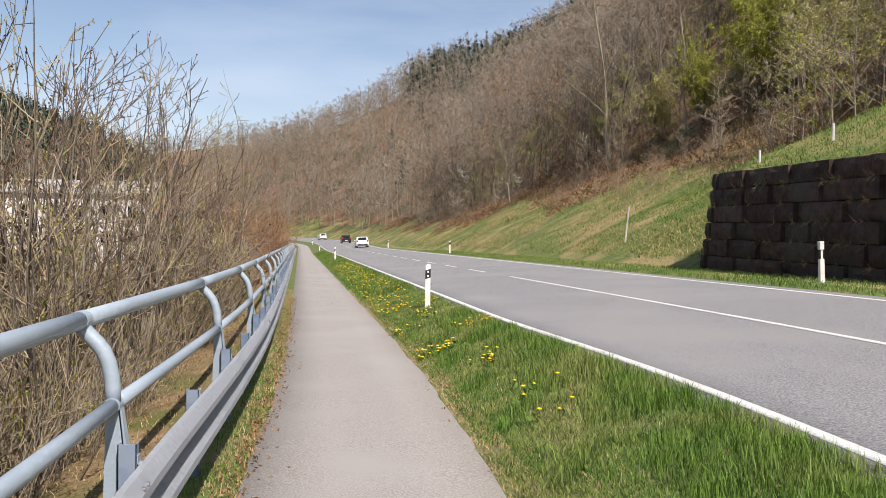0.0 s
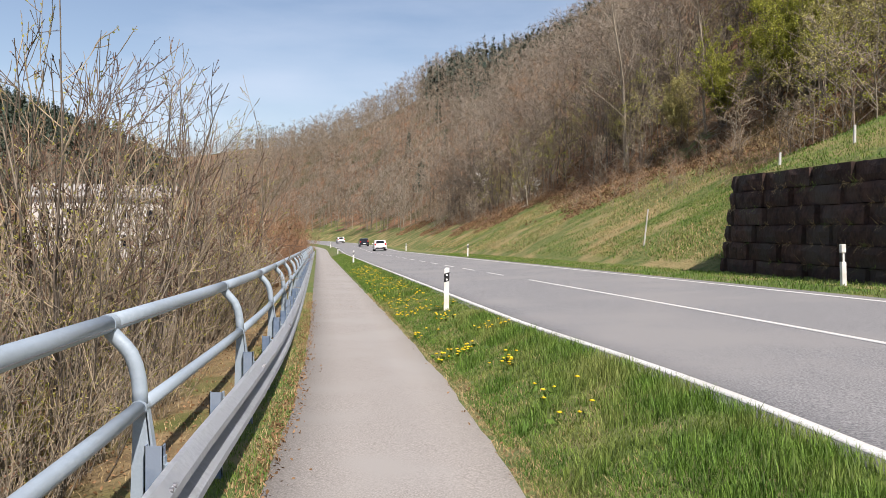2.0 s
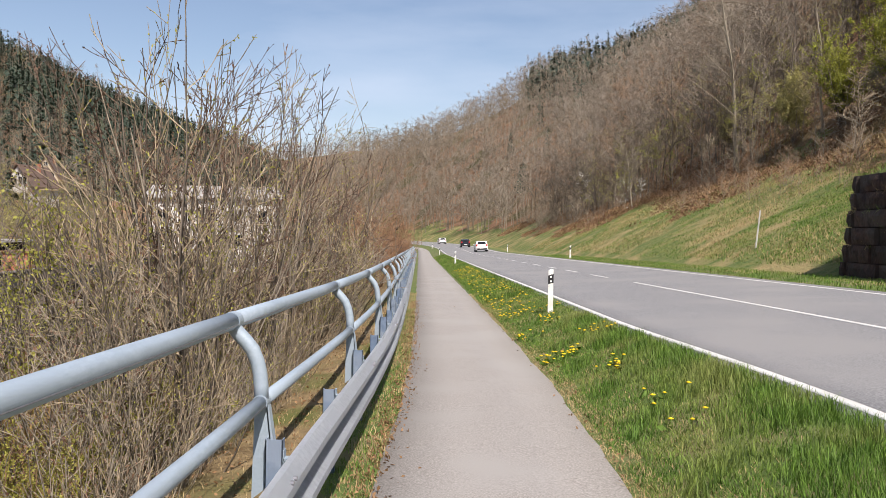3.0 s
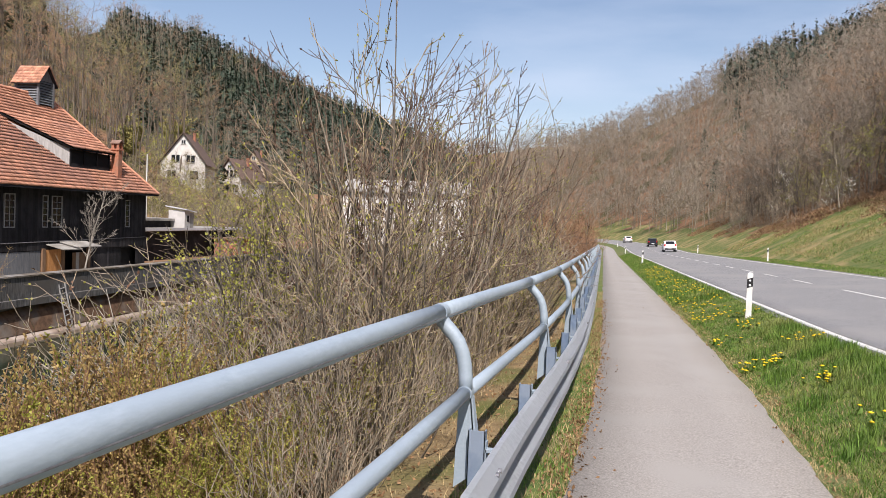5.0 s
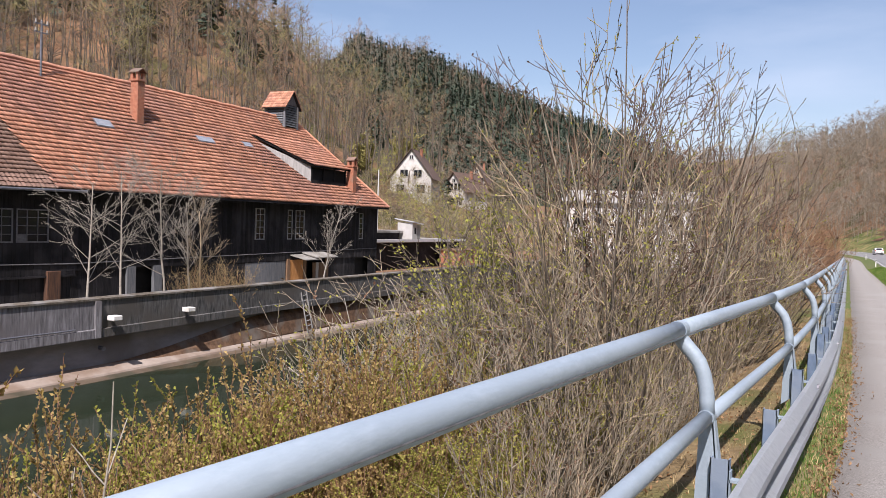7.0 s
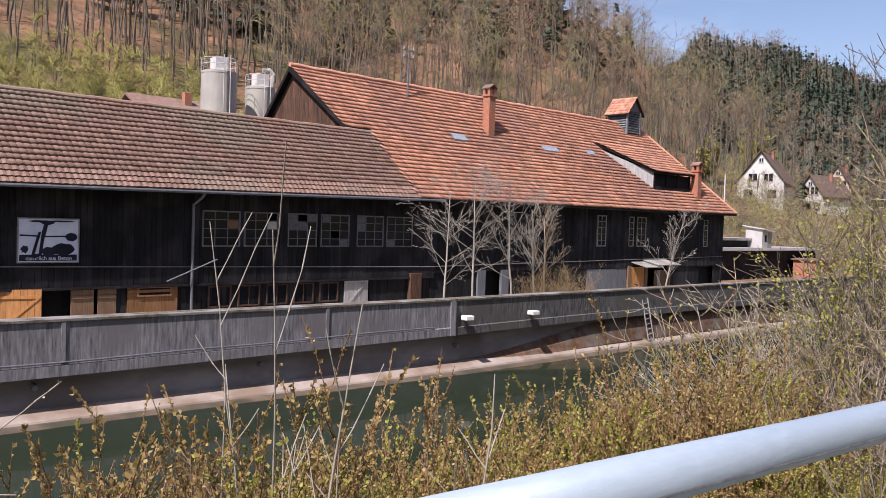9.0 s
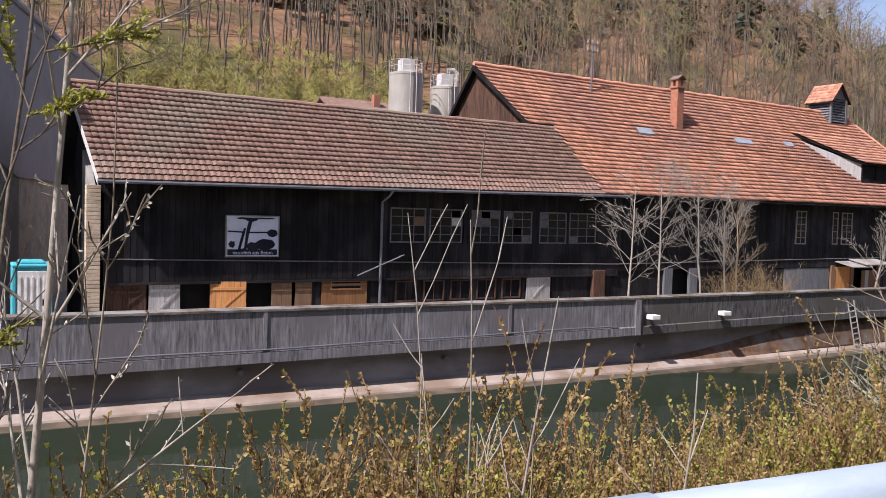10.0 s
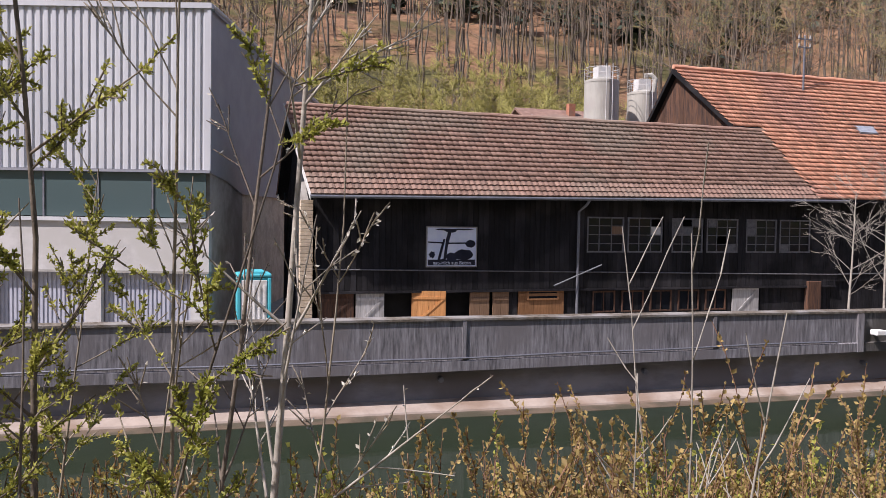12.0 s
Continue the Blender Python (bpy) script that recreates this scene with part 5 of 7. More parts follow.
def toilet_booth():
    ob = thing("portable_toilet", pose(-29.0, -1.52, YARD_Z, 0, 0, 4))
    tagged(ob, "turquoise and white portable toilet cabin in the yard", "portable toilet")
    part("body", boxbm(-0.55, -0.55, 0.05, 0.52, 0.55, 2.12, bevel=0.04), TURQ, ob)
    bm = boxbm(-0.57, -0.57, 2.12, 0.57, 0.57, 2.24, bevel=0.05)
    box(bm, -0.5, -0.36, 2.22, 0.5, 0.36, 2.33, bevel=0.05)
    part("roof", bm, TURQ, ob)
    part("door", boxbm(0.522, -0.42, 0.12, 0.55, 0.42, 2.02, bevel=0.012), WHITE_P, ob)
    for k in range(5):
        part("rib", boxbm(0.551, -0.36 + 0.17 * k, 0.2, 0.572, -0.31 + 0.17 * k, 1.85), WHITE_P, ob)
    part("hinge_post", boxbm(0.50, 0.45, 0.06, 0.57, 0.56, 2.1, bevel=0.02), TURQ, ob)
    part("hinge_post", boxbm(0.50, -0.56, 0.06, 0.57, -0.45, 2.1, bevel=0.02), TURQ, ob)
    part("handle", boxbm(0.571, 0.28, 0.95, 0.60, 0.36, 1.15), BLACK_P, ob)
    part("skid", boxbm(-0.55, -0.5, 0.0, 0.55, 0.5, 0.06), BLACK_P, ob)


toilet_booth()


def silo(x, y, r, top, extra):
    z0 = at(x, y)
    ob = thing("silo", pose(x, y, z0))
    h = top - z0
    part("drum", cyl(bmesh.new(), (0, 0, 0), (0, 0, h), r, n=40), SILO_M, ob, smooth=False)
    part("lid", cyl(bmesh.new(), (0, 0, h), (0, 0, h + 0.22), r * 1.0, r * 0.35, 40), SILO_M, ob)
    part("filter_unit", boxbm(-0.4, -0.42, h + 0.15, 0.4, 0.42, h + 0.85, bevel=0.03), FRAME_W, ob)
    part("seam", cyl(bmesh.new(), (0, 0, h - 0.14), (0, 0, h - 0.08), r + 0.02, n=40), SILO_M, ob)
    rail = thing("top_railing")
    rail.parent = ob
    n = 9
    for k in range(n):
        a = 2 * math.pi * k / n
        part("baluster", cyl(bmesh.new(), (r * math.cos(a), r * math.sin(a), h), (r * math.cos(a), r * math.sin(a), h + 0.75), 0.014, n=5), FRAME_W, rail)
    for z in (0.4, 0.75):
        pts = [(r * math.cos(2 * math.pi * k / 24), r * math.sin(2 * math.pi * k / 24), h + z) for k in range(25)]
        part("hoop", pipe(bmesh.new(), pts, 0.016, 5), FRAME_W, rail)
    part("ladder_rail", cyl(bmesh.new(), (r + 0.12, 0.2, 0), (r + 0.12, 0.2, h + 0.9), 0.025, n=5), FRAME_W, ob)
    part("ladder_rail", cyl(bmesh.new(), (r + 0.12, -0.2, 0), (r + 0.12, -0.2, h + 0.9), 0.025, n=5), FRAME_W, ob)
    if extra:
        part("elbow_pipe", pipe(bmesh.new(), [(0.3, 0.6, h), (0.3, 0.75, h + 0.9), (0.2, 0.5, h + 1.15), (0.1, 0.1, h + 1.1)], 0.16, 10), SILO_M, ob)
    return tagged(ob, "pale grey steel silo with railing on top" if not extra else "stained grey steel silo with pipe elbow", "silo", "silos behind the factory")


silo(-48.0, 19.05, 1.05, 10.2, False)
silo(-49.0, 22.2, 0.92, 9.75, True)


def gabled_house(name, x, y, rz, w, l, zf, eave, ridge, wall_m, label, roof_m=ROOF_B):
    """A house with its gable at local -y. zf: floor height; eave and ridge above it."""
    ob = thing(name, pose(x, y, zf, 0, 0, rz))
    tagged(ob, label, "house")
    bm = bmesh.new()
    slab(bm, [(-w / 2, -l / 2, -6), (w / 2, -l / 2, -6), (w / 2, -l / 2, eave), (0, -l / 2, ridge), (-w / 2, -l / 2, eave)], (0, l, 0))
    part("wall", bm, wall_m, ob)
    o = 0.45
    k = (ridge - eave) / (w / 2)
    for s in (1, -1):
        bm = bmesh.new()
        slab(bm, [(0, -l / 2 - o, ridge + 0.12), (0, l / 2 + o, ridge + 0.12), (s * (w / 2 + o), l / 2 + o, eave - k * o + 0.12), (s * (w / 2 + o), -l / 2 - o, eave - k * o + 0.12)], (0, 0, 0.14))
        part("roof", bm, roof_m, ob)
    part("chimney", boxbm(0.5, 0.5, ridge - 0.9, 0.9, 0.95, ridge + 0.6), BRICK, ob)

    def win(xc, zc, ww, hh, yy=-l / 2):
        wn_ = thing("window")
        wn_.parent = ob
        part("pane", boxbm(xc - ww / 2, yy - 0.02, zc - hh / 2, xc + ww / 2, yy + 0.01, zc + hh / 2), GLASS_D, wn_)
        bm = bmesh.new()
        for a in ((xc - ww / 2 - 0.07, xc - ww / 2), (xc + ww / 2, xc + ww / 2 + 0.07), (xc - 0.04, xc + 0.04)):
            box(bm, a[0], yy - 0.05, zc - hh / 2 - 0.07, a[1], yy + 0.01, zc + hh / 2 + 0.07)
        part("frame", bm, FRAME_W, wn_)
        part("sill", boxbm(xc - ww / 2 - 0.1, yy - 0.1, zc - hh / 2 - 0.12, xc + ww / 2 + 0.1, yy, zc - hh / 2 - 0.06), RENDER_G, wn_)

    for xc in (-w * 0.17, w * 0.17):
        win(xc, eave + 0.6, 1.3, 1.1)
        win(xc * 1.5, eave - 2.0, 1.3, 1.3)
    win(0, ridge - 1.3, 0.6, 0.6)
    return ob


gabled_house("house", -75, 124, 20, 7.0, 9, 7.2, 2.4, 7.0, RENDER_W, "white house with steep brown roof on the hill foot")
gabled_house("house", -71.0, 135, -4, 4.6, 8, 6.0, 2.0, 5.0, RENDER_W, "white house with long brown roof among shrubs")
gabled_house("house", -76.2, 151, 18, 4.4, 8, 7.4, 2.6, 6.4, CREAM, "cream house with steep gable beyond the others")


def white_block():
    ob = thing("apartment_house", pose(-31.3, 106.0, 0, 0, 0, 8))
    tagged(ob, "white plastered house with grey roof behind the thicket", "house")
    W, D, H = 15.8, 10, 5.2
    part("wall", boxbm(-W / 2, -D / 2, -4, W / 2, D / 2, H), RENDER_W, ob)
    bm = bmesh.new()
    for s in (-1, 1):
        slab(bm, [(-W / 2 - 0.5, s * (D / 2 + 0.5), H - 0.1), (W / 2 + 0.5, s * (D / 2 + 0.5), H - 0.1), (W / 2 + 0.5, 0, H + 1.6), (-W / 2 - 0.5, 0, H + 1.6)], (0, 0, 0.15))
    part("roof", bm, RENDER_G, ob)
    for r, z in enumerate((-0.6, 2.4)):
        for k in range(5):
            x = -W / 2 + 1.8 + 3.0 * k
            w = thing("window")
            w.parent = ob
            part("pane", boxbm(x - 0.55, -D / 2 - 0.02, z, x + 0.55, -D / 2 + 0.02, z + 1.35), GLASS_D, w)
            bm = bmesh.new()
            for a, b in ((x - 0.62, x - 0.55), (x + 0.55, x + 0.62), (x - 0.03, x + 0.03)):
                box(bm, a, -D / 2 - 0.05, z - 0.06, b, -D / 2 + 0.02, z + 1.41)
            part("frame", bm, FRAME_W, w)
            part("sill", boxbm(x - 0.7, -D / 2 - 0.12, z - 0.12, x + 0.7, -D / 2, z - 0.06), RENDER_G, w)


white_block()


def yard_sheds():
    ob = thing("flat_shed", pose(-40.5, 66.5, 0, 0, 0, 5))
    tagged(ob, "long low dark shed with flat pale roof edges", "shed")
    part("wall", boxbm(-4, -10, -3, 0, 11, 0.05), WOOD_D, ob)
    part("roof", boxbm(-4.4, -10.4, 0.05, 0.5, 11.4, 0.30, bevel=0.03), RENDER_G, ob)
    part("roof_edge", boxbm(0.5, -10.4, 0.1, 0.56, 11.4, 0.34), CLAD, ob)
    part("step_roof", boxbm(-4.6, -10.2, 0.9, -1.0, 3.5, 1.1), RENDER_G, ob)
    part("step_wall", boxbm(-4.4, -10, 0.3, -1.4, 3.2, 0.9), WOOD_D, ob)
    hut = thing("small_hut", pose(-41.2, 66.6, 0.9, 0, 0, 5) @ Matrix.Diagonal((0.62, 0.62, 0.8, 1)))
    tagged(hut, "small white hut with dark opening and pale roof", "hut")
    part("wall", boxbm(-1.5, -0.6, -1.5, 1.0, 1.1, 1.2), RENDER_H, hut)
    bm = bmesh.new()
    slab(bm, [(1.4, -0.9, 1.25), (1.4, 2.5, 1.0), (-1.9, 2.5, 1.35), (-1.9, -0.9, 1.6)], (0, 0, 0.12))
    part("roof", bm, CLAD, hut)
    # thin black plate paints the shade of the hut's opening
    part("opening", boxbm(1.0, 0.15, -0.1, 1.01, 0.75, 0.65), DARK, hut)
    part("side", boxbm(-1.4, 1.1, -1.5, 0.98, 2.3, 0.98), RENDER_G, hut)
    br = thing("brick_shed", pose(-38.6, 73.5, 0, 0, 0, 5))
    tagged(br, "low red brick shed at the river bank", "shed")
    part("wall", boxbm(-2, -1.9, -3, 0.2, 1.9, -0.75), BRICK, br)
    part("roof", boxbm(-2.2, -2.1, -0.75, 0.4, 2.1, -0.62), WOOD_B, br)
    mast = part("flagpole", cyl(bmesh.new(), (0, 0, 0), (0, 0, 9.2), 0.09, 0.05, 8), FRAME_W)
    mast.matrix_basis = pose(-44, 65.5, YARD_Z)
    tagged(mast, "tall pale flagpole behind the sheds", "flagpole")
    rh = gabled_house("house", -52.5, 17.8, 6, 6, 5, 0.2, 6.9, 8.5, BRICK, "brick outbuilding with red tiled roof behind the barn", TILE_P)


yard_sheds()


# ---- parked cars on the road ----


def car(name, body_m, x, y, z, rz, tail, label, L=4.0, W=1.72, H=1.5):
    ob = thing(name, pose(x, y, z, -1.0, -3.2, rz))
    tagged(ob, label, "car", "cars on the road")
    # side profile (y forward), widened in the middle
    prof = [(-L / 2, 0.32), (-L / 2 - 0.02, 0.62), (-L / 2 + 0.03, 0.92), (-L / 2 + 0.12, 1.02), (-L / 2 + 0.38, H - 0.06), (-L / 2 + 0.8, H), (-0.1, H - 0.01), (0.35, H - 0.12), (1.0, 1.0), (1.55, 0.90), (L / 2 - 0.06, 0.68), (L / 2, 0.45), (L / 2 - 0.05, 0.25), (-L / 2 + 0.05, 0.25)]
    bm = bmesh.new()
    rows = []
    for f, k in ((-1, 0.94), (-0.86, 1.0), (0.86, 1.0), (1, 0.94)):
        row = []
        for py, pz in prof:
            narrow = 1.0 - max(0.0, pz - 0.9) * 0.26
            row.append(bm.verts.new((f * W / 2 * narrow, py * (k if abs(f) == 1 else 1), pz if abs(f) < 1 else pz * 0.985)))
        rows.append(row)
    for p, q in zip(rows, rows[1:]):
        for k in range(len(prof)):
            j = (k + 1) % len(prof)
            bm.faces.new((p[k], p[j], q[j], q[k]))
    bm.faces.new(rows[0])
    bm.faces.new(rows[-1][::-1])
    part("body", bm, body_m, ob)
    bm = bmesh.new()
    slab(bm, [(-0.60, -L / 2 + 0.13, 1.04), (0.60, -L / 2 + 0.13, 1.04), (0.52, -L / 2 + 0.35, H - 0.1), (-0.52, -L / 2 + 0.35, H - 0.1)], (0, -0.03, 0.01))
    part("rear_window", bm, GLASS_D, ob)
    for s in (-1, 1):
        bm = bmesh.new()
        for a, b in ((-1.35, -0.45), (-0.38, 0.55)):
            slab(bm, [(s * W * 0.487, a - 0.06, 0.98), (s * W * 0.487, b + (0.2 if b > 0 else 0), 0.98), (s * W * 0.44, b - (0.1 if b > 0 else 0), H - 0.14), (s * W * 0.44, a + 0.12, H - 0.14)], (s * 0.012, 0, 0.0))
        part("side_window", bm, GLASS_D, ob)
        part("tail_lamp", boxbm(s * 0.60, -L / 2 - 0.015, 0.78, s * 0.80, -L / 2 + 0.2, 1.06, bevel=0.02), TAILRED, ob)
        part("mirror", boxbm(s * W * 0.49, 0.62, 0.98, s * W * 0.58, 0.74, 1.1, bevel=0.02), body_m if tail else BLACK_P, ob)
        for yy in (-L / 2 + 0.72, L / 2 - 0.78):
            wh = thing("wheel")
            wh.parent = ob
            part("tyre", cyl(bmesh.new(), (s * 0.66, yy, 0.30), (s * 0.87, yy, 0.30), 0.30, n=24), RUBBER, wh)
            part("rim", cyl(bmesh.new(), (s * 0.865, yy, 0.30), (s * 0.88, yy, 0.30), 0.20, n=16), ALLOY, wh)
    part("bumper", boxbm(-0.72, -L / 2 - 0.05, 0.28, 0.72, -L / 2 + 0.1, 0.5, bevel=0.03), BLACK_P, ob)
    part("plate", boxbm(-0.26, -L / 2 - 0.06, 0.46, 0.26, -L / 2 - 0.045, 0.57), PLATE, ob)
    return ob


for nm, m, y, t, lb in (("white_hatchback", CAR_W, 118, True, "white hatchback car driving away on the grey road"), ("black_hatchback", CAR_D, 158, False, "black hatchback car driving away on the grey road"), ("white_car", CAR_W, 205, True, "small distant white car on the road")):
    xx = 8.7 + float(bend(y))
    slope = math.degrees(math.atan2(float(bend(y + 1) - bend(y - 1)), 2))
    car("parked_car", m, xx, y, at(xx, y) + 0.016, -slope, t, lb)

# ---- woods, thickets and herbs ----


def frusta(P, Q, r0, r1, sides=3):
    """Many tapered limbs at once: arrays of start, end, radii. Returns vertices and triangles."""
    P, Q = np.asarray(P, float), np.asarray(Q, float)
    n = len(P)
    d = Q - P
    L = np.linalg.norm(d, axis=1, keepdims=True) + 1e-9
    d = d / L
    h = np.where(np.abs(d[:, 2:3]) < 0.9, np.array([[0, 0, 1.0]]), np.array([[1.0, 0, 0]]))
    a = np.cross(d, h)
    a /= np.linalg.norm(a, axis=1, keepdims=True)
    b = np.cross(d, a)
    ang = 2 * np.pi * np.arange(sides) / sides
    ring = a[:, None, :] * np.cos(ang)[None, :, None] + b[:, None, :] * np.sin(ang)[None, :, None]
    lo = P[:, None, :] + ring * np.asarray(r0)[:, None, None]
    hi = Q[:, None, :] + ring * np.asarray(r1)[:, None, None]
    V = np.concatenate([lo, hi], 1).reshape(-1, 3)
    k = np.arange(sides)
    kk = (k + 1) % sides
    f = np.concatenate([np.stack([k, kk, kk + sides], 1), np.stack([k, kk + sides, k + sides], 1)])
    F = (f[None] + (np.arange(n) * 2 * sides)[:, None, None]).reshape(-1, 3)
    return V, F


def spikes(P, Q, r0):
    """Thin twigs: three-sided points, three triangles each."""
    V, F = frusta(P, Q, r0, np.zeros(len(P)))
    V = V.reshape(-1, 6, 3)[:, [0, 1, 2, 3]].reshape(-1, 3)
    f = np.array([[0, 1, 3], [1, 2, 3], [2, 0, 3]])
    return V, (f[None] + (np.arange(len(P)) * 4)[:, None, None]).reshape(-1, 3)


def leaves(C, size, rng, droop=0.3, wide=0.28, along=None, fan=1.0):
    """Small pointed leaves as folded diamonds: two triangles each, random turn."""
    n = len(C)
    d = rng.normal(size=(n, 3))
    d[:, 2] -= droop
    if along is not None:
        d = along + d * fan
    d /= np.linalg.norm(d, axis=1, keepdims=True)
    e = np.cross(d, rng.normal(size=(n, 3)))
    e /= np.linalg.norm(e, axis=1, keepdims=True)
    s = (size * rng.uniform(0.6, 1.3, n))[:, None]
    up = np.cross(d, e) * s * 0.12
    V = np.stack([C, C + d * s * 0.5 + e * s * wide + up, C + d * s, C + d * s * 0.5 - e * s * wide + up], 1).reshape(-1, 3)
    F = (np.array([[0, 1, 2], [0, 2, 3]])[None] + (np.arange(n) * 4)[:, None, None]).reshape(-1, 3)
    return V, F


def join(parts_):
    Vs, Fs, o = [], [], 0
    for V, F in parts_:
        Vs.append(V)
        Fs.append(F + o)
        o += len(V)
    return np.concatenate(Vs), np.concatenate(Fs)


def grow(rng, starts, dirs, lens, radii, plan, wander=0.18, rise=0.12):
    """Grow limbs level by level. plan: list of (segments, children per limb, angle, length share, radius share).
    Returns the frusta of the limbs and the tip points with directions of the last level."""
    out = []
    P, D, L, R = map(np.asarray, (starts, dirs, lens, radii))
    tips = None
    for seg, kids, ang, lsh, rsh in plan:
        n = len(P)
        nodes, ndirs = [P], [D]
        p, d = P, D
        for s in range(seg):
            d = d + rng.normal(size=(n, 3)) * wander + np.array([0, 0, rise])
            d = d / np.linalg.norm(d, axis=1, keepdims=True)
            q = p + d * (L / seg)[:, None]
            out.append((p, q, R * (1 - 0.75 * s / seg), R * (1 - 0.75 * (s + 1) / seg)))
            p = q
            nodes.append(p)
            ndirs.append(d)
        tips = (p, d)
        if not kids:
            break
        N, ND = np.stack(nodes), np.stack(ndirs)
        who = np.repeat(np.arange(n), kids)
        f = rng.uniform(0.25, 1.0, len(who)) * seg
        i = np.minimum(f.astype(int), seg - 1)
        w = (f - i)[:, None]
        cp = N[i, who] * (1 - w) + N[i + 1, who] * w
        base = ND[i + 1, who]
        side = np.cross(base, rng.normal(size=(len(who), 3)))
        side /= np.linalg.norm(side, axis=1, keepdims=True)
        a = rng.normal(ang, 0.22, len(who))[:, None]
        cd = base * np.cos(a) + side * np.sin(a)
        cl = L[who] * lsh * rng.uniform(0.55, 1.2, len(who)) * (1.15 - 0.5 * f / seg)
        cr = R[who] * rsh * (1 - 0.55 * f / seg)
        P, D, L, R = cp, cd, cl, cr
    return out, tips


def limbs(out, thin=0.006, sides=3):
    """Turn grown limbs into a mesh; the thinnest become pointed twigs."""
    P = np.concatenate([o[0] for o in out])
    Q = np.concatenate([o[1] for o in out])
    r0 = np.concatenate([o[2] for o in out])
    r1 = np.concatenate([o[3] for o in out])
    return frusta(P, Q, np.maximum(r0, thin), np.maximum(r1, thin * 0.6), sides)


def bare_tree(rng, h, r, twigs=110, spread=0.75, crown=0.35, thick=0.030):
    """A leafless forest tree about h tall: trunk, limbs and a haze of twigs. Returns (wood, twigs)."""
    n = 7
    z = np.linspace(-0.5, h, n)
    sway = np.cumsum(rng.normal(0, 0.012 * h, (n, 2)), 0)
    pts = np.column_stack([sway, z])
    rad = r * (1 - 0.9 * np.linspace(0, 1, n))
    wood = [frusta(pts[:-1], pts[1:], rad[:-1], rad[1:], 5)]
    m = 16
    t = rng.uniform(crown, 0.98, m)
    i = np.minimum((t * (n - 1)).astype(int), n - 2)
    w = (t * (n - 1) - i)[:, None]
    s = pts[i] * (1 - w) + pts[i + 1] * w
    az = rng.uniform(0, 2 * np.pi, m)
    el = rng.uniform(0.25, 1.0, m)
    d = np.column_stack([np.cos(az) * np.cos(el), np.sin(az) * np.cos(el), np.sin(el)])
    ln = h * 0.30 * spread * (1.25 - 0.8 * (t - crown) / (1 - crown))
    e = s + d * ln[:, None]
    wood.append(frusta(s, e, rad[i] * 0.45 + 0.01, np.full(m, 0.018), 3))
    k = rng.integers(0, m, twigs)
    n1 = twigs // 3
    f = rng.uniform(0.15, 1.0, n1)[:, None]
    a = s[k[:n1]] + (e - s)[k[:n1]] * f
    dd = d[k[:n1]] + rng.normal(size=(n1, 3)) * 0.75 + np.array([0, 0, 0.15])
    dd /= np.linalg.norm(dd, axis=1, keepdims=True)
    b = a + dd * (h * 0.14 * rng.uniform(0.5, 1.2, n1))[:, None]
    n2 = twigs - n1
    j = rng.integers(0, n1, n2)
    a2 = a[j] + (b - a)[j] * rng.uniform(0.2, 1.0, (n2, 1))
    d2 = dd[j] + rng.normal(size=(n2, 3)) * 0.8 + np.array([0, 0, 0.1])
    d2 /= np.linalg.norm(d2, axis=1, keepdims=True)
    b2 = a2 + d2 * (h * 0.075 * rng.uniform(0.5, 1.3, n2))[:, None]
    tw = spikes(np.concatenate([a, a2]), np.concatenate([b, b2]), np.concatenate([np.full(n1, thick), np.full(n2, thick * 0.7)]))
    return join(wood), tw


def fir_tree(rng, h, w, boughs=150):
    """A conifer: trunk and many drooping boughs at uneven heights, with a ragged edge."""
    wood = frusta(np.array([[0, 0, -0.5]]), np.array([[0, 0, h * 0.95]]), np.array([h * 0.012]), np.array([0.01]), 4)
    t = 0.10 + 0.89 * rng.uniform(0, 1, boughs) ** 1.15
    az = rng.uniform(0, 2 * np.pi, boughs)
    bulge = 1 + 0.25 * np.sin(az * 2 + rng.uniform(0, 6)) + 0.2 * np.sin(t * 17 + rng.uniform(0, 6))
    ln = (w * (1 - t) ** 0.75 + 0.12) * rng.uniform(0.55, 1.15, boughs) * bulge
    c, sn = np.cos(az), np.sin(az)
    z0 = h * t
    P = np.column_stack([0 * c, 0 * c, z0])
    Q = np.column_stack([c * ln, sn * ln, z0 - ln * rng.uniform(-0.05, 0.55, boughs)])
    E = np.column_stack([-sn * ln * 0.55, c * ln * 0.55, -0.22 * ln])
    mid = P * 0.4 + Q * 0.6
    top = mid + np.column_stack([0 * c, 0 * c, 0.16 * ln])
    V = np.stack([P, mid + E, Q, mid - E, top], 1).reshape(-1, 3)
    f = np.array([[0, 1, 4], [1, 2, 4], [2, 3, 4], [3, 0, 4]])
    F = (f[None] + (np.arange(boughs) * 5)[:, None, None]).reshape(-1, 3)
    return wood, (V, F)


def scatter(protos, spots, rng, smin=0.75, smax=1.25):
    """Merge turned and scaled copies of prototype meshes at the spots (x, y, z)."""
    out = []
    for x, y, z in spots:
        V, F = protos[rng.integers(len(protos))]
        a, s = rng.uniform(0, 2 * np.pi), rng.uniform(smin, smax)
        c, sn = math.cos(a) * s, math.sin(a) * s
        W = np.column_stack([V[:, 0] * c - V[:, 1] * sn + x, V[:, 0] * sn + V[:, 1] * c + y, V[:, 2] * s + z])
        out.append((W, F))
    return join(out)


SIZES = []


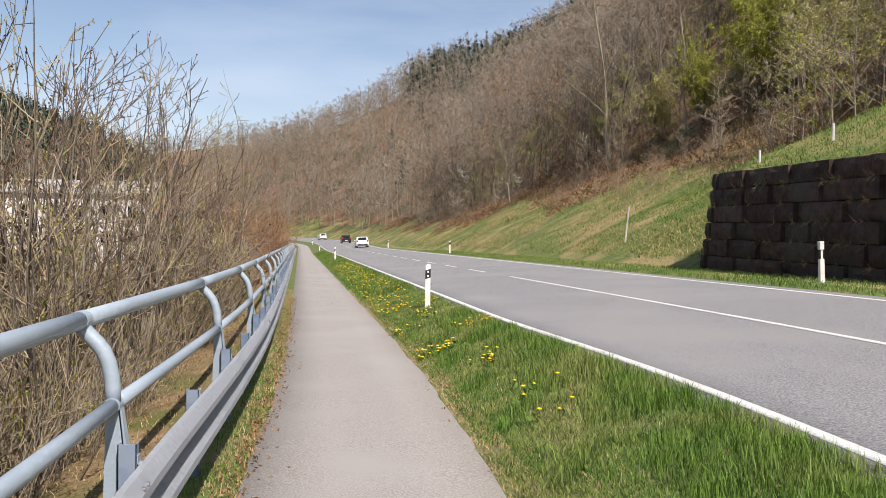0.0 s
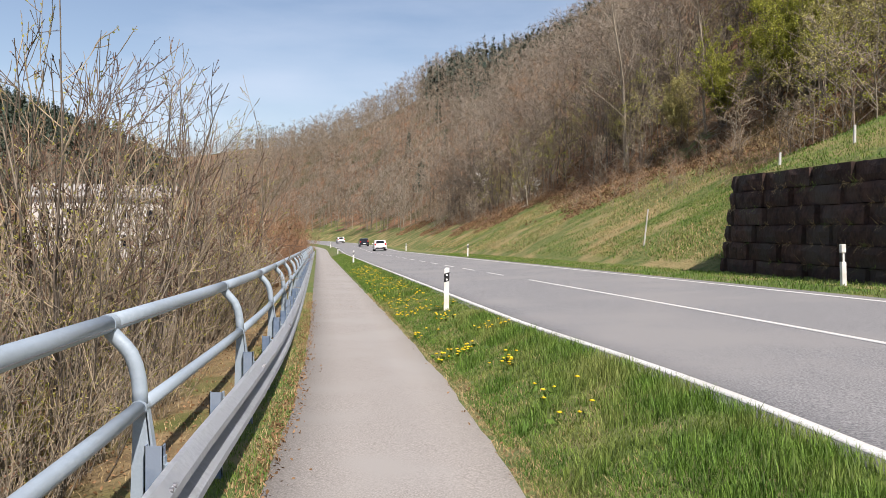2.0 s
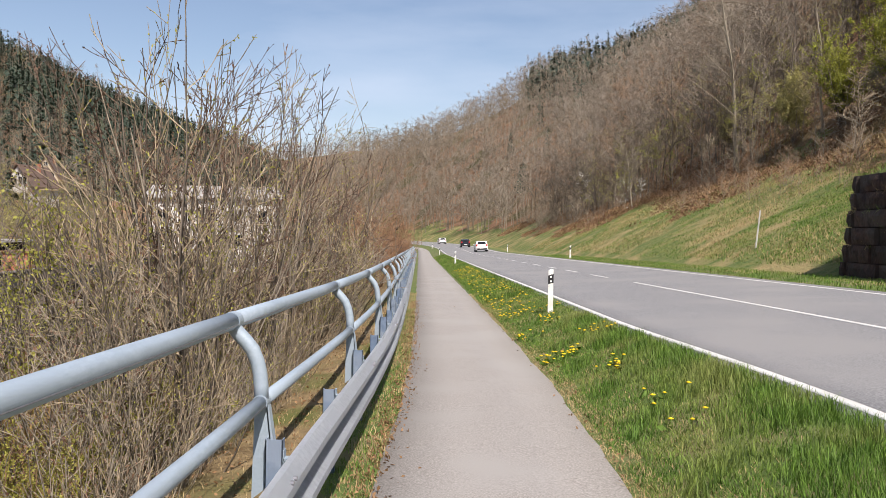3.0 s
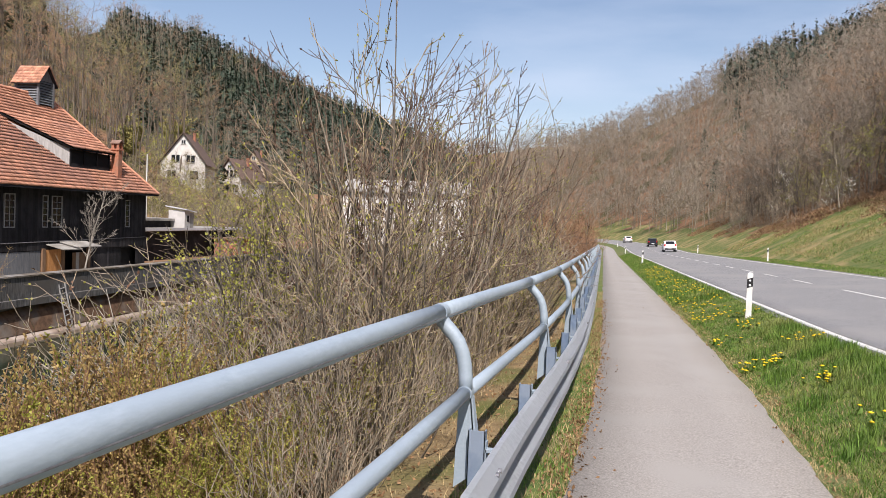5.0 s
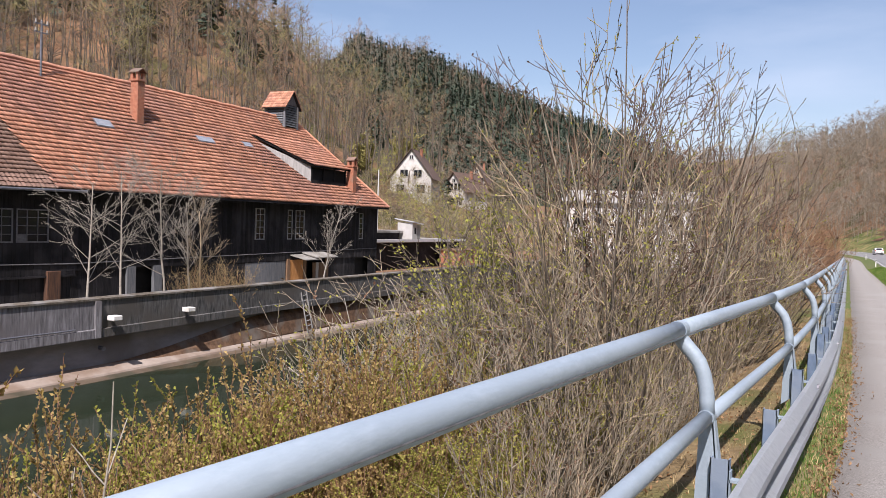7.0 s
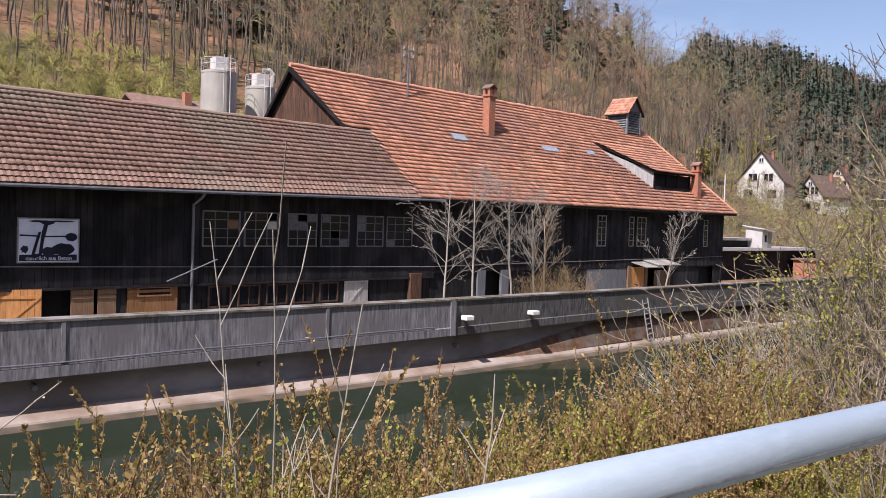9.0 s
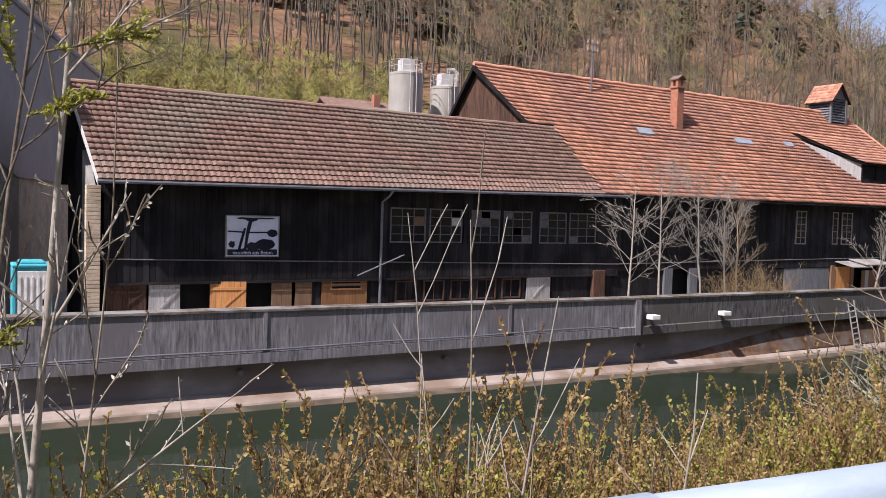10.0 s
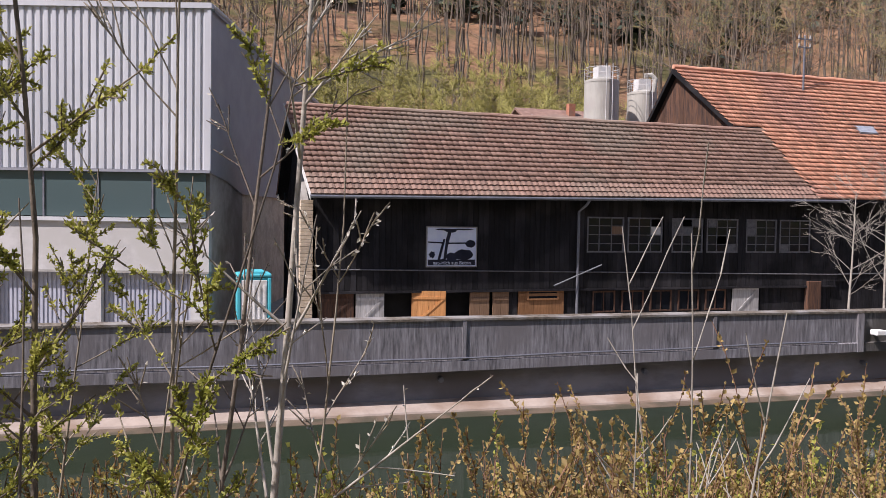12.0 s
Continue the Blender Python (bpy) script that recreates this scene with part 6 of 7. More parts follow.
def wood_of(protos2, spots, rng, smin=0.75, smax=1.25):
    """As scatter, for prototypes of two meshes that share each turn."""
    A, B = [], []
    SIZES.clear()
    for x, y, z in spots:
        i = rng.integers(len(protos2))
        a, s = rng.uniform(0, 2 * np.pi), rng.uniform(smin, smax)
        c, sn = math.cos(a) * s, math.sin(a) * s
        for (V, F), lst in zip(protos2[i], (A, B)):
            lst.append((np.column_stack([V[:, 0] * c - V[:, 1] * sn + x, V[:, 0] * sn + V[:, 1] * c + y, V[:, 2] * s + z]), F))
        SIZES.append(len(protos2[i][1][1]))
    return join(A), join(B)


RNG = np.random.default_rng(7)
BARE = [bare_tree(RNG, RNG.uniform(11, 16), 0.10, 170, 1.1, 0.26, 0.034) for _ in range(8)]
THIN = [bare_tree(RNG, RNG.uniform(15, 20), 0.17, 70, 0.45, 0.62) for _ in range(6)]
FAR = [bare_tree(RNG, RNG.uniform(13, 17), 0.12, 75, 0.9, 0.15, 0.09) for _ in range(6)]
FAR_FIRS = [fir_tree(RNG, RNG.uniform(13, 20), RNG.uniform(2.8, 4.0), 46) for _ in range(8)]
FIRS = [fir_tree(RNG, RNG.uniform(13, 20), RNG.uniform(2.2, 3.4)) for _ in range(7)]


def spots_in(n, x0, x1, y0, y1, ok, seed):
    r = np.random.default_rng(seed)
    x, y = r.uniform(x0, x1, n), r.uniform(y0, y1, n)
    m = ok(x, y)
    x, y = x[m], y[m]
    return np.column_stack([x, y, land(x, y)])


def woods(name, spots, protos, wood_m, twig_m, label, seed, smin=0.75, smax=1.25):
    r = np.random.default_rng(seed)
    A, B = wood_of(protos, spots, r, smin, smax)
    V, F = join([A, B])
    kinds = twig_m if isinstance(twig_m, list) else [twig_m]
    # each tree takes one of the twig colours, in loose groups
    who = np.repeat(np.arange(len(SIZES)), SIZES)
    xs = np.asarray(spots)
    pick = (np.abs(lumps(xs[:, 0], xs[:, 1], 9, 2)) * 3.1 + r.uniform(0, 1.4, len(xs))).astype(int) % len(kinds)
    mi = np.concatenate([np.zeros(len(A[1]), int), 1 + pick[who]])
    ob = soup(name, V, F, [wood_m] + kinds, False, mi)
    return tagged(ob, label, "woods", kind="stuff")


def treeline(x, y):
    """Distance up the right slope at which the wood begins."""
    return 16 + 5 * lumps(x, y, 14) - 8 * sstep(80, 160, y)


def right_d(x, y):
    return x - bend(y) - 13.4


# right slope: near woods, distant woods, firs on the crest
woods("bare_wood", spots_in(2600, 14, 105, 14, 175, lambda x, y: (right_d(x, y) > treeline(x, y)) & (right_d(x, y) < 72) & (y > 0.55 * x - 4) & ((right_d(x, y) > 25) | (y < 36) | (y > 74)), 21), BARE, BARK_D, [TWIG_F, TWIG_F4, TWIG_F2, TWIG_F4, TWIG_F3], "leafless grey-brown deciduous wood on the steep slope", 31, 0.6, 1.05)
woods("distant_bare_wood", spots_in(6200, -120, 190, 175, 540, lambda x, y: (right_d(x, y) > 5) & (right_d(x, y) < 112), 22), FAR, BARK_G, [TWIG_F, TWIG_F4, TWIG_F, TWIG_F4], "distant leafless brown wood on the valley side", 32, 0.6, 1.05)
woods("fir_crest", spots_in(5200, 10, 200, 100, 450, lambda x, y: (right_d(x, y) > 66 + 9 * lumps(x, y, 30)) & (right_d(x, y) < 122) & (y > 0.9 * x) & (x > 0.072 * y + 3 * lumps(x, y, 12)), 23), FAR_FIRS, BARK_G, FIR, "dark green firs along the crest of the hill", 33, 0.6, 0.95)
woods("slope_firs", spots_in(26, 14, 70, 120, 320, lambda x, y: (right_d(x, y) > 14) & (right_d(x, y) < 60), 29), FIRS, BARK_G, FIR, "single dark firs standing in the bare wood", 39, 0.55, 0.9)
# left hill behind the factory: thin tall trees above leaf litter, firs higher up
woods("hillside_wood", spots_in(1750, -175, -72, -75, 150, lambda x, y: (land(x, y) > 3.5) & (y + 1.22 * x < 45) & ((x < -90) | (y < 3) | (y > 38)), 24), THIN, BARK_D, [TWIG_F2, TWIG_F3, TWIG_F2, TWIG_F2], "tall thin bare trees above brown leaf litter", 34, 0.65, 1.1)
woods("hillside_firs", spots_in(520, -190, -90, -20, 150, lambda x, y: (land(x, y) > 34 + 12 * lumps(x, y, 35)) & (y + 1.22 * x < 40), 25), FAR_FIRS, BARK_G, FIR, "scattered dark firs among the bare hillside trees", 35, 0.6, 1.0)
# far conifer hill up the valley
woods("conifer_hill", spots_in(8800, -420, 20, 215, 560, lambda x, y: (land(x, y) > 9) & (right_d(x, y) < -22) & (y + 1.22 * x > -5) & (lumps(x, y, 55, 2) > -0.6), 26), FAR_FIRS, BARK_G, FIR, "dense dark conifer forest on the far hill", 36, 0.38, 0.66)
woods("valley_wood", spots_in(1500, -330, -30, 150, 420, lambda x, y: (land(x, y) > 1.5) & (right_d(x, y) < -34) & (y + 1.22 * x > -20) & (lumps(x, y, 55, 2) < 0.1), 27), FAR, BARK_G, [TWIG_F, TWIG_F2, TWIG_F4, TWIG_F3], "bare brown trees at the foot of the far hill", 37, 0.5, 0.95)

woods("valley_head_wood", spots_in(1500, -260, 60, 500, 740, lambda x, y: (land(x, y) > 12) & (right_d(x, y) < 230), 28), FAR, BARK_G, [TWIG_F, TWIG_F4, FIR, TWIG_F], "bare brown wood closing the head of the valley", 38, 0.6, 1.0)


def brush(rng, n, h, spread, r=0.012, twig=None, wander=0.085, foot=0.18, short=0.55, rise=0.10):
    """A many-stemmed bare shrub."""
    az = rng.uniform(0, 2 * np.pi, n)
    lean = rng.uniform(0.05, 0.55, n) * spread
    d = np.column_stack([np.cos(az) * lean, np.sin(az) * lean, np.ones(n)])
    d /= np.linalg.norm(d, axis=1, keepdims=True)
    st = np.column_stack([np.cos(az) * foot * rng.uniform(0, 1, n), np.sin(az) * foot * rng.uniform(0, 1, n), np.full(n, -0.15)])
    return grow(rng, st, d, h * rng.uniform(short, 1.1, n), np.full(n, r) * rng.uniform(0.7, 1.4, n), twig or [(5, 7, 0.55, 0.36, 0.55), (3, 4, 0.6, 0.45, 0.6), (2, 0, 0, 0, 0)], wander, rise)


# thicket on the river bank beside the rail, thinning into single bushes
R2 = np.random.default_rng(17)


def buds(out, n, size, rng, zmin=0.6):
    """Small buds and opening leaves sitting on the outer twigs."""
    P, Q = np.concatenate([o[0] for o in out]), np.concatenate([o[1] for o in out])
    k = rng.integers(0, len(P), n)
    d = (Q - P)[k]
    d /= np.linalg.norm(d, axis=1, keepdims=True)
    C = P[k] + (Q - P)[k] * rng.uniform(0, 1, (n, 1))
    m = C[:, 2] > zmin
    return leaves(C[m], size, rng, 0, 0.3, d[m], 0.45)


SHRUBS = []
for _ in range(6):
    out, tips = brush(R2, 10, 4.3, 0.62, 0.020, [(9, 8, 0.66, 0.30, 0.5), (5, 3, 0.65, 0.40, 0.65), (3, 0, 0, 0, 0)], 0.08, rise=0.05)
    SHRUBS.append((limbs(out[:9], 0.008), limbs(out[9:], 0.0050), buds(out[6:], 1300, 0.030, R2)))
SHOOTS = []
for _ in range(4):
    out, tips = brush(R2, 16, 1.1, 1.1, 0.0075, [(5, 4, 0.7, 0.42, 0.65), (3, 0, 0, 0, 0)], 0.13, 0.12)
    SHOOTS.append((join([limbs(out[:5], 0.006), limbs(out[5:], 0.0040)]), buds(out[3:], 160, 0.030, R2, 0.2)))
COPSE = []
for _ in range(3):
    out, tips = brush(R2, 34, 3.0, 1.15, 0.012, [(7, 3, 0.6, 0.32, 0.6), (4, 3, 0.65, 0.45, 0.7), (2, 0, 0, 0, 0)], 0.10, 0.55)
    COPSE.append((limbs(out[:7], 0.007), limbs(out[7:], 0.0048), buds(out[7:], 900, 0.030, R2)))
TANGLE = []
for _ in range(5):
    out, tips = brush(R2, 30, 2.5, 1.5, 0.013, [(6, 6, 0.8, 0.42, 0.6), (4, 3, 0.8, 0.5, 0.7), (2, 0, 0, 0, 0)], 0.12)
    TANGLE.append((limbs(out[:6], 0.008), limbs(out[6:], 0.0048), buds(out[5:], 1700, 0.040, R2)))


def bank(u, y):
    x = u + float(bend(y))
    return x, y, at(x, y)


def forked(name, wood, wood_m, leaf, leaf_m, label, category, group, m, cache={}, names=("branchwork", "foliage"), more=()):
    """A plant with wood and leaves (or twigs) as its two parts; alike plants share their meshes."""
    ob = thing(name, m)
    for nm, mesh, mt in ((names[0], wood, wood_m), (names[1], leaf, leaf_m), *more):
        key = (id(mesh[0]), mt.name)
        if key in cache:
            o = new(nm, cache[key][0])
        else:
            o = soup(nm, mesh[0], mesh[1], mt)
            cache[key] = (o.data, mesh)
        o.parent = ob
        if nm == "bud":
            tagged(o, kind="stuff")
    return tagged(ob, label, category, group)


def shrub(name, mesh, u, y, s, rz, wood_m, twig_m, label, group, bud_m=BUD_D, tilt=0.0):
    return forked(name, mesh[0], wood_m, mesh[1], twig_m, label, "shrub", group, pose(*bank(u, y), 0, tilt, 0) @ pose(0, 0, 0, 0, 0, rz) @ Matrix.Diagonal((s, s, s, 1)), names=("branchwork", "twigwork"), more=(("bud", mesh[2], bud_m),))


rr = random.Random(9)
# (u, y, height share)
TALL = [(-2.2, 6.6, 0.98), (-2.6, 7.9, 1.0), (-3.1, 8.7, 1.02), (-2.4, 10.8, 1.05), (-3.7, 13.6, 1.2), (-2.4, 16.8, 1.15), (-3.4, 9.4, 1.1), (-2.6, 12.6, 1.05), (-4.0, 12.0, 1.2), (-3.2, 15.0, 1.1), (-4.6, 17.5, 1.2), (-3.0, 20.5, 1.3), (-2.6, 24.5, 1.4), (-3.6, 28.0, 1.3)]
for k, (u, y, s) in enumerate(TALL):
    shrub("bare_shrub", SHRUBS[k % 6], u, y, s * 1.07, rr.uniform(0, 360), BARK_G if k % 3 == 1 else BARK_D, TWIG_D if k % 3 else TWIG, "tall bare grey-brown shrub with swelling buds on the bank", "bank shrubs", BUD_D if k % 3 else LEAF_Y)
for k in range(26):
    y = 30 + k * 3.6 + rr.uniform(-1, 1)
    shrub("bare_shrub", SHRUBS[k % 6], rr.uniform(-4.8, -2.4), y, rr.uniform(0.8, 1.2), rr.uniform(0, 360), TWIG if k < 6 else TWIG_R, TWIG_R, "reddish brown bare shrub in the bank thicket", "bank shrubs")
for k in range(34):
    y = 5.5 + k * 0.76 + rr.uniform(-0.4, 0.4)
    u = rr.uniform(-5.6, -2.0) if y > 8.5 else rr.uniform(-5.6, -2.6)
    shrub("tangled_shrub", TANGLE[k % 5], u, y, rr.uniform(0.75, 1.15), rr.uniform(0, 360), BARK_D if k % 3 == 0 else BARK_G, TWIG if k % 3 else BARK_G, "low tangled bare grey-brown shrub on the bank", "bank shrubs", LEAF_Y if k % 2 else BUD_D)
# old stools with many crowded stems
for k, (u, y, s) in enumerate(((-2.05, 5.9, 0.86), (-2.6, 7.0, 1.0), (-2.3, 9.3, 0.9), (-1.95, 4.9, 0.55))):
    shrub("stool_shrub", COPSE[k % 3], u, y, s, rr.uniform(0, 360), BARK_G if k % 2 else BARK_D, TWIG, "crowded many-stemmed bare shrub behind the handrail", "bank shrubs", LEAF_Y)
# low bare shoots just behind the rail
for k in range(38):
    near = k < 14
    y = (3.4 + k * 0.55 if near else 4.2 + (k - 14) * 0.8) + rr.uniform(-0.3, 0.3)
    u = rr.uniform(-2.1, -1.6) if near else rr.uniform(-2.7, -1.75)
    s = rr.uniform(0.6, 0.9) if near else rr.uniform(0.8, 1.3)
    wood, bud = SHOOTS[k % 4]
    forked("low_shrub", wood, TWIG if k % 2 else BARK_G, bud, BUD_D if k % 3 else LEAF_Y, "low bare brown shoots behind the crash barrier", "shrub", "bank shrubs", pose(*bank(u, y), 0, 0, rr.uniform(0, 360)) @ Matrix.Diagonal((s, s, s, 1)), names=("branchwork", "bud"))
# long arching branches that lean out over the river
for k, (u, y, s, tl) in enumerate(((-4.2, 7.6, 1.15, -28), (-4.8, 9.2, 1.3, -32), (-5.2, 11.0, 1.35, -30), (-5.6, 8.4, 1.1, -35), (-5.8, 13.5, 1.3, -28))):
    shrub("arching_shrub", TANGLE[k % 5], u, y, s, rr.uniform(0, 360), BARK_L, BARK_G, "pale arching shrub with few young leaves over the water", "bank shrubs", LEAF_Y, tl)
for k in range(24):
    y = 33 + k * 4.0 + rr.uniform(-1, 1)
    shrub("tangled_shrub", TANGLE[k % 5], rr.uniform(-5, -2.0), y, rr.uniform(1.2, 1.7), rr.uniform(0, 360), TWIG_R, TWIG_R, "reddish brown tangled shrub in the bank thicket", "bank shrubs")

# budding bushes between the rail and the water
R3 = np.random.default_rng(23)
BUSHES = []
for k in range(7):
    out, tips = brush(R3, 26, 1.9, 0.85, 0.0070, [(6, 6, 0.55, 0.28, 0.6), (3, 0, 0, 0, 0)], 0.10, 0.15, 0.72)
    P = np.concatenate([o[0] for o in out])
    Q = np.concatenate([o[1] for o in out])
    n = 7000
    sel = R3.integers(0, len(P), n)
    d = (Q - P)[sel]
    d /= np.linalg.norm(d, axis=1, keepdims=True)
    C = P[sel] + (Q - P)[sel] * R3.uniform(0, 1, (n, 1))
    m = C[:, 2] > 0.3
    BUSHES.append((limbs(out, 0.0038), leaves(C[m], 0.029, R3, -0.3, 0.32, d[m], 0.8)))
for k in range(140):
    y = -4.6 + 14.0 * ((k * 0.618) % 1.0)
    u = -3.1 - 3.7 * ((k * 0.371) % 1.0) - 0.05 * y
    w, lf = BUSHES[k % 7]
    s = rr.uniform(0.8, 1.2) * (0.88 if u > -4 else 1.05) * (0.90 if y < 0.4 else 0.96)
    forked("budding_bush", w, STEM_R, lf, LEAF_Y if k % 3 == 0 else LEAF_O, "bushy red-stemmed shrub with small young bronze-green leaves", "bush", "bushes on the bank", pose(*bank(u, y), 0, 0, rr.uniform(0, 360)) @ Matrix.Diagonal((s, s, s, 1)))
for k in range(56):
    y = 2.0 + 6.2 * ((k * 0.618) % 1.0)
    u = -2.2 - 2.9 * ((k * 0.371) % 1.0)
    w, lf = BUSHES[(k + 2) % 7]
    s = rr.uniform(0.34, 0.56)
    forked("budding_bush", w, STEM_R, lf, LEAF_O if k % 4 == 0 else LEAF_Y, "low bush with fresh yellow-green leaves behind the rail", "bush", "bushes on the bank", pose(*bank(u, y), 0, 0, rr.uniform(0, 360)) @ Matrix.Diagonal((s * 1.5, s * 1.5, s, 1)))


def sapling(x, y, h, r, lean, n_br, tuft, size, seed, label, bark, leaf_m, top=(0.18, 0.68)):
    """A thin young tree; tuft leaves open at the tip and joints of each twig."""
    rng = np.random.default_rng(seed)
    d = np.array([[lean[0], lean[1], 1.0]])
    d /= np.linalg.norm(d)
    out, tips = grow(rng, np.array([[0, 0, -0.2]]), d, np.array([h]), np.array([r]), [(9, n_br, top[1], top[0], 0.5), (4, 7 if tuft > 1 else 5, 0.6, 0.36, 0.6), (3, 0, 0, 0, 0)], 0.035, 0.02)
    wood = limbs(out, 0.004, 5)
    last = out[-3:] + out[-7:-4]
    P, Q = np.concatenate([o[0] for o in last]), np.concatenate([o[1] for o in last])
    dd = (Q - P) / np.linalg.norm(Q - P, axis=1, keepdims=True)
    keep = rng.uniform(0, 1, len(Q)) < 0.8
    Q, dd = np.repeat(Q[keep], tuft, 0), np.repeat(dd[keep], tuft, 0)
    lf = leaves(Q - dd * rng.uniform(0, 0.05, (len(Q), 1)), size, rng, -0.3, 0.24, dd, 1.2)
    return forked("sapling", wood, bark, lf, leaf_m, label, "sapling", "saplings on the bank", pose(x, y, at(x, y)))


PALE = "slender pale sapling with silvery opening buds on the bank"
DARK_S = "slender dark sapling with silvery opening buds on the bank"
LEAFY = "young sapling with tufts of fresh yellow-green leaves on the bank"
sapling(-3.7, -1.48, 5.6, 0.024, (0.0, 0.0), 17, 1, 0.026, 1, PALE, BARK_L, BUD_S)
sapling(-3.7, -1.72, 5.6, 0.016, (0.0, 0.03), 16, 1, 0.026, 2, DARK_S, BARK_D, BUD_S)
sapling(-3.5, -1.86, 4.6, 0.013, (-0.02, 0.14), 10, 1, 0.026, 3, DARK_S, BARK_G, BUD_S)
sapling(-3.8, -1.25, 4.0, 0.010, (0.0, 0.12), 8, 1, 0.026, 8, DARK_S, BARK_G, BUD_S)
sapling(-3.3, -2.28, 4.9, 0.018, (0.0, 0.05), 15, 17, 0.023, 4, LEAFY, BARK_D, LEAF_Y, (0.14, 0.85))
sapling(-3.6, -2.62, 5.2, 0.017, (0.0, -0.02), 15, 17, 0.023, 5, LEAFY, BARK_G, LEAF_Y, (0.14, 0.85))
sapling(-3.0, -2.05, 3.3, 0.011, (-0.02, 0.06), 12, 17, 0.023, 6, LEAFY, BARK_D, LEAF_Y, (0.14, 0.85))
sapling(-4.1, -3.3, 4.9, 0.016, (0.0, 0.05), 16, 17, 0.023, 7, LEAFY, BARK_G, LEAF_Y, (0.14, 0.8))
sapling(-2.9, -2.22, 2.7, 0.010, (0.0, 0.02), 12, 17, 0.023, 10, LEAFY, BARK_D, LEAF_Y, (0.19, 0.85))
sapling(-3.3, -2.0, 3.0, 0.010, (0.0, 0.04), 11, 17, 0.023, 12, LEAFY, BARK_G, LEAF_Y, (0.19, 0.85))
sapling(-3.1, -2.75, 3.8, 0.013, (0.0, 0.05), 15, 17, 0.023, 9, LEAFY, BARK_D, LEAF_Y, (0.15, 0.8))

for k, (x, y, h) in enumerate(((-3.5, -2.45, 4.2), (-3.9, -2.9, 4.6), (-3.2, -3.1, 3.4), (-4.3, -2.55, 3.6), (-3.0, -2.5, 2.3))):
    sapling(x, y, h, 0.012, (0.0, 0.03 * (k - 2)), 14, 17, 0.023, 20 + k, LEAFY, BARK_G if k % 2 else BARK_D, LEAF_Y, (0.16, 0.8))


def coppice(x, y, h, n, seed, leafy):
    rng = np.random.default_rng(seed)
    out, tips = brush(rng, n, h, 0.45, 0.010, [(7, 5, 0.6, 0.25, 0.55), (3, 0, 0, 0, 0)], 0.05)
    P = np.concatenate([o[1] for o in out[2:]])
    C = P[rng.integers(0, len(P), leafy)]
    C = C[C[:, 2] < h * 0.72]
    return forked("coppiced_shrub", limbs(out, 0.004, 5), BARK_L, leaves(C, 0.034, rng), LEAF_Y, "pale many-stemmed shrub with long bare shoots", "shrub", "bank shrubs", pose(x, y, at(x, y)))


coppice(-3.7, 0.55, 2.9, 8, 11, 90)
coppice(-3.4, 1.5, 2.0, 4, 12, 20)


def two_part_tree(out, n, thin, bark, m):
    """Trunk and bare crown under one tree."""
    ob = thing("bare_tree", m)
    for nm, o in (("trunk", out[:n]), ("crown", out[n:])):
        V, F = limbs(o, thin, 5 if nm == "trunk" else 3)
        soup(nm, V, F, bark).parent = ob
    return ob


# pale young trees between the river wall and the factory
def yard_tree(x, y, h, seed, n_br, low=0.85, bark=BARK_L):
    rng = np.random.default_rng(seed)
    out, tips = grow(rng, np.array([[0, 0, -0.1]]), np.array([[0, 0, 1.0]]), np.array([h]), np.array([0.06]), [(8, n_br, low, 0.46, 0.36), (5, 6, 0.55, 0.42, 0.55), (3, 3, 0.5, 0.5, 0.6), (2, 0, 0, 0, 0)], 0.05, 0.035)
    ob = two_part_tree(out, 8, 0.006, bark, pose(x, y, YARD_Z))
    return tagged(ob, "pale-barked leafless young tree behind the river wall", "tree", "trees in front of the factory")


yard_tree(-28.0, 20.85, 5.6, 1, 22, 1.05)
yard_tree(-28.1, 22.6, 6.2, 2, 20)
yard_tree(-28.2, 25.05, 6.4, 3, 22)
yard_tree(-28.4, 26.7, 5.0, 4, 24, 0.6)
yard_tree(-28.9, 27.9, 4.6, 5, 24, 0.55, TWIG)
yard_tree(-29.5, 38.0, 4.8, 6, 22, 0.6)
for k in range(3):
    forked("tangled_shrub", TANGLE[k][0], TWIG_R, TANGLE[k][1], STRAW, "dry orange-brown shrub behind the river wall", "shrub", "bank shrubs", pose(-28.3 + 0.2 * k, 26.4 + 1.3 * k, YARD_Z, 0, 0, 70 * k) @ Matrix.Diagonal((0.9, 0.9, 0.85, 1)), names=("branchwork", "twigwork"))

# pale green birch thicket at the foot of the hill behind the barn, shrubs round the houses
SMALL = [bare_tree(RNG, RNG.uniform(6, 8), 0.05, 110, 0.8, 0.12, 0.036) for _ in range(6)]
BIRCH = [bare_tree(RNG, RNG.uniform(6, 8), 0.045, 210, 0.45, 0.1, 0.034) for _ in range(6)]


def in_leaf(rng, tree, n, size):
    """A small tree in young leaf: its wood and twigs, and n leaves along the twigs."""
    (wv, wf), (tv, tf) = tree
    q = tv.reshape(-1, 4, 3)
    k = rng.integers(0, len(q), n)
    w = rng.uniform(0.1, 1.1, (n, 1))
    c = q[k, :3].mean(1) * (1 - w) + q[k, 3] * w + rng.normal(0, 0.06, (n, 3))
    return join([(wv, wf), (tv, tf)]), leaves(c, size, rng, 0.0, 0.42)


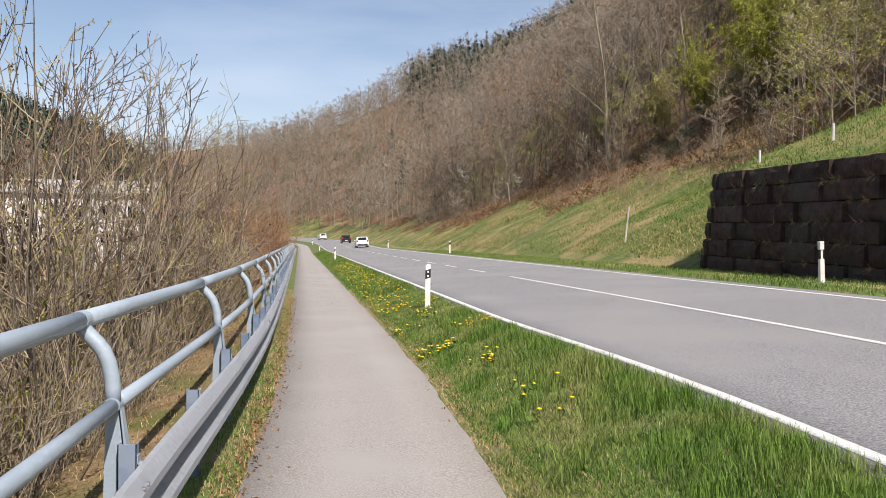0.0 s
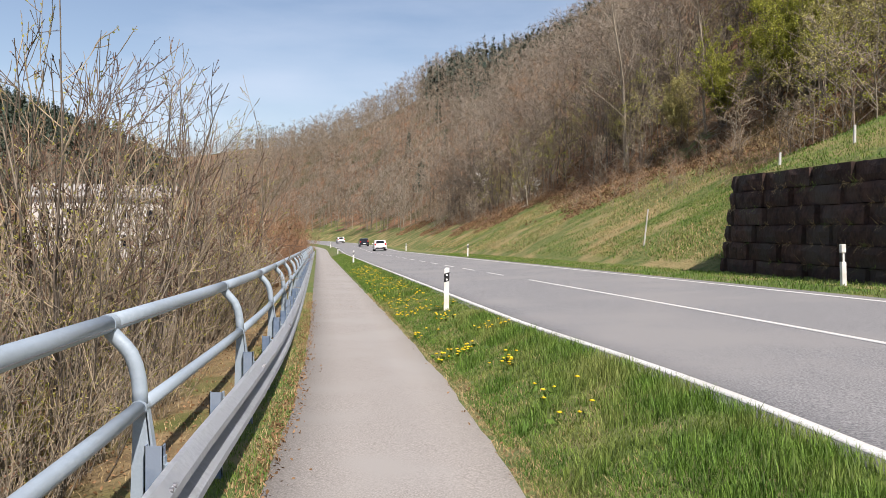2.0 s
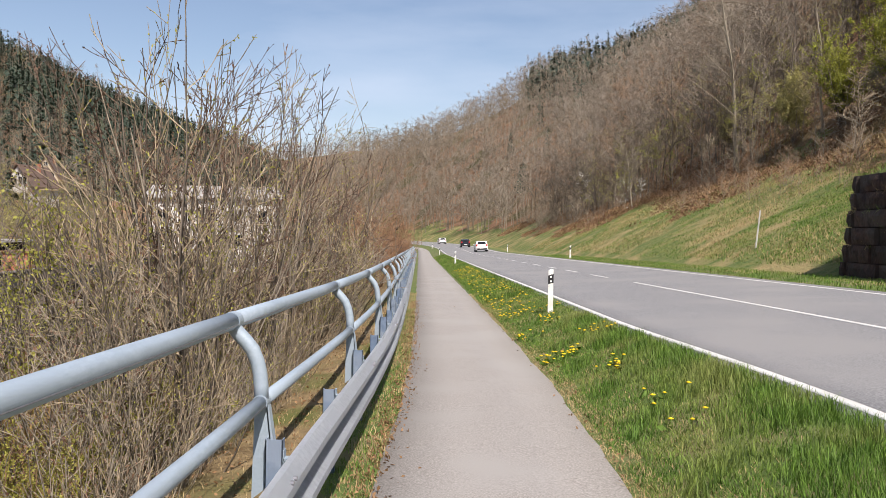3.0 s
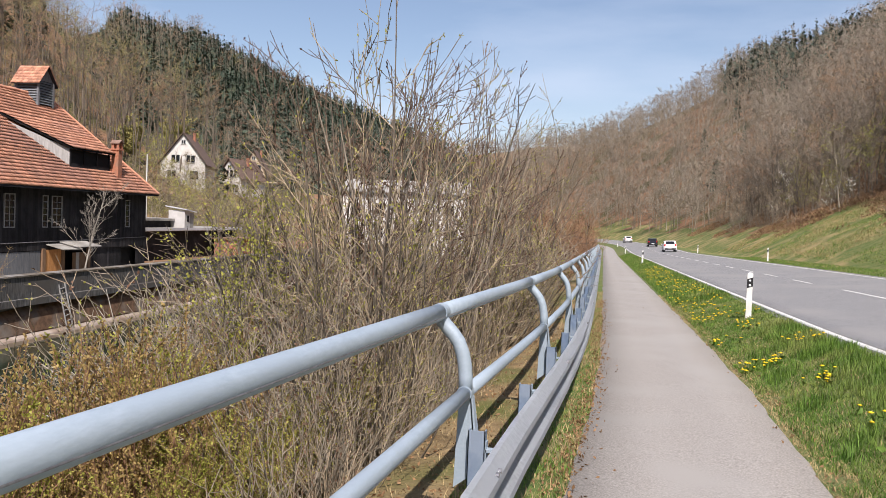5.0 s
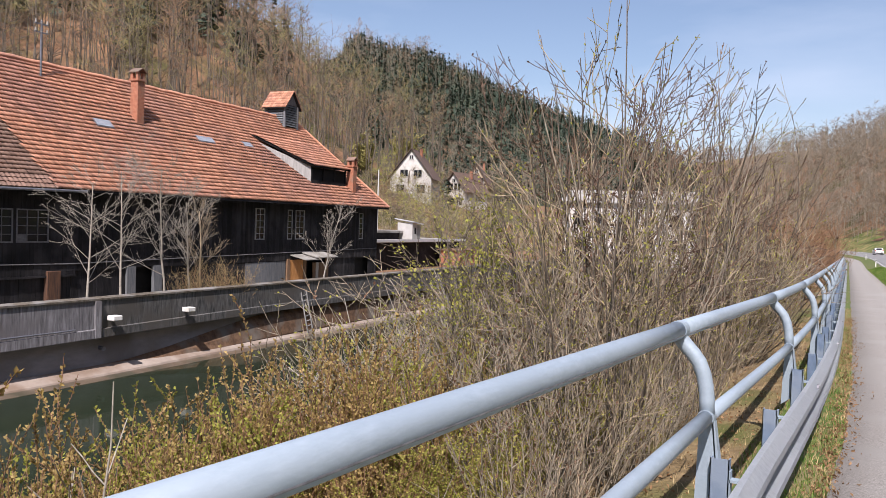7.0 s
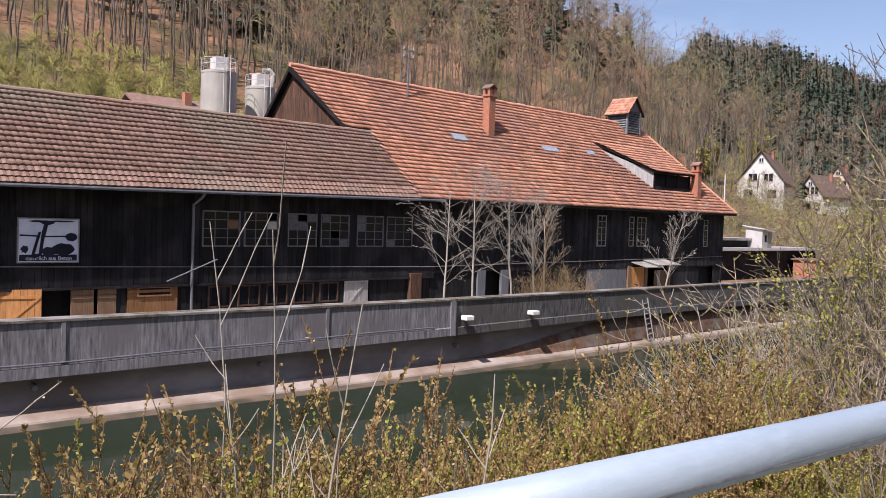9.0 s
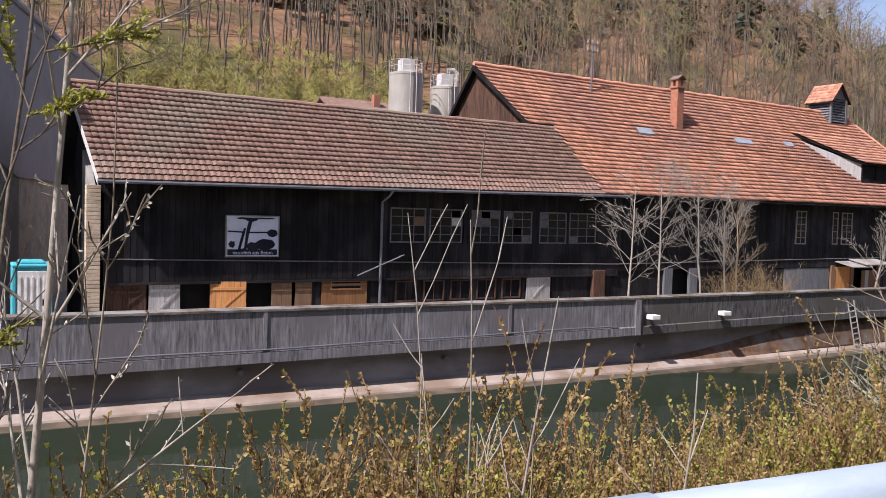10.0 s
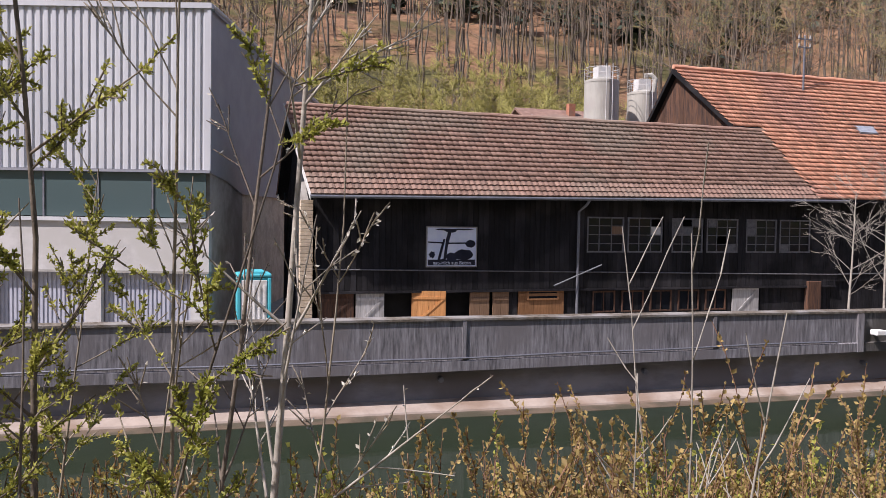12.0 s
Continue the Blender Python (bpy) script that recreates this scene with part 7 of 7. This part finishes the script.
LEAFING = [in_leaf(RNG, bare_tree(RNG, RNG.uniform(5, 8), 0.05, 90, 1.0, 0.12, 0.02), 700, 0.10) for _ in range(6)]
woods("budding_thicket", spots_in(560, -92, -66, 4, 36, lambda x, y: land(x, y) > 0.5, 41), BIRCH, BARK_G, BUD_B, "yellow-green budding birch thicket below the wood", 51, 0.7, 1.2)
woods("scrub", spots_in(380, -110, -52, 60, 165, lambda x, y: (y + 1.22 * x < 90) & (np.hypot(x + 75, y - 125) > 5.5) & (np.hypot(x + 72, y - 141) > 6), 42), SMALL, BARK_G, [TWIG_F, TWIG_F3, TWIG_F2, BUD_Y], "brown scrub round the houses on the hill foot", 52, 0.5, 0.9)
woods("green_scrub", spots_in(90, -100, -56, 75, 160, lambda x, y: (lumps(x, y, 14, 1) > 0.1) & (np.hypot(x + 74, y - 126) > 8), 43), LEAFING, BARK_G, BUD_G, "fresh green bushes among brown scrub", 53, 0.6, 1.0)
woods("river_scrub", spots_in(220, -46, -27, 46, 200, lambda x, y: (x < quay(y) - 2) & ((y > 78) | (x < -46)) & (np.hypot(x + 31, y - 106) > 11), 44), SMALL, BARK_G, TWIG_R, "brown riverside scrub beyond the sheds", 54, 0.4, 0.7)
woods("scrub", spots_in(380, -76, -43, 62, 132, lambda x, y: (np.hypot(x + 75, y - 125) > 5.5) & (np.hypot(x + 42, y - 66) > 7) & (x < -46), 61), SMALL, BARK_G, [TWIG_F, TWIG_F3, BUD_Y, TWIG_F2], "light brown and olive scrub below the houses", 62, 0.4, 0.75)
woods("garden_scrub", spots_in(170, -75, -56, 98, 120, lambda x, y: (np.hypot(x + 67.5, y - 121.5) > 3) & (x + y > 38), 64), SMALL, BARK_G, [TWIG_F3, BUD_Y, TWIG_F], "olive and brown shrubs in front of the white houses", 65, 0.5, 0.85)
woods("garden_fir", np.array([[-67.5, 121.5, at(-67.5, 121.5)]]), FIRS, BARK_G, FIR, "dark fir standing beside the white houses", 63, 0.45, 0.5)
# right slope: brush along the edge of the wood, brambles, green and flowering bushes
LOW = [bare_tree(RNG, RNG.uniform(3, 4.5), 0.035, 200, 1.3, 0.05, 0.016) for _ in range(6)]
woods("slope_brush", spots_in(1500, 12, 70, 18, 190, lambda x, y: (np.abs(right_d(x, y) - treeline(x, y) - 1.5) < 4.5) & (right_d(x, y) > 3.5), 45), LOW, BARK_G, TWIG, "brown leafless brush along the edge of the wood", 55, 0.6, 1.3)
woods("bramble", spots_in(2200, 10, 50, 30, 190, lambda x, y: (lumps(x, y, 11, 6) > 0.05 - 0.5 * sstep(9, 15, right_d(x, y))) & (right_d(x, y) > 7) & (right_d(x, y) < treeline(x, y)), 46), LOW, BARK_G, [TWIG_R, TWIG_F2], "low reddish brown bramble on the slope", 56, 0.2, 0.45)
woods("green_brush", spots_in(300, 18, 70, 25, 110, lambda x, y: (lumps(x, y, 12, 3) > 0.18) & (right_d(x, y) > treeline(x, y) - 2) & (right_d(x, y) < treeline(x, y) + 18), 47), LEAFING, BARK_G, BUD_G, "yellow-green budding bushes at the edge of the wood", 57, 0.6, 1.15)
woods("olive_brush", spots_in(800, 18, 80, 25, 150, lambda x, y: (lumps(x, y, 16, 9) > -0.3) & (right_d(x, y) > treeline(x, y) - 2) & (right_d(x, y) < treeline(x, y) + 26), 48), LEAFING, BARK_G, BUD_Y, "olive budding bushes on the wooded slope", 58, 0.6, 1.2)
woods("blossom_bush", np.array([[21.0, 100.0, at(21, 100)], [18.5, 96.0, at(18.5, 96)], [17.0, 118.0, at(17, 118)]]), SMALL, BARK_G, BLOSSOM, "white flowering bushes on the slope", 59, 0.5, 0.8)
for k, (x, y, h) in enumerate(((26.0, 79.5, 19.0), (33.0, 48.0, 9.0), (19.5, 96.0, 8.0), (28.5, 66.0, 11.0), (30.0, 90.0, 15.0))):
    rng = np.random.default_rng(70 + k)
    out, tips = grow(rng, np.array([[0, 0, -0.3]]), np.array([[-0.03, 0, 1.0]]), np.array([h]), np.array([0.012 * h]), [(9, 26, 0.8, 0.40, 0.34), (5, 7, 0.6, 0.42, 0.5), (3, 4, 0.5, 0.5, 0.6), (2, 0, 0, 0, 0)], 0.05, 0.03)
    ob = two_part_tree(out, 9, 0.013, BARK_G, pose(x, y, at(x, y)))
    tagged(ob, "tall leafless grey tree at the edge of the wood", "tree", "trees on the slope")


# bushes coming into leaf at the foot of the wood
def leafing_bush(x, y, h, n, seed, leaf_m, count, size, label, thin=0.012):
    rng = np.random.default_rng(seed)
    out, tips = brush(rng, n, h, 0.8, 0.02 * h / 4, [(6, 10, 0.75, 0.34, 0.45), (4, 5, 0.7, 0.45, 0.6), (2, 0, 0, 0, 0)])
    P, Q = np.concatenate([o[0] for o in out[6:]]), np.concatenate([o[1] for o in out[6:]])
    k = rng.integers(0, len(P), count)
    C = P[k] + (Q - P)[k] * rng.uniform(0, 1, (count, 1)) + rng.normal(0, 0.05, (count, 3))
    lf = leaves(C[C[:, 2] > 0.5], size, rng, 0.0, 0.42)
    return forked("leafing_bush", limbs(out, thin), BARK_D, lf, leaf_m, label, "bush", "bushes on the slope", pose(x, y, at(x, y)))


for k, (x, y, h, lm, c) in enumerate(((29.5, 55.5, 7.5, BUD_G, 26000), (31.5, 57.5, 8.0, BUD_G, 24000), (28.8, 63.5, 6.5, BUD_G, 16000), (30.0, 51.0, 5.5, BUD_Y, 14000), (27.8, 70.0, 6.0, BUD_Y, 14000), (33.0, 52.5, 7.0, BUD_Y, 14000), (31.0, 47.0, 5.0, BUD_Y, 10000), (34.5, 62.0, 8.0, BUD_Y, 14000), (27.5, 86.0, 6.0, BUD_Y, 4000))):
    leafing_bush(x, y, h, 22, 200 + k, lm, c, 0.11, "bushy shrub with bright yellow-green young leaves on the slope" if lm is BUD_G else "olive-brown shrub coming into leaf on the slope")


leafing_bush(-87.0, 139.0, 9.0, 22, 230, BUD_Y, 9000, 0.28, "rounded tree in pale green young leaf above the houses")
leafing_bush(-3.5, 7.0, 3.4, 9, 232, LEAF_Y, 2600, 0.036, "shrub with scattered yellow-green young leaves on the river bank", 0.0045)
leafing_bush(-4.4, 8.6, 3.4, 9, 233, LEAF_Y, 2200, 0.036, "shrub with scattered yellow-green young leaves on the river bank", 0.0045)
leafing_bush(-82.0, 118.0, 6.5, 20, 231, BUD_Y, 5000, 0.26, "olive shrub coming into leaf on the hill foot")


# ---- grass, flowers, fallen leaves ----
def blades(n, place, h0, h1, width, rng, lean=0.45):
    """Bent grass blades, three triangles each. place(n) gives x, y, z arrays."""
    x, y, z = place(n)
    n = len(x)
    az = rng.uniform(0, 2 * np.pi, n)
    h = rng.uniform(h0, h1, n)
    l = rng.uniform(0.1, 1.0, n) * lean * h
    w = width * rng.uniform(0.6, 1.3, n)
    c, s = np.cos(az), np.sin(az)
    B = np.column_stack([x, y, z - 0.01])
    side = np.column_stack([-s, c, np.zeros(n)]) * w[:, None]
    M = B + np.column_stack([c * l * 0.35, s * l * 0.35, h * 0.6])
    T = B + np.column_stack([c * l, s * l, h])
    V = np.stack([B - side, B + side, M + side * 0.7, M - side * 0.7, T], 1).reshape(-1, 3)
    f = np.array([[0, 1, 2], [0, 2, 3], [3, 2, 4]])
    return V, (f[None] + (np.arange(n) * 5)[:, None, None]).reshape(-1, 3)


def strip_place(u0, u1, y0, y1, rng, power=2.0, patch=None):
    def f(n):
        y = y0 + (y1 - y0) * rng.uniform(0, 1, n) ** power
        u = rng.uniform(u0, u1, n)
        if patch is not None:
            m = patch(u, y)
            u, y = u[m], y[m]
        u = u + 0.38 * sstep(15, 5, y) * sstep(2.4, 3.4, u)
        x = u + bend(y)
        return x, y, land(x, y)
    return f


R4 = np.random.default_rng(29)
verge = join([blades(115000, strip_place(1.80, 3.46, 2.2, 26, R4, 1.75, lambda u, y: lumps(u, y, 0.6, 4) > -0.95 + 0.35 * sstep(2.2, 1.8, u)), 0.02, 0.075, 0.0036, R4, 1.2),
              blades(15000, strip_place(2.6, 3.34, 2.2, 16, R4, 1.4, lambda u, y: lumps(u, y, 0.8, 1) > -0.3), 0.08, 0.17, 0.004, R4, 0.8),
              blades(12000, strip_place(2.0, 3.4, 2.2, 14, R4, 1.4, lambda u, y: lumps(u, y, 0.35, 3) > 0.3), 0.10, 0.19, 0.005, R4, 0.8)])
tagged(soup("verge_grass", *verge, BLADE), "lush green grass on the verge between path and road", "grass", kind="stuff")
vf = blades(26000, strip_place(1.8, 3.36, 24, 110, R4, 1.5), 0.06, 0.15, 0.010, R4, 0.8)
tagged(soup("verge_grass", *vf, BLADE), "green grass on the distant verge", "grass", kind="stuff")
sh = join([blades(15000, strip_place(-1.0, -0.22, 1.5, 22, R4, 1.5, lambda u, y: lumps(u, y, 0.4, 8) > -0.25), 0.02, 0.08, 0.0035, R4, 0.9)])
tagged(soup("shoulder_grass", *sh, BLADE), "short grass beneath the crash barrier", "grass", kind="stuff")
st = join([blades(14000, strip_place(-4.2, -0.8, 1.5, 26, R4, 1.3), 0.02, 0.09, 0.003, R4, 2.0), blades(16000, strip_place(1.74, 2.9, 2.2, 30, R4, 1.4, lambda u, y: lumps(u, y, 0.7, 2) > -0.1), 0.02, 0.06, 0.0035, R4, 2.0), blades(4500, strip_place(-0.5, -0.2, 2.2, 30, R4, 1.4), 0.03, 0.08, 0.004, R4, 1.3), blades(12000, strip_place(1.72, 1.98, 2.2, 30, R4, 1.5), 0.01, 0.05, 0.004, R4, 2.5)])
tagged(soup("dry_grass", *st, STRAW), "dry straw-coloured grass along the path and bank", "grass", kind="stuff")
fv = blades(20000, strip_place(11.05, 13.4, 6, 80, R4, 1.5), 0.04, 0.13, 0.009, R4, 0.9)
tagged(soup("verge_grass", *fv, BLADE), "green grass at the far edge of the road", "grass", kind="stuff")
slope_g = join([blades(60000, strip_place(13.9, 27, 26, 110, R4, 1.2, lambda u, y: (u - 13.4 < treeline(u, y) + 2) & (lumps(u, y, 2.4, 2) - 0.55 * sstep(16, 27, u) < 0.15)), 0.05, 0.15, 0.013, R4, 1.6),
                blades(70000, strip_place(14.1, 25, 8, 44, R4, 1.0, lambda u, y: (lumps(u, y, 3.1, 5) - 0.5 * sstep(15, 26, u) < 0.3 + 0.6 * sstep(30, 24, y)) & ((y > 27.3) | (u > 14.2))), 0.04, 0.12, 0.010, R4, 1.5)])
tagged(soup("slope_grass", *slope_g, BLADE), "rough green grass on the slope", "grass", kind="stuff")
slope_s = join([blades(90000, strip_place(14.2, 31, 8, 120, R4, 1.2, lambda u, y: (lumps(u, y, 5.5, 2) + 0.5 * sstep(18, 29, u) > 0.05) & ((y > 27.3) | (u > 14.6))), 0.05, 0.22, 0.012, R4, 2.6),
                blades(9000, strip_place(27.0, 31.0, 34, 56, R4, 1.0), 0.2, 0.6, 0.014, R4, 1.6)])
tagged(soup("slope_straw", *slope_s, STRAW), "matted dry grass on the slope", "grass", kind="stuff")

# dead bracken and fallen leaves matted on the upper slope
bu, by = R4.uniform(17, 34, 90000), 28 + 150 * R4.uniform(0, 1, 90000) ** 1.3
keep = (lumps(bu, by, 6.0, 3) + 0.9 * sstep(18, 27, bu) + 0.35 * sstep(60, 110, by) > 0.55) & (bu - 13.4 < treeline(bu, by) + 5)
bx, by = (bu + bend(by))[keep], by[keep]
bv, bf = leaves(np.column_stack([bx, by, land(bx, by) + R4.uniform(0.0, 0.25, len(bx))]), 0.26, R4, -0.1, 0.2)
tagged(soup("bracken", bv, bf, BRACKEN), "matted russet dead bracken on the slope below the wood", "bracken", kind="stuff")

# dandelions in clusters
DC = [(1.95, 11.6, 12, 0.22), (2.25, 11.9, 14, 0.2), (2.55, 9.9, 12, 0.15), (3.0, 13.2, 14, 0.25), (2.3, 7.6, 3, 0.2), (2.75, 7.8, 2, 0.15), (2.5, 6.6, 3, 0.2), (2.0, 15.0, 10, 0.3), (2.6, 16.5, 14, 0.3), (2.9, 18.5, 12, 0.3), (2.15, 19.0, 26, 0.4)]
px, py = [], []
for u, y, n, s in DC:
    px += list(R4.normal(u, s * 0.7, n))
    py += list(R4.normal(y, s, n))
px += list(R4.uniform(1.9, 3.0, 260))
py += list(R4.uniform(20, 52, 260))
px, py = np.clip(np.array(px), 1.85, 3.35), np.array(py)
fx = px + bend(py)
fz = land(fx, py)
fh = R4.uniform(0.06, 0.14, len(fx))
pts = np.column_stack([fx, py, fz])
tops = pts + np.column_stack([R4.normal(0, 0.015, len(fx)), R4.normal(0, 0.015, len(fx)), fh])
stems = frusta(pts, tops, np.full(len(fx), 0.003), np.full(len(fx), 0.0025))
k8 = np.arange(8)
ring = np.column_stack([np.cos(k8 * np.pi / 4), np.sin(k8 * np.pi / 4), np.zeros(8)])
rad = R4.uniform(0.022, 0.036, len(fx)) * (1 + 0.012 * np.clip(py - 18, 0, 40))
hv = np.concatenate([tops[:, None, :] + ring[None] * rad[:, None, None], (tops + np.array([0, 0, 0.012]))[:, None, :], (tops - np.array([0, 0, 0.012]))[:, None, :]], 1).reshape(-1, 3)
hf = np.concatenate([np.stack([k8, (k8 + 1) % 8, np.full(8, 8)], 1), np.stack([(k8 + 1) % 8, k8, np.full(8, 9)], 1)])
heads = (hv, (hf[None] + (np.arange(len(fx)) * 10)[:, None, None]).reshape(-1, 3))
V, F = join([stems, heads])
mi = np.concatenate([np.zeros(len(stems[1]), int), np.ones(len(heads[1]), int)])
tagged(soup("dandelions", V, F, [BLADE, YELLOW], False, mi), "yellow dandelions flowering in the verge", "flowers", kind="stuff")
# rosettes of broad leaves under the nearer flowers
near_c = np.repeat(pts[:85], 7, 0) + np.array([0, 0, 0.01])
lv, lf = leaves(near_c, 0.085, R4, -0.15)
tagged(soup("dandelion_leaves", lv, lf, BLADE), "broad dandelion leaves in the verge", "leaves", kind="stuff")
# dead leaves on the bank and along the path's edges
n = 8500
yy = 1.5 + 24 * R4.uniform(0, 1, n) ** 1.5
uu = np.where(R4.uniform(0, 1, n) < 0.35, R4.normal(-0.27, 0.09, n), R4.uniform(-4.0, -0.9, n))
uu[:330] = R4.normal(1.83, 0.09, 330)
xx = uu + bend(yy)
lv, lf = leaves(np.column_stack([xx, yy, land(xx, yy) + 0.02]), 0.042, R4, 0.0)
tagged(soup("fallen_leaves", lv, lf, LEAF_D), "dry brown fallen leaves on the bank and path edge", "leaves", kind="stuff")
for u, y in ((0.05, 10.77), (-0.1, 9.2), (-0.12, 7.5), (0.1, 5.6), (0.62, 24.0), (0.9, 23.2), (-0.05, 6.9)):
    lv, lf = leaves(np.tile([[u + float(bend(y)), y, at(u + float(bend(y)), y) + 0.016]], (2, 1)), 0.045, R4, 0.1)
    tagged(soup("dead_leaf", lv, lf, LEAF_D), "single dark dead leaf lying on the asphalt path", "leaf", "leaves on the path")

# ---- the barn's lowest roof courses, tile by tile ----
e0, e1, r1, r0 = [Vector(p) for p in ((0.08, -0.73, 2.52), (0.08, 22.3, 2.82), (-2.9, 22.3, 5.90), (-2.9, -1.28, 5.90))]
nc, nr = 100, 17
nrm = (e1 - e0).cross(r0 - e0).normalized()
nrm = nrm if nrm.z > 0 else -nrm
ax = (e1 - e0).normalized()
ay = nrm.cross(ax)
w, l = (e1 - e0).length / nc, (r0 - e0).length / nr
bm = bmesh.new()
a = [bm.verts.new(p) for p in ((0, 0, 0.065), (w * 0.48, 0, 0.10), (w * 0.97, 0, 0.065), (w * 0.97, l * 1.12, 0.01), (w * 0.48, l * 1.12, 0.04), (0, l * 1.12, 0.01), (0, 0, 0.0), (w * 0.97, 0, 0.0))]
for f in ((0, 1, 4, 5), (1, 2, 3, 4), (6, 7, 2, 1, 0)):
    bm.faces.new([a[i] for i in f])
tile_me = bpy.data.meshes.new("roof_tile")
bm.to_mesh(tile_me)
bm.free()
tile_me.materials.append(TILE_P)
rt = random.Random(3)
up_s = 1 if ay.dot(r0 - e0) > 0 else -1
for r in range(4):
    for c in range(nc):
        if r == 3 and c >= 18 or c >= 94:
            continue
        s, t = c / nc, r / nr
        p = (e0.lerp(e1, s)).lerp(r0.lerp(r1, s), t)
        m = Matrix((ax, ay * up_s, nrm)).transposed().to_4x4()
        ob = new("roof_tile", tile_me)
        ob.parent = BARN
        ob.matrix_basis = Matrix.Translation(p + nrm * rt.uniform(-0.005, 0.006)) @ m
